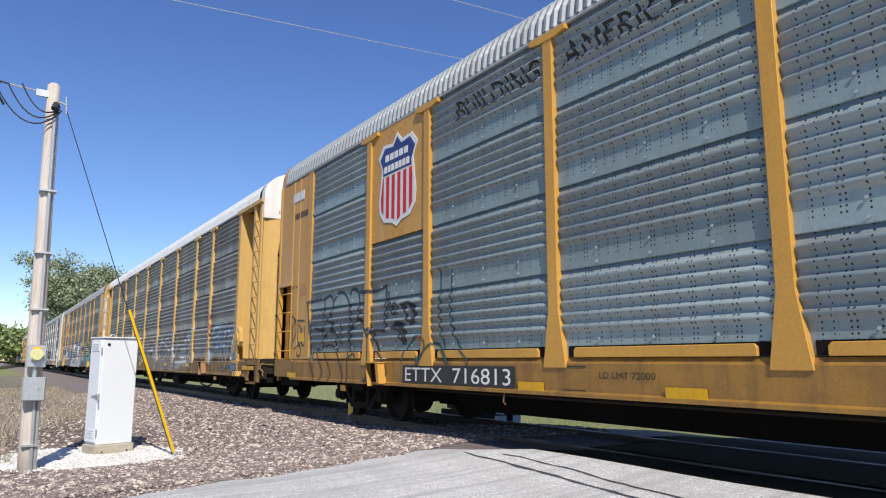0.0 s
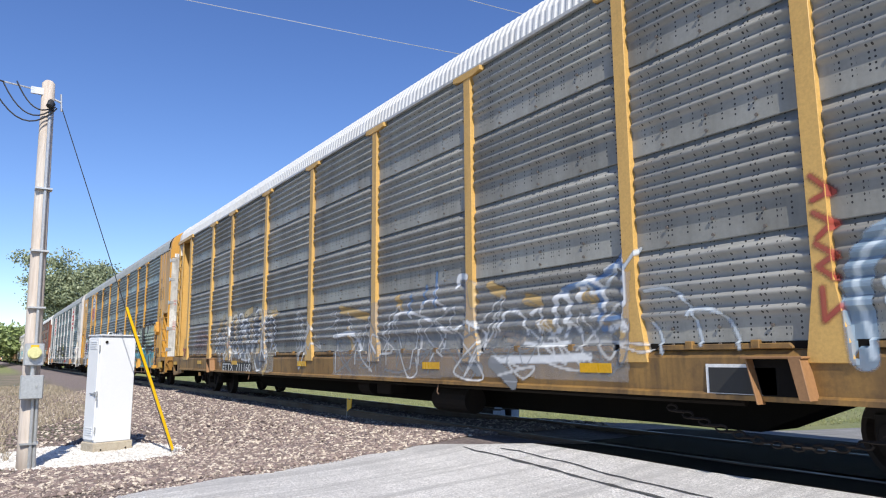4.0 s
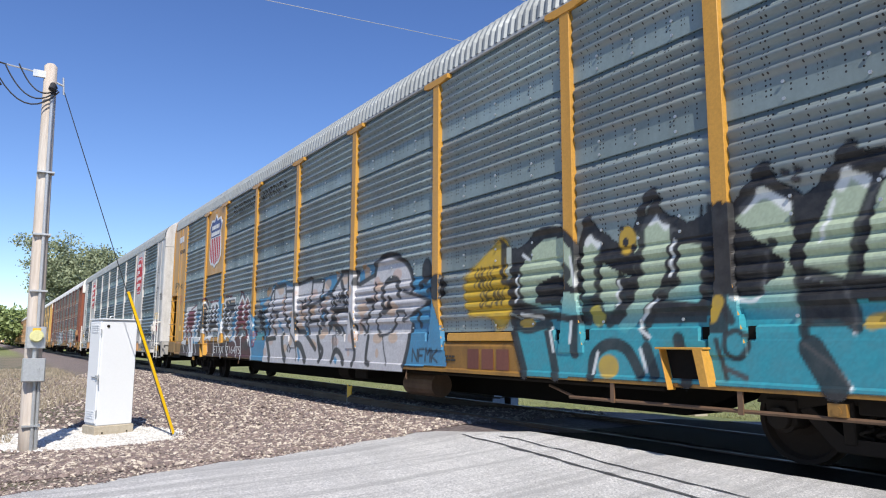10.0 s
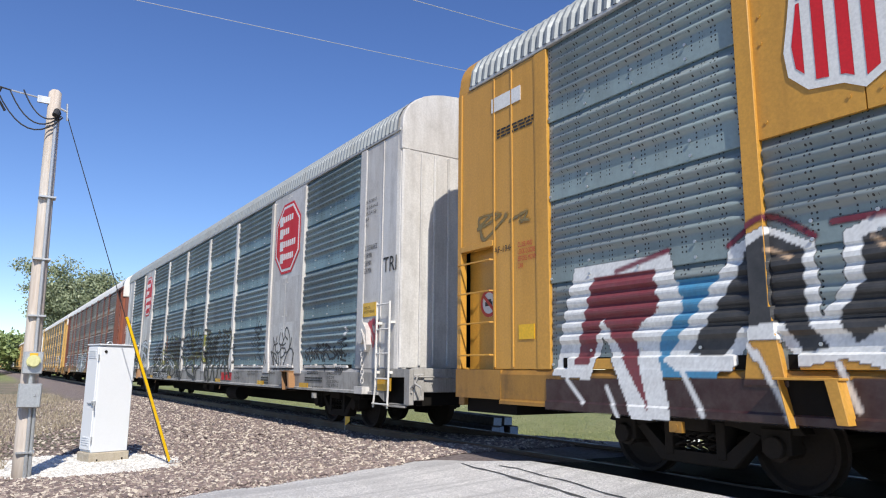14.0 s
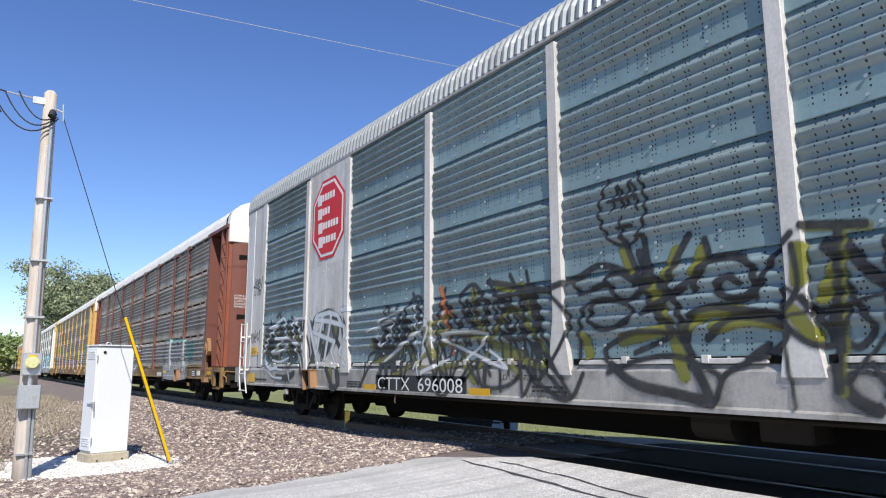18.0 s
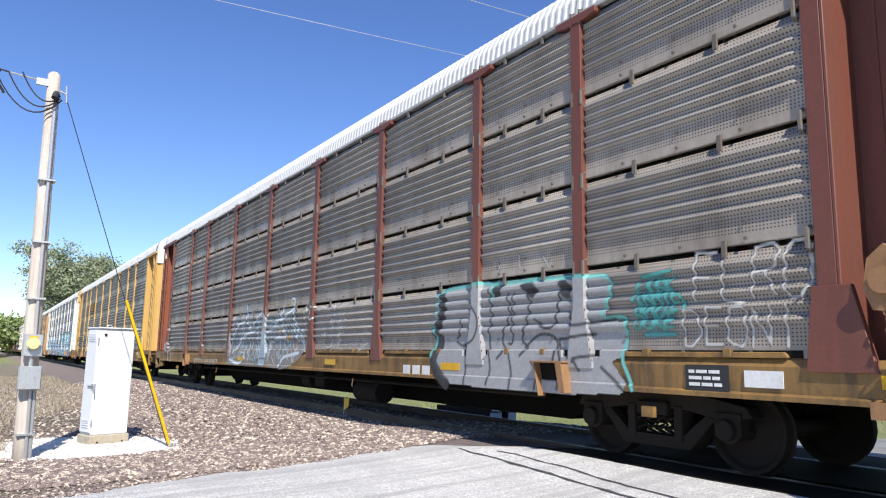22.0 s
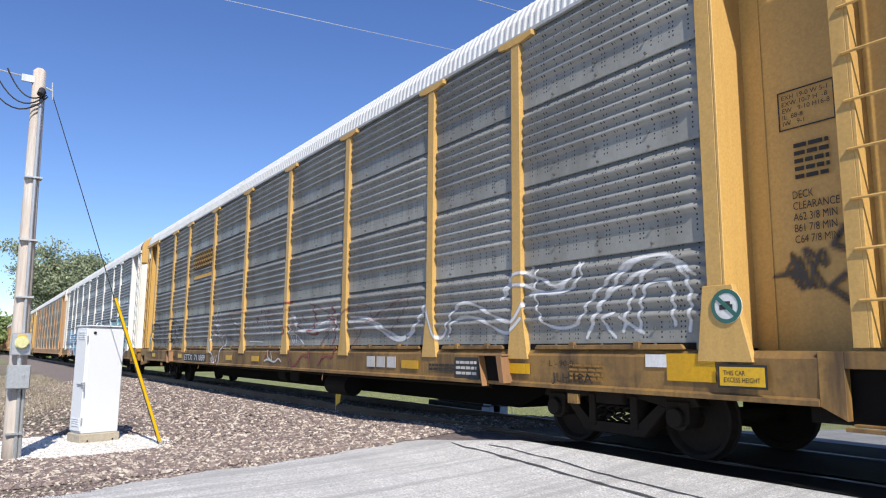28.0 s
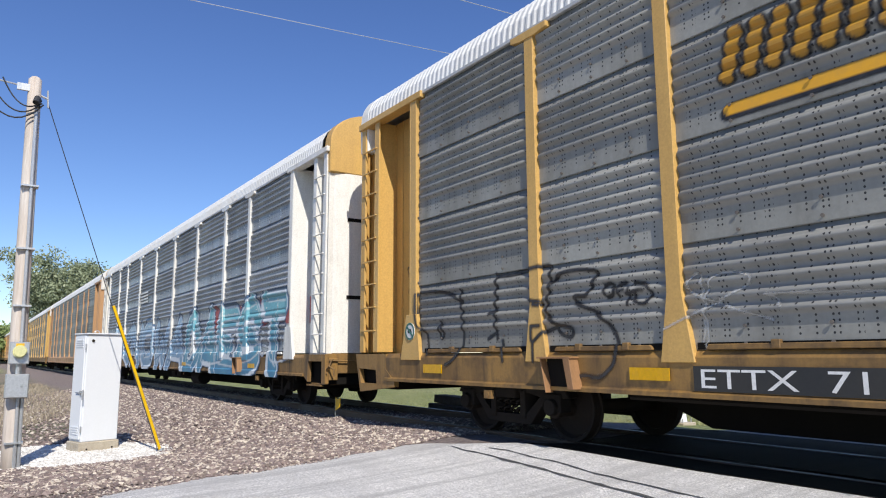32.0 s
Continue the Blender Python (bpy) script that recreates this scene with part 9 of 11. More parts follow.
cv.ink(0.032, BLACK, [[(8.56, 1.62), (8.51, 1.46), (8.33, 1.3)], [(7.45, 1.32), (7.57, 0.96), (7.71, 1.01)], [(7.34, 1.34), (7.65, 1.27), (7.71, 1.1)]])
cv.ink(0.034, BLACK, [[(8.11, 1.01), (8.27, 1.22), (8.45, 1.38), (8.61, 1.38), (8.69, 1.26), (8.65, 1.06), (8.49, 0.94), (8.2, 0.95), (8.11, 1.01)], [(7.97, 1.18), (7.99, 1.01)], [(8.72, 1.3), (8.66, 1.14)], [(6.89, 1.18), (7, 1.04)], [(6.97, 1.3), (7.08, 1.09)]])
cv.ink(0.036, BLACK, [[(9.3, 1.24), (9.39, 1.14)], [(9.41, 1.14), (9.45, 1.34), (9.62, 1.36), (9.61, 1.11), (9.42, 1.32)], [(9.67, 1.14), (9.75, 1.35), (9.82, 1.16), (9.7, 1.24)], [(9.89, 1.38), (9.9, 1.18)], [(10.03, 1.45), (9.92, 1.28), (10.05, 1.15)], [(10.09, 1.44), (10.13, 1.21), (10.23, 1.12)], [(10.22, 1.41), (10.33, 1.44), (10.28, 1.24), (10.17, 1.28), (10.3, 1.12)], [(10.36, 1.4), (10.47, 1.43), (10.49, 1.34), (10.37, 1.31), (10.53, 1.15)], [(10.44, 1.38), (10.59, 1.35), (10.77, 1.21), (10.67, 1.15)], [(10.72, 1.38), (10.84, 1.3), (10.77, 1.18)], [(10.87, 1.33), (10.92, 1.15), (10.98, 1.32), (11.02, 1.16)]])
cv.ink(0.036, BLACK, [[(11.04, 1.41), (11.06, 1.18), (11.13, 1.35)], [(11.13, 1.44), (11.18, 1.21), (11.26, 1.23)], [(11.19, 1.38), (11.27, 1.4)], [(9.95, 1.42), (10.02, 1.31), (10.11, 1.41)], [(10.3, 1.05), (10.45, 0.99), (10.43, 0.94)], [(11.03, 1.14), (11.25, 1.12)], [(10.51, 1.15), (10.74, 1.18), (10.87, 1.24)]])
cv.ink(0.035, BLACK, [[(10.96, 1.46), (11.06, 1.51), (11.23, 1.52), (11.2, 1.48), (11.03, 1.45), (10.96, 1.46)]])
for w in word_lines("SODO", 10.89, 11.23, 0.92, 0.99, 905, 0.1):
    cv.line(w, 0.025, BLACK, 0.012, 0.9)
cv.ink(0.05, WHITE, [[(11.21, 1.6), (11.24, 1.69), (11.29, 1.71), (11.29, 1.6), (11.24, 1.59)], [(11.21, 1.62), (11.29, 1.62)]])
for w in word_lines("TUSTR", 1.45, 4.29, 0.75, 1.95, 240, 0.16):
    cv.line([[(x + 0.03, z - 0.02) for x, z in p] for p in w], 0.08, (0.17, 0.17, 0.015), 0.02, 0.6)
    cv.line([curl(p) for p in w], 0.075, BLACK, 0.015, 0.93)
scrawl(cv, 1.45, 4.29, 0.62, 1.9, 8, 0.035, BLACK, 201, 6, 0.85)
cv.ink(0.035, BLACK, [[(-0.6, 2.95), (-0.75, 2.6), (-0.55, 2.25), (-0.25, 2.25), (-0.1, 2.6), (-0.2, 2.95)], [(-0.55, 2.6), (-0.45, 2.85), (-0.4, 2.6)], [(-0.35, 2.6), (-0.28, 2.88), (-0.2, 2.55)], [(-0.6, 2.7), (-0.2, 2.7)], [(-0.5, 2.4), (-0.3, 2.4)], [(-0.45, 2.5), (-0.42, 2.3)]])
scrawl(cv, -6.2, -1.6, 0.8, 1.8, 6, 0.08, (0.17, 0.17, 0.015), 251, 4, 0.7)
scrawl(cv, -6.2, -1.2, 0.62, 1.95, 15, 0.05, BLACK, 250, 6, 0.92)
scrawl(cv, -6.0, -3.0, 0.8, 1.9, 4, 0.045, (0.62, 0.64, 0.65), 252, 5, 0.85)
spray(car_d, D_, cv, "tangled black, white and yellow marker graffiti")
number_plate(car_d, D_, "CTTX  696008", -5.85, -3.25, 0.58, 0.84)
for x in (-12.52, -6.29, -3.18, 2.94, 6.51, 9.18, 12.6):
    reflector(car_d, x, 0.57 if abs(x) < 12 else 0.63, 0.46, 0.12 if abs(x) < 12 else 0.2)
for k in range(3):
    plaque(car_d, "logo_bar", 3.48 + 0.33 * k, 3.74 + 0.33 * k, 0.66, 0.86, "sign_red", SILLF - 0.004, "", 0.004)
letter(car_d, D_, "L 94\nGLH8", 4.7, 0.70, 0.2, "ink", 0.42, SILLF + 0.002)
letter(car_d, D_, "FOR RESTRICTED LOADING ONLY\nSEE EQUIPMENT REGISTER", 5.72, 0.80, 0.12, "ink", 0.85, SILLF + 0.002)
letter(car_d, D_, "SPRG 6 OC D5\n3 IC D5\n2 OC 51741-1\n2 IC 51741-2", 10.55, 0.64, 0.27, "ink", 0.62, SILLF + 0.002)
letter(car_d, D_, "28 INCH WHLS", 9.83, 0.58, 0.06, "ink", 0.56, SILLF + 0.002)
letter(car_d, D_, "G 1552", -12.42, 2.70, 0.12, "ink", 0.48, FLUSH + 0.004)
letter(car_d, D_, "EXH 19-0 W 4-7\nEXW 10-8 H 4-10\nEW 9-10 H 16-8\nIL 89-9\nIW 9-1", 11.86, 3.45, 0.5, "ink", 0.52, FLUSH + 0.004)
letter(car_d, D_, "DECK CLEARANCE\nA 63 3/8 MIN\nB 62 3/8 MIN\nC 65 3/8 MIN", 11.82, 2.62, 0.5, "ink", 0.58, FLUSH + 0.004)
letter(car_d, D_, "TRI", 12.64, 2.57, 0.25, "ink", 0.46, FLUSH + 0.004)
for x in (-12.50, 11.94):
    plaque(car_d, "height_sign", x, x + 0.48, 1.86 if x > 0 else 1.26, 2.10 if x > 0 else 1.46, "sign_yellow", FLUSH, "yellow excess height sign")
    letter(car_d, D_, "THIS CAR\nEXCESS HEIGHT", x + 0.04, 1.92 if x > 0 else 1.305, 0.12, "ink", 0.40, FLUSH + 0.010)
bars(car_d, -12.0, -11.85, 0.95, 1.35, 6, "ink", FLUSH, 12)
cv = Canvas(11.9, 12.6, 1.2, 1.95)
scrawl(cv, 12.05, 12.5, 1.35, 1.8, 3, 0.05, (0.45, 0.02, 0.05), 231, 5)
spray(car_d, D_, cv, "dark red marker tag")

for k, (x0, x1, z0, z1, n) in enumerate(((6.75, 7.25, 0.62, 0.80, 3), (9.55, 10.1, 0.86, 0.93, 2), (9.45, 10.3, 0.72, 0.82, 2), (-12.0, -11.2, 0.66, 0.74, 1), (-1.9, -1.3, 0.66, 0.76, 2), (-6.95, -6.4, 0.62, 0.74, 3))):
    bars(car_d, x0, x1, z0, z1, n, "ink", SILLF - 0.006, 40 + k)
letter(car_d, D_, "SPECIAL\nBRAKE BEAM REQUIRED", 6.9, 0.84, 0.11, "ink", 0.8, SILLF + 0.002)
letter(car_d, D_, "RELEASE ROD", -2.0, 0.58, 0.05, "ink", 0.55, SILLF + 0.002)
letter(car_d, D_, "LD LMT 72000", -4.7 + 2.2, 0.80, 0.07, "ink", 0.75, SILLF + 0.002)

# fifth car
E_ = BROWN
cv = Canvas(-11.9, 11.8, 0.5, 2.4, 0.018)
cv.fill([(6.12, 1.86), (6.49, 1.9), (6.97, 1.92), (7.42, 1.92), (7.77, 1.87), (8.31, 1.88), (8.8, 1.86), (9.16, 1.84), (9.45, 1.82), (9.48, 1.64), (9.4, 1.37), (9.67, 1.33), (9.69, 1.16), (9.66, 0.99), (9.5, 0.93), (9.69, 0.71), (9.65, 0.61), (8.78, 0.56), (7.78, 0.56), (6.53, 0.58), (6.16, 0.72), (6.0, 0.96), (6.07, 1.21), (5.98, 1.45)], (0.40, 0.40, 0.40), 0.85)
cv.ink(0.17, BLACK, [[(6.23, 1.81), (6.21, 1.53), (6.07, 1.29), (6.18, 1.16), (6.04, 0.88), (6.27, 0.65), (6.41, 0.58)], [(8.1, 1.83), (8.21, 1.75)], [(8.75, 1.78), (8.8, 1.71)], [(7.54, 1.87), (7.48, 1.8)]])
cv.ink(0.05, (0.16, 0.50, 0.45), [[(6.06, 1.53), (6.08, 1.78), (6.27, 1.89), (6.91, 1.92), (7.35, 1.9), (7.39, 1.7)], [(7.35, 1.9), (7.83, 1.89), (8.26, 1.89), (8.8, 1.87), (9.16, 1.85), (9.42, 1.82), (9.47, 1.67), (9.36, 1.4), (9.65, 1.38), (9.67, 1.22), (9.64, 0.96), (9.71, 0.8), (9.77, 0.66)], [(5.94, 1.41), (6.07, 1.21), (5.96, 0.96)]])
cv.ink(0.035, BLACK, [[(6.91, 1.69), (7.11, 1.49), (7.11, 1.3), (6.99, 1.16), (6.72, 1.11), (6.58, 1.16)], [(6.71, 1.47), (6.68, 1.28), (6.58, 1.21)], [(7.32, 1.85), (7.4, 1.48), (7.33, 1.19), (7.4, 0.83), (7.33, 0.61)], [(7.71, 1.75), (7.77, 1.47), (7.6, 1.19), (7.66, 1.05), (7.54, 0.94)], [(7.83, 1.74), (7.83, 1.43), (7.8, 1.15), (7.72, 1.13)], [(7.99, 1.84), (8.15, 1.65), (8.1, 1.38), (7.99, 1.18), (8.1, 1.08), (7.99, 0.98)], [(8.05, 1.08), (8.26, 1.21), (8.46, 1.23), (8.62, 1.14), (8.58, 0.92), (8.52, 0.73), (8.6, 0.76)], [(8.7, 1.75), (8.65, 1.5), (8.58, 1.32), (8.41, 1.31), (8.26, 1.41)], [(8.65, 1.17), (9.23, 1.22)], [(8.89, 1.45), (8.88, 1.33), (9.23, 1.34), (9.52, 1.37)], [(8.92, 0.92), (8.95, 0.96), (9.22, 0.99)], [(8.95, 0.92), (9.01, 0.83)], [(6.79, 1.12), (6.86, 0.89), (6.83, 0.59)], [(7.77, 1.01), (7.83, 0.77), (7.8, 0.57)], [(8.2, 0.91), (8.31, 0.78), (8.28, 0.59)], [(8.65, 1.17), (8.71, 0.86), (8.67, 0.61)], [(9.34, 0.87), (9.54, 0.73), (9.65, 0.65)]])
cv.blob(10.07, 1.48, 0.26, 0.33, (0.08, 0.24, 0.26), 0.5, 0.2, 3)
for w in word_lines("JUSK", 9.89, 10.29, 1.58, 1.73, 311, 0.1):
    cv.line(w, 0.03, (0.09, 0.40, 0.36), 0.012, 0.9)
for w in word_lines("ADDIE", 9.8, 10.36, 1.42, 1.57, 312, 0.1):
    cv.line(w, 0.03, (0.09, 0.40, 0.36), 0.012, 0.9)
for w in word_lines("DUKE", 9.79, 10.3, 1.26, 1.4, 313, 0.1):
    cv.line(w, 0.03, (0.09, 0.40, 0.36), 0.012, 0.9)
cv.ink(0.04, (0.09, 0.40, 0.36), [[(9.89, 1.77), (10.25, 1.81)], [(9.9, 1.2), (10.27, 1.2)], [(9.77, 1.54), (9.86, 1.71)], [(10.36, 1.55), (10.41, 1.43)]])
for w in word_lines("FLRO", 10.48, 11.66, 1.49, 1.94, 321, 0.1):
    cv.line(w, 0.028, (0.60, 0.58, 0.54), 0.012, 0.9)
for w in word_lines("DEONI", 10.36, 11.51, 1.08, 1.41, 322, 0.1):
    cv.line(w, 0.028, (0.60, 0.58, 0.54), 0.012, 0.9)
cv.ink(0.025, (0.60, 0.58, 0.54), [[(7.46, 2.22), (7.55, 2.07)], [(7.91, 2.32), (7.95, 2.04)], [(8.33, 2.22), (8.48, 2.02)]])
cv.fill([(-4.04, 1.84), (-2.9, 2.18), (-1.67, 1.93), (-1.04, 1.69), (-0.3, 1.97), (0.33, 1.92), (0.65, 1.61), (1.09, 1.44), (1.21, 1.06), (0.82, 0.83), (0.4, 0.69), (-0.06, 0.62), (-1.28, 0.66), (-4.26, 0.66), (-4.15, 1.41)], (0.50, 0.54, 0.55), 0.38)
scrawl(cv, -4.0, 1.2, 0.75, 1.95, 26, 0.028, (0.68, 0.72, 0.74), 351, 4, 0.75)
scrawl(cv, -4.0, 1.2, 0.75, 1.85, 14, 0.04, (0.36, 0.46, 0.52), 352, 4, 0.6)
cv.fill([(-1.55, 1.54), (-1.35, 1.54), (-1.2, 0.93), (-1.28, 0.66), (-1.72, 0.71)], (0.40, 0.50, 0.56), 0.8)
cv.ink(0.07, (0.70, 0.74, 0.76), [[(-2.9, 2.18), (-2.79, 1.78), (-2.39, 1.6), (-1.76, 1.94)], [(-0.3, 1.97), (-0.34, 1.7), (0.33, 1.92), (0.44, 1.7), (0.84, 1.37), (0.99, 1.44), (1, 1.21), (0.84, 1.25)], [(0.23, 2.14), (0.37, 2.11), (0.36, 1.92)], [(-1.27, 1.85), (-0.82, 1.64), (-0.34, 1.75)], [(-4.02, 1.16), (-3.55, 1.64), (-3, 1.73)], [(-3.77, 0.98), (-2.89, 1.39), (-2.11, 1.48)], [(-1.19, 1.46), (-0.68, 1.54), (-0.15, 1.47), (0.08, 1.21)], [(-1.04, 1.17), (-0.41, 1.3), (0.2, 1.25)], [(0.43, 1.54), (0.74, 1.21)], [(-4.01, 0.79), (-3.2, 0.7), (-2.78, 0.88)], [(-0.3, 0.69), (-0.05, 0.87), (0.36, 0.93), (0.83, 0.98)]])
cv.ink(0.05, (0.10, 0.17, 0.16), [[(-2.59, 1.94), (-2.3, 1.56), (-1.8, 1.89)], [(-1.19, 1.8), (-0.82, 1.59)], [(-3.91, 1.46), (-3.78, 1.16)], [(0.44, 1.87), (0.65, 1.57), (1.03, 1.32)], [(-0.3, 0.78), (-0.18, 0.7)], [(-2.11, 0.85), (-1.76, 0.71)], [(-1.04, 1.31), (-0.55, 1.21)]])
cv.ink(0.06, (0.36, 0.38, 0.14), [[(-0.96, 2.17), (-0.92, 2.05)], [(-2.4, 1.98), (-2.44, 1.71)], [(0.86, 1.8), (1.1, 1.86)], [(0.08, 2.14), (0.1, 2.02)]])
cv.blob(-0.35, 1.46, 0.1, 0.08, (0.50, 0.30, 0.06), 0.8, 0.4, 1)
cv.blob(0.23, 1.29, 0.14, 0.08, (0.50, 0.30, 0.06), 0.8, 0.4, 2)
cv.blob(0.58, 1.17, 0.09, 0.09, (0.50, 0.30, 0.06), 0.8, 0.4, 3)
cv.blob(-0.93, 1.17, 0.1, 0.06, (0.50, 0.30, 0.06), 0.8, 0.4, 4)
cv.ink(0.035, (0.66, 0.65, 0.62), [[(1.77, 1.77), (1.87, 1.86), (2.02, 1.86), (2.14, 1.77), (2.24, 1.66), (2.36, 1.59), (2.45, 1.46), (2.52, 1.64), (2.5, 1.81), (2.41, 1.88), (2.25, 1.8), (2.21, 1.63)], [(1.76, 1.66), (1.77, 1.49), (1.88, 1.35), (2.07, 1.38), (2.12, 1.29), (2.03, 1.38), (2.06, 1.48)], [(2.33, 1.66), (2.4, 1.4), (2.38, 1.21), (2.29, 1.11), (2.12, 1.1), (2, 1.18)], [(2.47, 1.84), (2.6, 1.91), (2.72, 1.82), (2.79, 1.51), (2.89, 1.37), (2.78, 1.33), (2.74, 1.21)], [(2.64, 1.58), (2.72, 1.42), (2.68, 1.21), (2.61, 1.07)], [(2.67, 1.56), (2.61, 1.45)]])
cv.ink(0.035, (0.66, 0.65, 0.62), [[(2.93, 1.8), (2.9, 1.62), (3, 1.6)], [(1.34, 1.91), (1.55, 1.89)], [(1.38, 1.83), (1.34, 1.65), (1.54, 1.68)], [(1.11, 1.97), (0.96, 1.91), (1.15, 1.82), (1, 1.67)]])
cv.ink(0.045, (0.70, 0.70, 0.68), [[(-11.68, 1.74), (-11.53, 1.91), (-11.31, 1.92), (-11.14, 1.83), (-11.06, 1.69), (-11.07, 1.52), (-11.18, 1.43), (-11.42, 1.35)], [(-11.16, 1.42), (-11.02, 1.32), (-10.98, 1.19), (-11.09, 1.09), (-11.27, 1.07)], [(-11.06, 1.77), (-10.87, 1.85), (-10.68, 1.8)], [(-11.5, 0.95), (-11.46, 0.74), (-11.32, 0.67)], [(-11.4, 1), (-11.16, 1.01), (-11.02, 0.86), (-11, 0.67), (-10.91, 0.66)], [(-10.85, 1.14), (-10.84, 1.06)], [(-10.84, 1.01), (-10.83, 0.96), (-10.81, 0.87)], [(-11.66, 1.34), (-11.5, 1.19), (-11.4, 1.05)], [(-11.62, 1.09), (-11.47, 1.14)], [(-11.4, 1), (-11.5, 0.91), (-11.59, 0.98)]])
for n, (x0, x1, w) in enumerate(((-8.2, -4.6, "NKUS"), (2.4, 3.9, "DESU"))):
    for letters in word_lines(w, x0, x1, 1.05, 1.85, 340 + n, 0.2):
        cv.line(letters, 0.035, (0.6, 0.59, 0.56), 0.015, 0.7)
spray(car_e, E_, cv, "grey bubble letters and thin white line graffiti")
letter(car_e, E_, "ETTX 603957", -7.73, 0.62, 0.15, "ink_white", 2.6, SILLF + 0.008, "white stencilled car number")
for k in range(3):
    plaque(car_e, "logo_bar", 5.17 + 0.28 * k, 5.38 + 0.28 * k, 0.68, 0.82, "ink_white", SILLF - 0.004, "", 0.004)
for x in (6.25, 2.2, -3.3, 12.1):
    reflector(car_e, x, 0.77)
plaque(car_e, "card_holder", 10.4, 10.85, 0.68, 0.92, "ink", SILLF - 0.006, "black placard holder with white lines")
bars(car_e, 10.44, 10.8, 0.72, 0.89, 3, "ink_white", SILLF + 0.003, 14)
plaque(car_e, "paper_label", 11.0, 11.35, 0.74, 0.88, "ink_white", SILLF - 0.006)
data_box(car_e, 12.2, 2.77, 0.5, 0.4, SUNK, "ink_white")
plaque(car_e, "height_sign", 12.1, 12.8, 2.22, 2.38, "sign_yellow", SUNK, "faded yellow excess height sign")
letter(car_e, E_, "THIS CAR EXCEEDS HEIGHT", -12.74, 1.60, 0.05, "ink", 0.66, SUNK + 0.01)
plaque(car_e, "height_sign", -12.78, -12.02, 1.57, 1.68, "sign_yellow", SUNK, "faded yellow excess height sign")
plaque(car_e, "mark_bar", -12.68, -12.52, 1.83, 1.93, "ink_white", SUNK, "", 0.003)
letter(car_e, E_, "32055", -12.48, 1.83, 0.10, "ink_white", 0.40, SUNK + 0.004)
bars(car_e, 12.3, 12.7, 1.6, 2.1, 6, "ink_white", SUNK, 15)
cv = Canvas(-13.0, -11.3, 0.9, 3.3)
scrawl(cv, -12.8, -12.05, 1.95, 2.15, 5, 0.04, WHITE, 361, 5)
scrawl(cv, -12.75, -12.1, 2.5, 3.2, 3, 0.018, (0.6, 0.5, 0.5), 362, 6, 0.6)
for letters in word_lines("AUB", -12.05, -11.62, 1.0, 1.28, 363):
    cv.line(letters, 0.035, WHITE)
spray(car_e, E_, cv, "white tags on the red corner")

# sixth car
letter(car_f, FADED_F, "JLH18A", 9.62, 0.60, 0.13, "ink", 0.62, SILLF + 0.002)
letter(car_f, FADED_F, "L - 90-0", 9.58, 0.80, 0.065, "ink", 0.38, SILLF + 0.002)
bars(car_f, 7.05, 7.75, 0.68, 0.80, 2, "ink", SILLF - 0.006, 32)
F_ = FADED_F
cv = Canvas(-11.7, 11.75, 0.5, 2.5, 0.018)
cv.fill([(2.09, 1.39), (2.64, 1.38), (3.15, 1.43), (3.66, 1.52), (3.8, 1.47), (3.9, 1.34), (3.71, 1.37), (3.27, 1.33), (2.78, 1.3), (2.31, 1.33)], (0.42, 0.43, 0.43), 0.75)
cv.ink(0.045, (0.72, 0.72, 0.71), [[(1.96, 1.54), (1.78, 1.66), (1.63, 1.64), (1.59, 1.44), (1.68, 1.23), (1.82, 1.1)], [(1.97, 1.6), (1.78, 1.65), (1.68, 1.54), (1.64, 1.35)], [(1.69, 1.29), (1.95, 1.28), (2.17, 1.17), (2.37, 1.08)], [(1.76, 1.25), (1.89, 1.12)], [(1.95, 1.26), (1.98, 1.11)], [(1.98, 1.48), (2.14, 1.37), (2.56, 1.37), (3.08, 1.42), (3.66, 1.55), (3.83, 1.51), (3.93, 1.42), (3.97, 1.28)], [(2.13, 1.35), (2.71, 1.3), (3.24, 1.33), (3.65, 1.39), (3.84, 1.31), (3.88, 1.17)], [(1.84, 1.51), (2.05, 1.48), (1.96, 1.39)]])
cv.ink(0.03, (0.70, 0.70, 0.69), [[(2.36, 1.45), (2.37, 1.36)], [(2.52, 1.45), (2.54, 1.36)], [(2.68, 1.46), (2.69, 1.38)], [(2.83, 1.46), (2.85, 1.38)], [(2.98, 1.48), (3, 1.4)], [(3.12, 1.49), (3.15, 1.41)], [(3.26, 1.51), (3.28, 1.44)], [(3.39, 1.52), (3.41, 1.45)], [(3.51, 1.55), (3.54, 1.48)], [(-1.19, 1.53), (-1.06, 1.35)], [(-0.94, 1.16), (-0.04, 1.14)], [(-2.26, 1.66), (-1.65, 1.55)], [(-1.27, 1.69), (-1.14, 1.58)]])
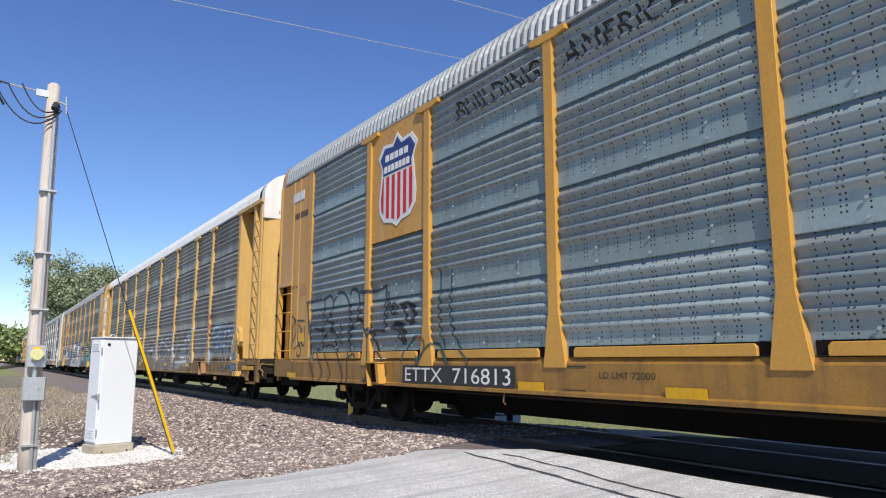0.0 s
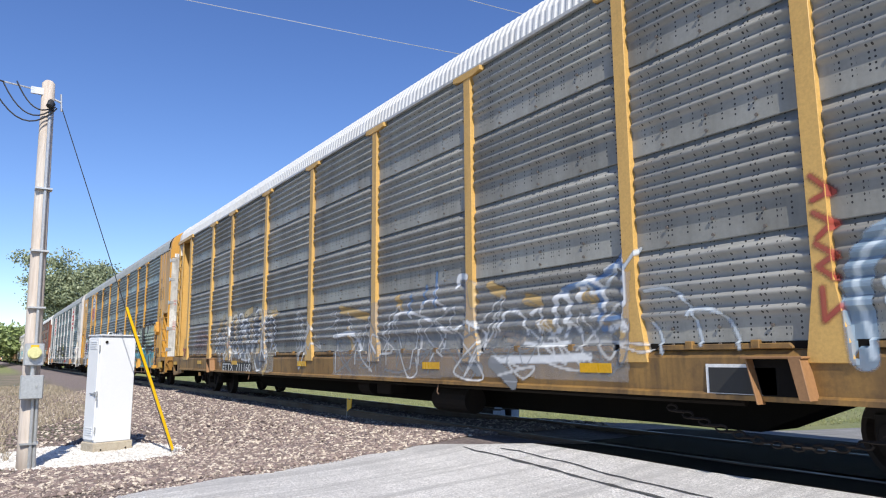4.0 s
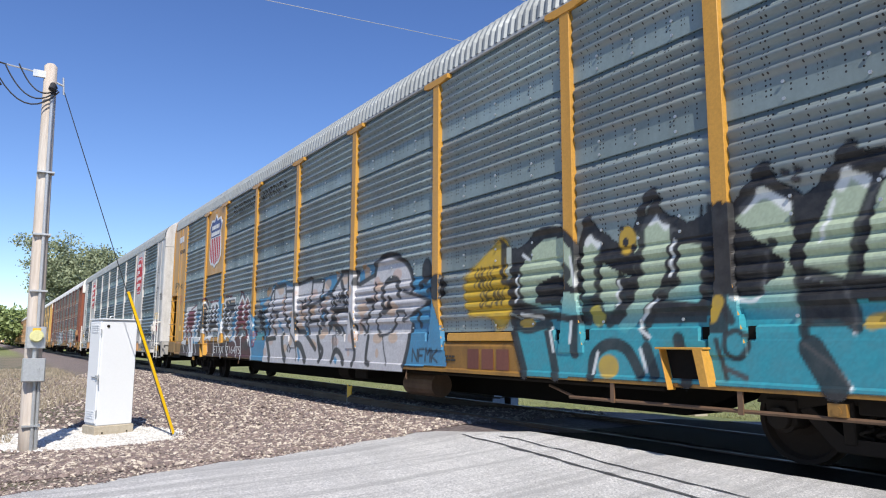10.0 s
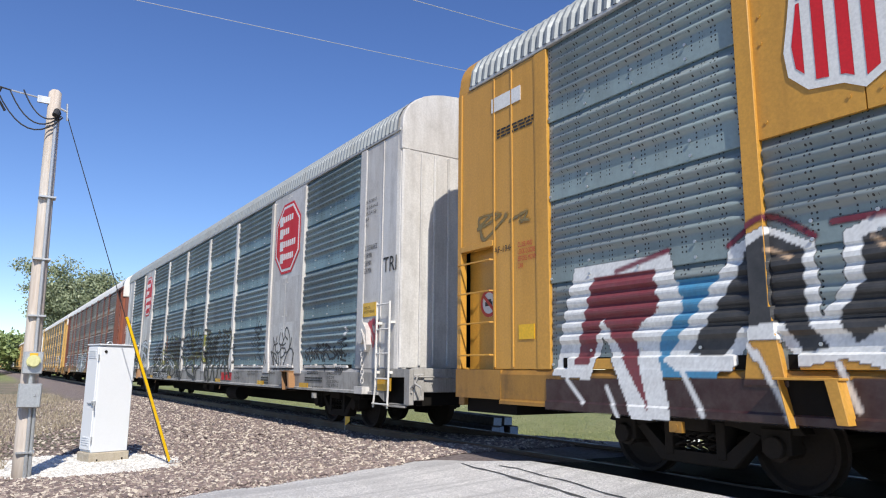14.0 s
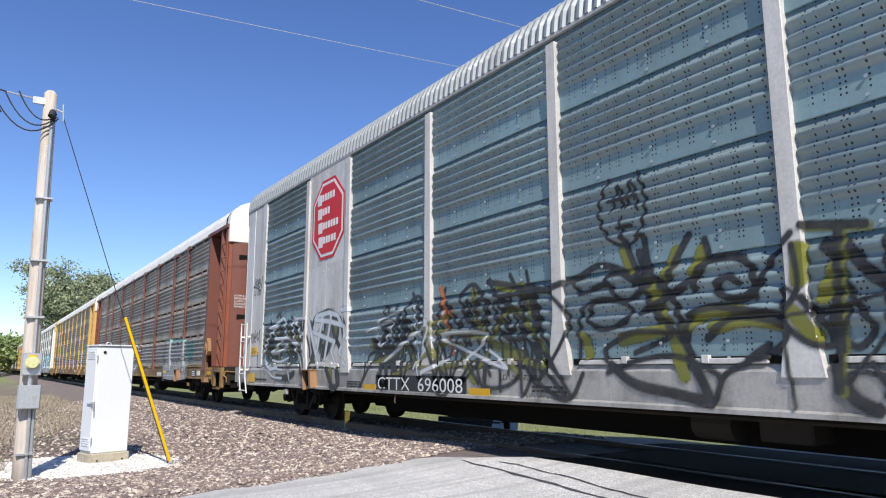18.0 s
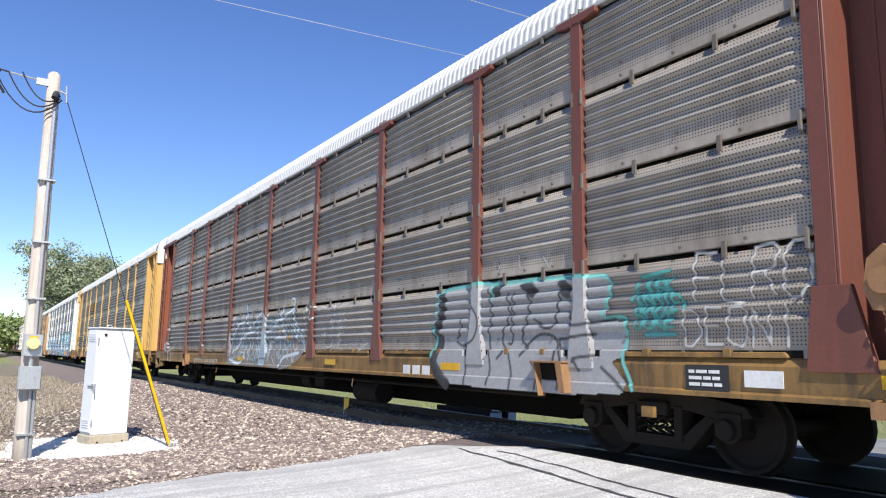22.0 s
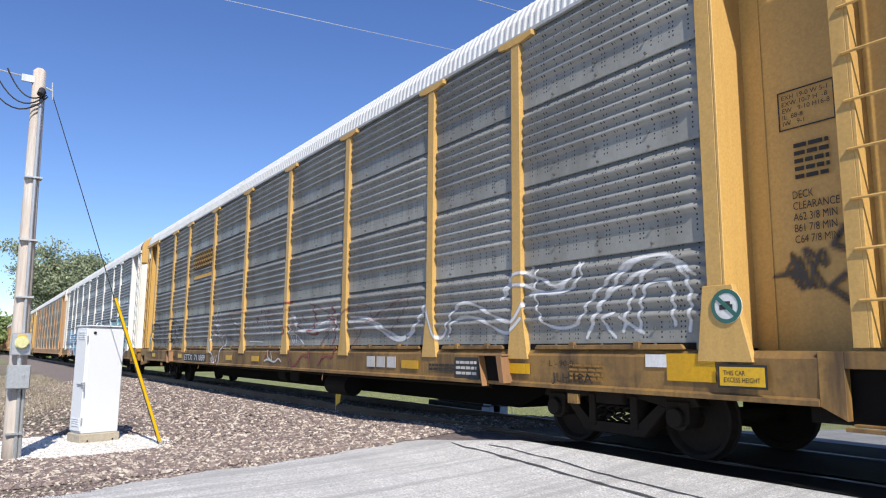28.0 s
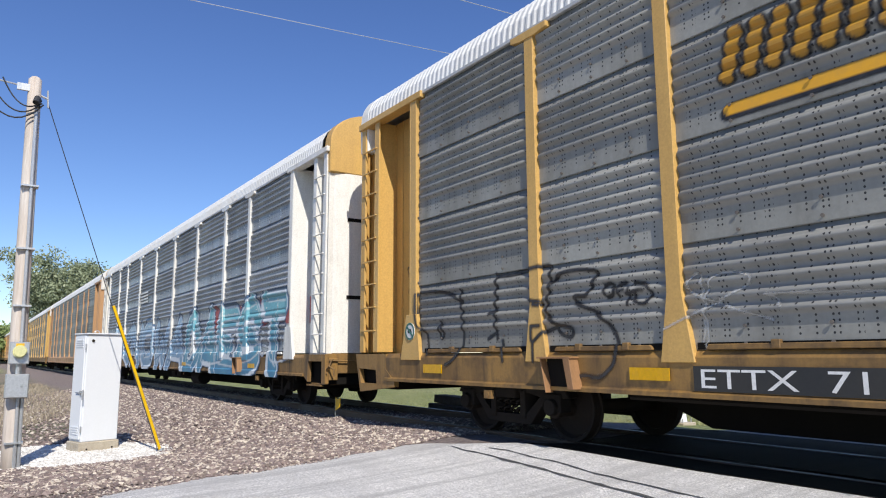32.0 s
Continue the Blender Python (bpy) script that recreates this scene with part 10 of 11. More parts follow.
cv.ink(0.04, (0.28, 0.03, 0.03), [[(2.82, 1.81), (2.87, 1.67), (2.97, 1.6), (2.94, 1.47), (2.79, 1.34), (2.59, 1.35), (2.61, 1.3), (2.89, 1.26), (3.11, 1.3)], [(3.68, 1.76), (3.76, 1.69), (3.72, 1.58), (3.85, 1.4), (3.83, 1.22), (3.71, 1.08)], [(1.25, 1.48), (1.41, 1.33), (1.22, 1.3)], [(1.64, 0.96), (1.73, 0.78), (1.91, 0.64), (2.09, 0.69), (2.31, 0.82), (2.48, 0.86), (2.64, 0.83)], [(2.72, 0.98), (2.74, 0.72)], [(3.19, 0.71), (3.36, 0.83), (3.58, 0.86), (3.77, 0.83), (3.86, 0.94), (3.92, 1)], [(0.52, 0.95), (0.25, 0.77)], [(1.11, 0.92), (1.05, 0.79)], [(1.26, 2.01), (1.39, 1.95), (1.65, 1.95)]])
cv.ink(0.04, (0.28, 0.03, 0.03), [[(2.07, 1.44), (2.14, 1.39)], [(-0.47, 1.7), (-0.32, 1.59)], [(-1.65, 1.55), (-1.47, 1.28), (-1.56, 1.02)], [(3.52, 1.56), (3.66, 1.52)]])
cv.ink(0.04, (0.66, 0.65, 0.62), [[(0.46, 0.95), (0.45, 0.82), (0.7, 0.74), (0.64, 0.91)], [(0.25, 0.72), (0.45, 0.75), (0.88, 0.71), (1.11, 0.78), (1.27, 0.72)]])
for w in word_lines("SUCKS", -0.25, 0.72, 1.28, 1.57, 405, 0.1):
    cv.line(w, 0.028, (0.68, 0.68, 0.66), 0.012, 0.9)
for w in word_lines("KOV", -0.86, -0.41, 1.37, 1.64, 406, 0.1):
    cv.line(w, 0.025, (0.68, 0.68, 0.66), 0.012, 0.9)
cv.ink(0.05, (0.70, 0.70, 0.69), [[(4.43, 1.45), (5.25, 1.41), (5.7, 1.22), (6.12, 1.12), (6.51, 1.22), (6.74, 1.44), (6.92, 1.64), (7.02, 1.44), (7.18, 1.17), (7.35, 1.17), (7.54, 1.42), (7.76, 1.58), (8.02, 1.59), (8.29, 1.5), (8.58, 1.38), (8.87, 1.31), (9, 1.38), (9.12, 1.52)], [(4.43, 1.54), (5.15, 1.49), (5.79, 1.27), (6.2, 1.16), (6.59, 1.31), (6.89, 1.6)], [(7.47, 1.13), (7.6, 1.34), (7.9, 1.41), (8.28, 1.36), (8.63, 1.21), (8.86, 1.2), (9.09, 1.35)]])
cv.ink(0.042, (0.72, 0.72, 0.71), [[(8.69, 1.6), (8.79, 1.76), (8.94, 1.88), (9.14, 1.9), (9.33, 1.83), (9.49, 1.78), (9.67, 1.7), (9.86, 1.75), (9.99, 1.84), (10.03, 1.93)], [(8.72, 1.62), (8.89, 1.75), (9.13, 1.75), (9.36, 1.67), (9.63, 1.62), (9.89, 1.65), (10.05, 1.76), (10.09, 1.92)], [(9.35, 1.91), (9.33, 1.67), (9.37, 1.44), (9.46, 1.3), (9.65, 1.23), (9.86, 1.23), (10.04, 1.29), (10.18, 1.47), (10.42, 1.67), (10.72, 1.85), (10.96, 1.91)], [(10.13, 1.11), (10.34, 1.44), (10.53, 1.58), (10.95, 1.77)], [(10.54, 1.36), (10.39, 1.3), (10.44, 1.2), (10.54, 1.11)], [(10.63, 1.31), (10.76, 1.22), (10.9, 1.15)]])
cv.ink(0.042, (0.72, 0.72, 0.71), [[(8.89, 1.83), (8.74, 1.61)]])
cv.ink(0.07, (0.55, 0.55, 0.54), [[(4.65, 1.36), (5.43, 1.33), (6.04, 1.16)], [(6.66, 1.36), (6.92, 1.55)], [(9.25, 1.94), (9.27, 1.62)]], False, 0.5)
cv.ink(0.045, (0.70, 0.70, 0.69), [[(10.64, 1.17), (10.89, 1.67), (11.25, 1.83), (11.47, 1.56), (11.44, 1.16)], [(10.86, 1.17), (10.96, 1.59), (11.26, 1.62), (11.28, 1.22)], [(10.16, 1.17), (10.67, 1.77), (11.18, 1.9), (11.52, 1.68)], [(9.23, 1.64), (9.73, 1.66), (10.05, 1.91)]])
cv.ink(0.045, (0.72, 0.72, 0.70), [[(-3.62, 2.09), (-3.88, 1.84), (-4.04, 1.62), (-3.91, 1.36), (-4.18, 1.17), (-4.17, 0.94), (-3.92, 0.84), (-3.75, 0.67), (-3.62, 0.59)], [(-3.58, 2.09), (-3.45, 1.86), (-3.24, 1.55), (-3.41, 1.4), (-3.2, 1.27), (-2.87, 1.31), (-2.79, 1.13), (-3.03, 1), (-3.2, 0.92), (-3.29, 0.56)], [(-3.91, 1.39), (-3.51, 1.33)], [(-4.02, 1.66), (-3.25, 1.58)], [(-3.7, 1.89), (-3.62, 1.51), (-3.46, 1.68)]])
cv.ink(0.035, (0.72, 0.72, 0.70), [[(-3.98, 0.74), (-3.93, 0.6)], [(-3.82, 0.78), (-3.93, 0.69), (-3.79, 0.61)], [(-3.68, 0.76), (-3.74, 0.63), (-3.62, 0.64)], [(-3.58, 0.78), (-3.52, 0.64), (-3.45, 0.81)]])
for k in range(3):
    scrawl(cv, -3.2 + 3.2 * k, -0.4 + 3.2 * k, 1.0, 1.9, 4, 0.022, (0.34, 0.09, 0.06), 420 + k, 4, 0.5)
cv.ink(0.045, BLACK, [[(-11.38, 0.96), (-11.44, 1.26), (-11.63, 1.39), (-11.69, 1.65), (-11.67, 1.84), (-11.44, 1.86), (-11.09, 1.84), (-10.74, 1.76), (-10.58, 1.65)], [(-10.57, 1.82), (-10.54, 1.58), (-10.52, 1.31), (-10.55, 1.05), (-10.75, 0.88), (-10.92, 0.82)], [(-11.05, 1.41), (-11.1, 1.29), (-11.06, 1.18), (-11.0, 1.25), (-11.05, 1.4)], [(-9.8, 1.97), (-9.79, 1.71), (-9.82, 1.43), (-9.8, 1.15)], [(-9.93, 1.47), (-9.79, 1.49)], [(-9.99, 1.15), (-9.85, 1.21)], [(-9.69, 1.12), (-9.65, 0.87)], [(-9.78, 1.94), (-9.51, 1.93), (-9.19, 1.95), (-8.93, 1.97), (-8.79, 1.95), (-8.8, 1.77), (-8.85, 1.51), (-8.83, 1.38), (-8.68, 1.28), (-8.5, 1.24), (-8.46, 1.18), (-8.5, 1.14), (-8.64, 1.18), (-8.71, 1.26)], [(-8.75, 1.76), (-8.61, 1.85), (-8.38, 1.87), (-8.17, 1.85), (-8.06, 1.81), (-8.14, 1.68), (-8.22, 1.58), (-8.37, 1.58), (-8.4, 1.53), (-8.31, 1.48), (-8.11, 1.4), (-7.92, 1.25), (-7.81, 1.08), (-7.84, 0.88), (-7.92, 0.79), (-8.06, 0.71), (-8.27, 0.73), (-8.35, 0.71)], [(-9.1, 1.58), (-8.95, 1.56)], [(-9.05, 1.53), (-8.94, 1.52)], [(-9.09, 1.28), (-8.95, 1.28)], [(-9.09, 1.28), (-9.08, 1.1), (-8.92, 1.19), (-8.73, 1.25)], [(-9.07, 1.1), (-9.07, 0.87)]])
cv.ink(0.035, BLACK, [[(-7.97, 1.67), (-7.93, 1.54), (-7.82, 1.58), (-7.86, 1.67), (-7.97, 1.66)], [(-7.78, 1.65), (-7.77, 1.53)], [(-7.78, 1.65), (-7.67, 1.67)], [(-7.77, 1.59), (-7.69, 1.6)], [(-7.63, 1.61), (-7.64, 1.44)], [(-7.67, 1.55), (-7.56, 1.57)], [(-7.57, 1.66), (-7.42, 1.63), (-7.35, 1.53), (-7.43, 1.44), (-7.55, 1.48), (-7.55, 1.57), (-7.45, 1.58)]])
scrawl(cv, -6.9, -5.0, 1.0, 1.7, 4, 0.025, (0.6, 0.6, 0.58), 433, 4, 0.5)
spray(car_f, F_, cv, "thin white and black line graffiti")
# railway name drawn as gold blocks with a bar below
cv = Canvas(-6.75, -4.25, 2.9, 4.1, 0.022)
shapes = [[[(-6.38 + 0.68 * k, 3.42), (-6.28 + 0.68 * k, 3.80)], [(-6.16 + 0.68 * k, 3.42), (-6.06 + 0.68 * k, 3.80)], [(-5.94 + 0.68 * k, 3.42), (-5.84 + 0.68 * k, 3.80)]] for k in range(3)]
for colour, wd in ((BLACK, 0.20), ((0.62, 0.31, 0.02), 0.13)):
    for sh in shapes:
        cv.line(sh, wd, colour, 0.012, 0.8)
cv.line([[(-6.42, 3.09), (-4.45, 3.09)]], 0.13, BLACK)
cv.line([[(-6.40, 3.12), (-4.47, 3.12)]], 0.10, (0.75, 0.37, 0.015))
spray(car_f, F_, cv, "faded gold railway emblem with black shading")
number_plate(car_f, F_, "ETTX  711889", -6.9, -4.5, 0.62, 0.84)
for x in (8.76, 6.29, -7.64, -2.6, -11.47, -0.6):
    reflector(car_f, x, 0.70, 0.48, 0.12)
plaque(car_f, "reflector", 11.2, 11.72, 0.70, 0.95, "decal_yellow", SILLF - 0.006)
plaque(car_f, "paper_label", 10.95, 11.2, 0.82, 0.94, "ink_white", SILLF - 0.006)
plaque(car_f, "height_sign", 11.76, 12.22, 0.66, 0.86, "ink", SILLF + 0.022, "yellow height sign with black border", 0.005)
plaque(car_f, "sign_face", 11.78, 12.20, 0.68, 0.84, "sign_yellow", SILLF + 0.027, "", 0.003)
letter(car_f, F_, "THIS CAR\nEXCESS HEIGHT", 11.82, 0.71, 0.10, "ink", 0.34, SILLF + 0.032)
no_entry_badge(car_f, 11.88, 1.36, 0.15, SIDE + 0.088, "sign_green")
no_entry_badge(car_f, -11.8, 1.30, 0.13, SIDE + 0.088, "sign_green")
for k in range(3):
    plaque(car_f, "logo_bar", 5.15 + 0.34 * k, 5.42 + 0.34 * k, 0.70, 0.87, "silver", SILLF - 0.004, "", 0.004)
plaque(car_f, "card_holder", 7.7, 8.25, 0.60, 0.88, "ink", SILLF - 0.006, "black placard holder with white lines")
bars(car_f, 7.74, 8.2, 0.64, 0.85, 3, "silver", SILLF + 0.003, 18)
data_box(car_f, 12.2, 2.92, 0.5, 0.36, SUNK)
letter(car_f, F_, "DECK\nCLEARANCE\nA62 3/8 MIN\nB61 7/8 MIN\nC64 7/8 MIN", 12.28, 1.90, 0.46, "ink", 0.40, SUNK + 0.004)
bars(car_f, 12.32, 12.62, 2.45, 2.8, 5, "ink", SUNK, 19)
plaque(car_f, "yellow_decal", -12.46, -11.95, 2.85, 3.42, "sign_yellow", SUNK, "yellow railway decal with black bars", 0.004)
bars(car_f, -12.42, -12.0, 2.92, 3.36, 4, "ink", SUNK + 0.005, 20)
bars(car_f, 9.9, 10.4, 0.66, 0.84, 4, "gold_sill", SILLF - 0.002, 21)
cv = Canvas(12.0, 13.0, 1.1, 2.1)
scrawl(cv, 12.15, 12.45, 1.5, 1.85, 3, 0.035, (0.05, 0.045, 0.04), 441, 6)
cv.line([[(12.95, 1.9), (12.7, 2.0), (12.6, 1.85), (12.85, 1.75), (12.9, 1.5), (12.7, 1.38), (12.55, 1.5), (12.68, 1.6)]], 0.05, (0.05, 0.045, 0.04), 0.03, 0.85)
spray(car_f, F_, cv, "black marker tags")
cv = Canvas(-12.9, -11.8, 1.0, 2.6)
scrawl(cv, -12.55, -12.05, 1.9, 2.5, 5, 0.03, (0.07, 0.06, 0.05), 442, 6)
spray(car_f, F_, cv, "black marker tags")

for car in (car_b, car_f):
    end_letter(car, "EXCESS HEIGHT CAR", -1.12, 4.60, 0.085, 0.9, "ink")
    end_letter(car, "LOWER & LOCK\nHINGED DECK\nCLOSE & LOCK\nDOORS BEFORE\nMOVING CAR", -1.12, 2.9, 0.36, 0.42, "ink")
end_letter(car_e, "LOWER & LOCK\nHINGED DECKS\nCLOSE & LOCK\nDOORS BEFORE\nMOVING CAR", -1.28, 2.62, 0.36, 0.46, "ink_white")
bm = bmesh.new()
box(bm, HB, HB + 0.006, -1.38, -0.2, 4.62, 4.76)
part("height_band", bm, M["ink_white"], car_c, "white band with black lettering")
end_letter(car_c, "EXCESS     HEIGHT", -1.32, 4.645, 0.09, 1.0, "ink", True, 0.010)
end_letter(car_c, "NO WELDING\nON DOORS", -1.34, 2.85, 0.2, 0.38, "ink_red", True, 0.006)
end_letter(car_c, "CLOSE AND\nLOCK DOORS\nBEFORE MOVING\nCAR", -1.34, 1.95, 0.34, 0.40, "ink_red", True, 0.006)

# seventh car
G_ = PALE
cv = Canvas(-10.3, 13.4, 0.5, 2.4, 0.03)
for q in range(12):
    cv.blob(6.2 + 0.52 * q, 1.95, 0.5, 0.32, (0.42, 0.06, 0.05), 0.85, 0.6, q)
piece(cv, "SKNOWA", -9.9, 3.4, 0.62, 2.1, 501, 0.36, 0.05, (0.16, 0.28, 0.42), (0.32, 0.48, 0.60), (0.62, 0.66, 0.70), (0.04, 0.10, 0.2), True)
piece(cv, "DAEST", 3.4, 11.7, 0.55, 2.2, 511, 0.38, 0.05, (0.04, 0.20, 0.34), (0.18, 0.46, 0.50), (0.66, 0.70, 0.72), (0.03, 0.09, 0.18), True)
scrawl(cv, 3.6, 11.6, 0.7, 1.9, 9, 0.05, (0.72, 0.74, 0.75), 521, 5, 0.8)
scrawl(cv, -9.8, 3.2, 0.7, 1.9, 12, 0.045, (0.03, 0.08, 0.16), 522, 5, 0.7)
spray(car_g, G_, cv, "blue, teal and white graffiti with red haze")
for x in (9.3, 3.1, -5.0):
    reflector(car_g, x, 0.68)
bm = bmesh.new()
for k in range(4):
    box(bm, -4.5, -2.6, -SIDE - 0.066, -SIDE - 0.058, 3.0 + 0.12 * k, 3.06 + 0.12 * k)
part("stencil", bm, M["ink_white"], car_g)


# ---- service pole ----
def service_pole():
    gz = ground_z(-11.41, 0.58)
    pole = empty("utility_pole", (-11.41, 0.58, gz), "weathered grey wooden service pole with meter and conduits", "utility pole")
    top = 4.97 - gz
    bm = bmesh.new()
    pts = [(0, -0.10 * k / 8, -0.3 + (top + 0.3) * k / 8) for k in range(9)]
    pts.append((0, -0.10, top + 0.04))
    tube(bm, pts, [0.122 - 0.0045 * k for k in range(9)] + [0.05], 18)
    shaft = part("shaft", bm, M["pole_wood"], pole)
    smooth(shaft.data)
    lean = lambda z: -0.10 * z / top
    for n, (dx, dy, r, hi) in enumerate(((0.12, 0.03, 0.024, top - 0.42), (0.10, 0.08, 0.024, 1.05))):
        bm = bmesh.new()
        tube(bm, [(dx, dy, 0), (dx, dy + lean(hi), hi)], r, 10)
        part("conduit", bm, M["steel"], pole, "grey galvanised conduit")
    for z in (0.35, 2.2, 3.0, 3.9):
        bm = bmesh.new()
        box(bm, -0.02, 0.165, -0.10 + lean(z), 0.12 + lean(z), z - 0.012, z + 0.012)
        part("strap", bm, M["steel"], pole)
    bm = bmesh.new()
    box(bm, 0.15, 0.27, -0.14, 0.10, 1.40, 1.70)
    meter = part("meter_box", bm, M["steel"], pole, "grey electric meter socket", bevel=0.012)
    bm = bmesh.new()
    drum(bm, (0.29, -0.02, 1.57), (1, 0, 0), 0.085, 0.04, 20)
    drum(bm, (0.345, -0.02, 1.57), (1, 0, 0), 0.07, 0.02, 20)
    part("meter_glass", bm, M["glass"], meter, "round glass meter with pale yellow dial")
    bm = bmesh.new()
    box(bm, 0.268, 0.275, -0.07, 0.03, 1.63, 1.68)
    part("meter_label", bm, M["sign_yellow"], meter)
    bm = bmesh.new()
    box(bm, 0.15, 0.28, -0.16, 0.12, 0.95, 1.27)
    sw = part("switch_box", bm, M["steel"], pole, "grey disconnect box", bevel=0.012)
    bm = bmesh.new()
    box(bm, 0.28, 0.288, -0.15, 0.11, 0.96, 1.26)
    box(bm, 0.284, 0.30, 0.02, 0.05, 1.10, 1.14)
    part("cover", bm, M["steel"], sw, bevel=0.004)
    bm = bmesh.new()
    tube(bm, [(0.19, -0.02, 1.27), (0.19, -0.02, 1.40)], 0.03, 10)
    part("nipple", bm, M["steel"], pole)
    # weather head, brackets and drop wires
    bm = bmesh.new()
    tube(bm, [(0.13, lean(top) + 0.06, top - 0.45), (0.14, lean(top) + 0.06, top - 0.36), (0.20, lean(top) + 0.04, top - 0.34), (0.24, lean(top) + 0.02, top - 0.42)], 0.045, 10)
    part("weather_head", bm, M["wire"], pole, "black weather head")
    bm = bmesh.new()
    box(bm, 0.02, 0.06, -0.32, -0.10, top - 0.20, top - 0.10)
    tube(bm, [(0.04, -0.3, top - 0.13), (0.04, -0.65, top - 0.10)], 0.012, 6)
    part("wire_clamp", bm, M["steel"], pole)
    for k, (a, b, sag) in enumerate((((0.2, 0.0, top - 0.4), (0.05, -0.66, top - 0.12), 0.28), ((0.2, 0.02, top - 0.42), (0.05, -0.82, top - 0.14), 0.36), ((0.2, -0.02, top - 0.40), (0.05, -0.50, top - 0.06), 0.2))):
        bm = bmesh.new()
        tube(bm, [Vector(a).lerp(Vector(b), t / 10) - Vector((0, 0, sag * 4 * (t / 10) * (1 - t / 10))) for t in range(11)], 0.011, 6)
        part("drop_loop", bm, M["wire"], pole)
    bm = bmesh.new()
    tube(bm, [(0.05, -0.78, top - 0.10), (0.05, -0.82, top - 0.22), (0.05, -0.70, top - 0.42)], 0.022, 6)
    part("splice", bm, M["wire"], pole)
    bm = bmesh.new()
    tube(bm, [(0.04, -0.65, top - 0.10), (0.2, -4, top + 0.35), (0.6, -14, top + 2.6)], 0.012, 6)
    part("service_wire", bm, M["wire"], pole)
    bm = bmesh.new()
    tube(bm, [(0.0, -0.03, top - 0.22), (0.02, 0.085, top - 0.27)], 0.016, 6)
    tube(bm, [(0.02, 0.07, top - 0.14), (0.02, 0.09, top - 0.40)], 0.013, 6)
    part("guy_bracket", bm, M["steel"], pole)
    return Vector((-11.39, 0.665, 4.64))


def guy_wire(top):
    foot = Vector((-11.9, 2.62, ground_z(-11.9, 2.62)))
    guy = empty("guy_wire", foot, "steel guy wire with a yellow plastic guard", "guy wire")
    rel = top - foot
    bm = bmesh.new()
    tube(bm, [(0, 0, -0.1), rel], 0.0065, 6)
    part("cable", bm, M["wire"], guy)
    bm = bmesh.new()
    a, b = rel * 0.01, rel * 0.437
    tube(bm, [a, a.lerp(b, 0.5) + Vector((0.0, 0.004, 0)), b], 0.023, 10)
    part("guard", bm, M["guard_yellow"], guy, "bright yellow guy guard")
    bm = bmesh.new()
    drum(bm, (0, 0, 0.02), (0, 0.2, 1), 0.04, 0.05, 8)
    part("anchor_eye", bm, M["steel"], guy)


guy_wire(service_pole())


def cabinet():
    gz = ground_z(-12.85, 1.77)
    cab = empty("signal_cabinet", (-12.85, 1.77, gz), "pale aluminium signal cabinet on a concrete plinth", "cabinet")
    cab.rotation_euler = (0, 0, radians(17))
    d, w, lo, hi = 0.23, 0.30, 0.16, 1.31 - gz
    bm = bmesh.new()
    box(bm, -d, d, -w - 0.02, w + 0.02, -0.15, lo)
    part("plinth", bm, M["concrete"], cab, "rough concrete plinth", bevel=0.015)
    bm = bmesh.new()
    box(bm, -d + 0.02, d - 0.02, -w + 0.01, w - 0.01, lo, hi)
    part("body", bm, M["cabinet"], cab, bevel=0.012)
    bm = bmesh.new()
    box(bm, -d, d + 0.012, -w - 0.012, w + 0.03, hi, hi + 0.022)
    part("lid", bm, M["cabinet"], cab, bevel=0.005)
    bm = bmesh.new()
    tube(bm, [(0, -0.05 + 0.045 * math.cos(a * math.pi / 6), hi + 0.02 + 0.05 * math.sin(a * math.pi / 6)) for a in range(7)], 0.008, 6)
    part("lifting_eye", bm, M["steel"], cab)
    bm = bmesh.new()
    box(bm, -d + 0.05, d - 0.05, -w - 0.012, -w + 0.01, lo + 0.04, hi - 0.03)
    door = part("door", bm, M["cabinet"], cab, bevel=0.006)
    for z in (hi - 0.14, lo + 0.18):
        for k in range(4):
            bm = bmesh.new()
            box(bm, -d + 0.12, d - 0.10, -w - 0.022, -w - 0.010, z - 0.012 + 0.035 * (k - 1.5), z + 0.004 + 0.035 * (k - 1.5))
            part("louvre", bm, M["cabinet"], door)
    bm = bmesh.new()
    box(bm, d - 0.07, d - 0.03, -w - 0.04, -w - 0.01, 0.90, 0.96)
    tube(bm, [(d - 0.05, -w - 0.03, 0.93), (d + 0.05, -w - 0.05, 0.93), (d + 0.06, -w - 0.05, 0.82)], 0.012, 6)
    tube(bm, [(d - 0.22, -w - 0.03, 0.93), (d - 0.05, -w - 0.03, 0.93)], 0.010, 6)
    part("latch", bm, M["steel"], door)
    for z in (hi - 0.2, lo + 0.2, 0.92):
        bm = bmesh.new()
        drum(bm, (d - 0.02, -w - 0.006, z), (0, 0, 1), 0.012, 0.05, 8)
        part("hinge", bm, M["steel"], door)
    bm = bmesh.new()
    drum(bm, (d - 0.015, -w + 0.10, hi - 0.10), (1, 0, 0), 0.022, 0.012, 12)
    part("lock", bm, M["truck"], cab, "small dark round lock")
    for y in (-0.2, 0.2):
        bm = bmesh.new()
        drum(bm, (d, y, 0.05), (1, 0, 0), 0.014, 0.006, 8)
        part("bolt_hole", bm, M["black"], cab)


cabinet()


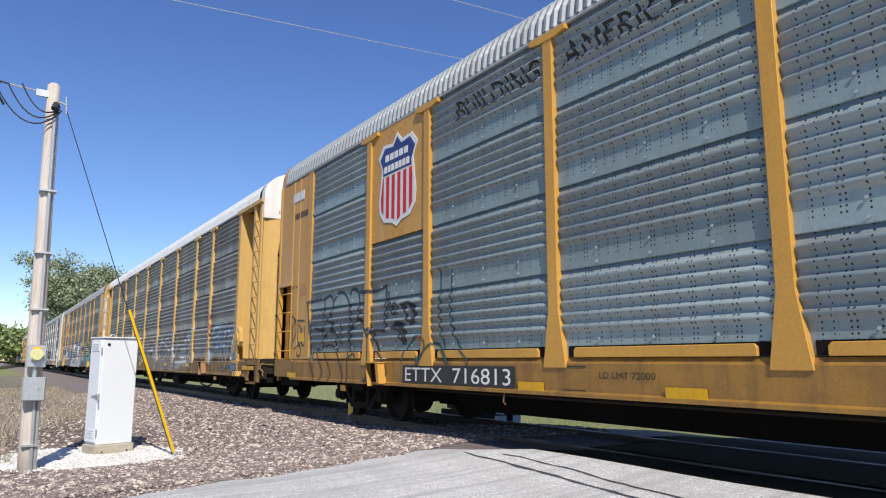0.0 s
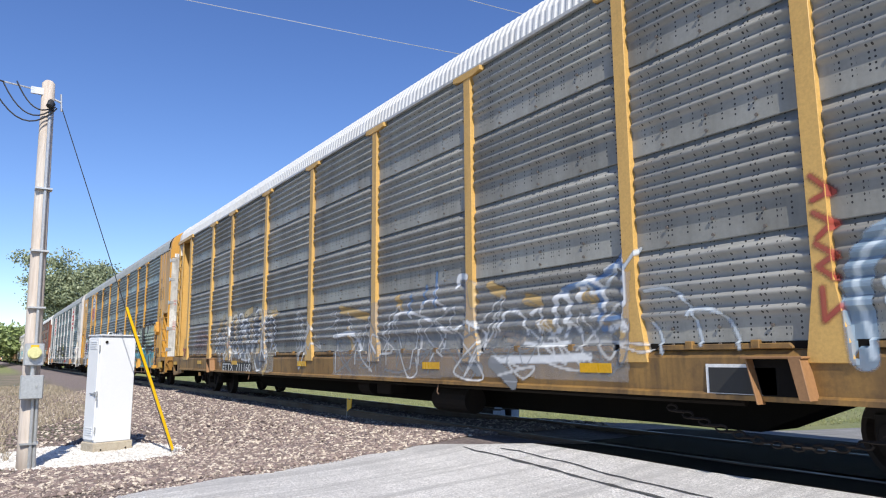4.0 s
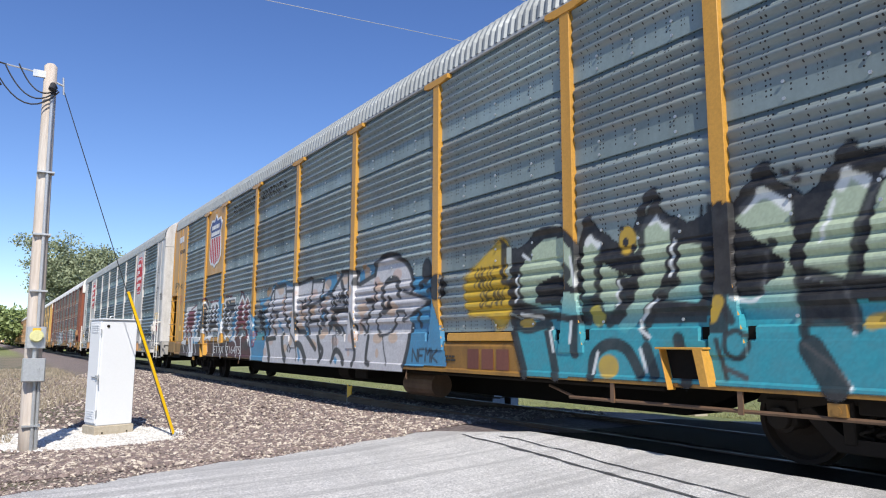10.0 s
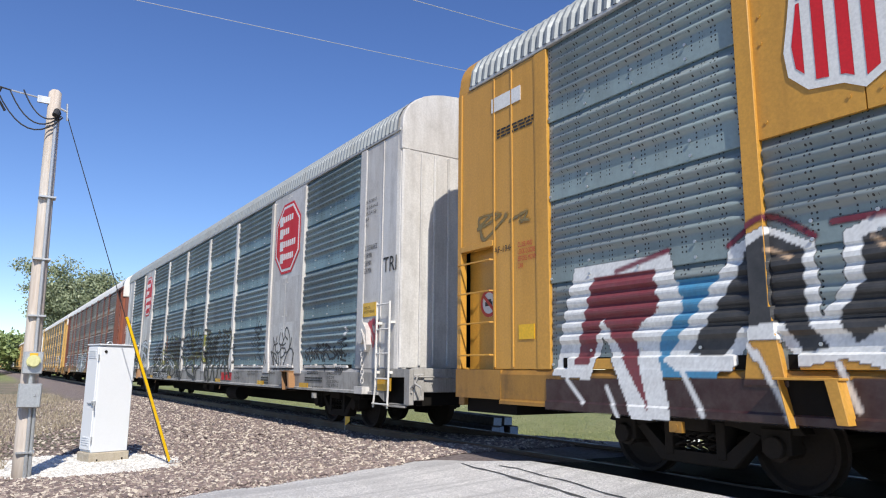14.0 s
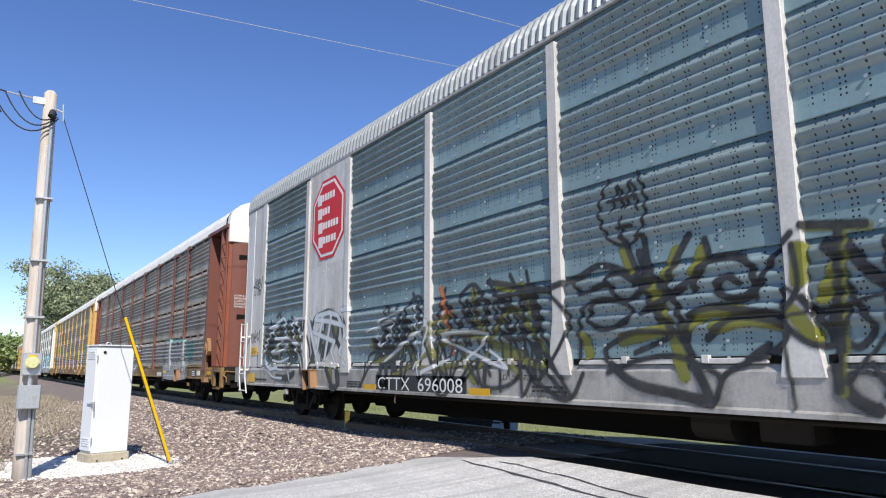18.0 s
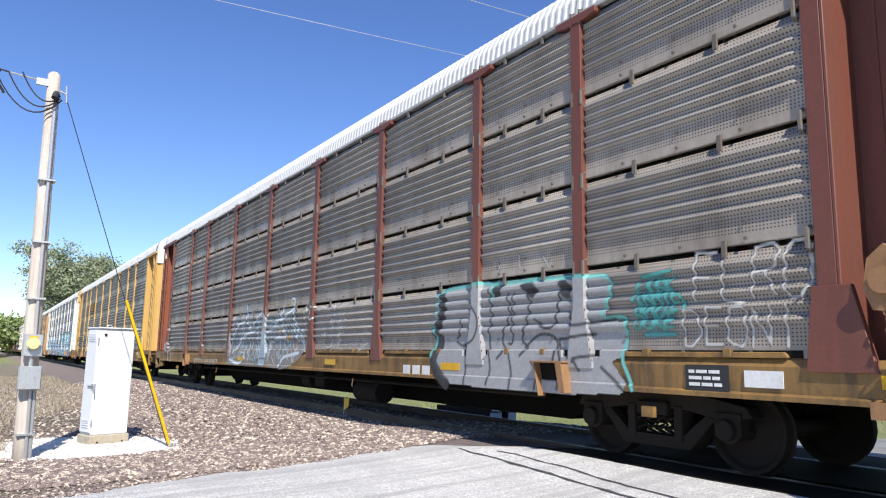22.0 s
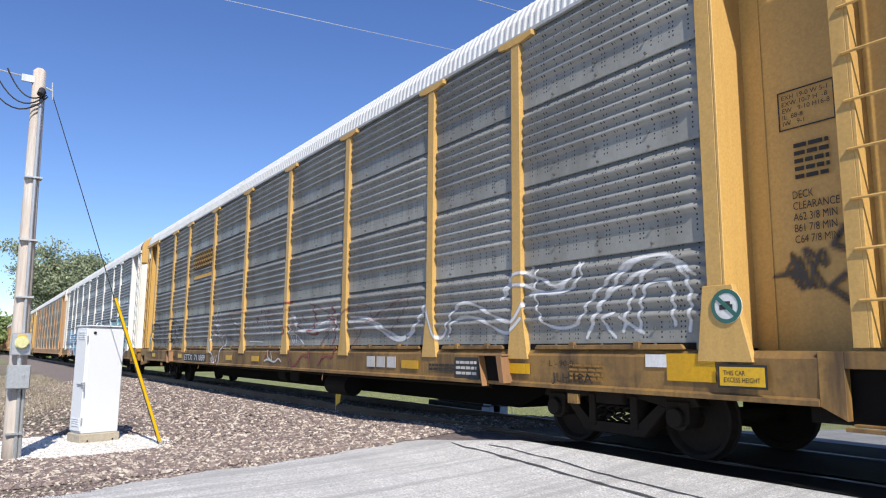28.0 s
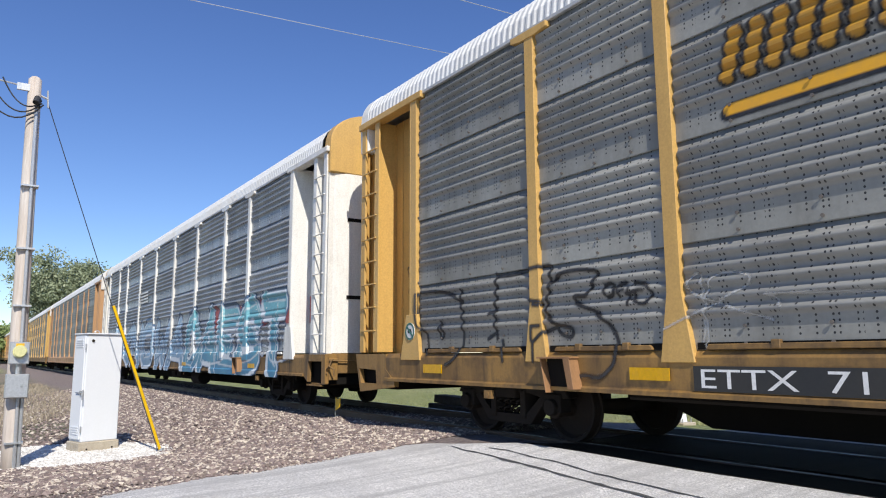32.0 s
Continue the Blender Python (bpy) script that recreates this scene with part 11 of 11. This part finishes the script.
# ---- overhead lines ----
for x0, y0, slope in ((-16.65, 2.98, 0.125), (-13.0, 8.63, 0.085)):
    bm = bmesh.new()
    tube(bm, [(x0 + slope * (y - y0), y, 9.5 + 0.0004 * (y - y0) ** 2) for y in [-40 + 8 * k for k in range(16)]], 0.009, 5)
    tagged(part("overhead_wire", bm, M["wire_pale"]), "thin pale overhead power line across the track", "power line", "overhead lines")


# ---- small things by the track ----
def flag():
    root = empty("marker_flag", (-12.73, 6.0, ground_z(-12.73, 6.0) - 0.05), "small yellow marker flag on a thin wire", "marker flag")
    bm = bmesh.new()
    tube(bm, [(0, 0, -0.05), (0, 0, 0.42)], 0.006, 5)
    part("stake", bm, M["steel"], root)
    bm = bmesh.new()
    prism(bm, [(0, 0.20), (0.20, 0.28), (0.22, 0.46), (0.10, 0.42), (0, 0.46)], -0.004, 0.004)
    part("flag", bm, M["guard_yellow"], root)


flag()


def sleeper_stack():
    """Bundle of old sleepers with pale sawn ends, left past the track."""
    x, y = -12.9, 9.25
    root = empty("sleeper_stack", (x, y, ground_z(x, y)), "bundle of dark old sleepers with pale grey ends", "sleeper stack")
    rng = random.Random(8)
    for row, n in ((0, 3), (1, 2)):
        for k in range(n):
            bm = bmesh.new()
            box(bm, -1.2, 1.2, -0.105, 0.105, 0, 0.18)
            sl = part("sleeper", bm, M["tie"], root, "", (rng.uniform(-0.08, 0.08), 0.24 * (k - (n - 1) / 2) + rng.uniform(-0.02, 0.02), -0.03 + 0.185 * row), bevel=0.012)
            sl.rotation_euler = (rng.uniform(-0.1, 0.1), 0, rng.uniform(-0.05, 0.05) - 0.12)
            bm = bmesh.new()
            box(bm, 1.2, 1.206, -0.09, 0.09, 0.015, 0.165)
            part("end_plate", bm, M["slate"], sl, "pale blue-grey end plate")


M["slate"] = ground_mat("blue_grey_plate", (0.30, 0.34, 0.38), (0.45, 0.49, 0.53), (0.34, 0.38, 0.42), 18, 0.3, 0.01)
sleeper_stack()


def signal_base():
    """Foot of a crossing signal past the track."""
    x, y = -8.55, 11.0
    gz = ground_z(x, y)
    root = empty("crossing_signal", (x, y, gz), "grey metal signal mast foot on a concrete pad", "signal")
    root.scale = (0.6, 0.6, 0.6)
    bm = bmesh.new()
    box(bm, -0.35, 0.35, -0.3, 0.3, -0.2, 0.08)
    part("pad", bm, M["concrete"], root, bevel=0.02)
    bm = bmesh.new()
    prism(bm, [(-0.16, 0.08), (0.16, 0.08), (0.12, 0.32), (-0.12, 0.32)], -0.14, 0.14)
    part("junction_base", bm, M["cabinet"], root, bevel=0.01)
    bm = bmesh.new()
    tube(bm, [(0, 0, 0.3), (0.05, 0, 0.48)], 0.05, 12)
    part("mast_stub", bm, M["cabinet"], root)
    for a, b in ((-0.24, -0.2), (0.24, -0.2), (-0.24, 0.2), (0.24, 0.2)):
        bm = bmesh.new()
        tube(bm, [(a, b, 0.05), (a, b, 0.2)], 0.018, 6)
        part("anchor_bolt", bm, M["steel"], root)


signal_base()


# ---- movement ----
def motions():
    """The train rolls past at a steady pace; the wheels of the nearer cars turn."""
    for i, (c0, car) in enumerate(CARS):
        walk(car, [(t, pose(c0 + SPEED * t, TRACK_Y, 0)) for t in (0, 8, 16, 24, 32)])
        if i < 7:
            turn = math.degrees(SPEED / WHEEL_R)
            for ws in [o for o in car.children_recursive if o.name.startswith("wheelset")]:
                at = ws.location.copy()
                walk(ws, [(k * 0.1, pose(at.x, at.y, at.z, 0, turn * k * 0.1, 0)) for k in range(321)])


motions()
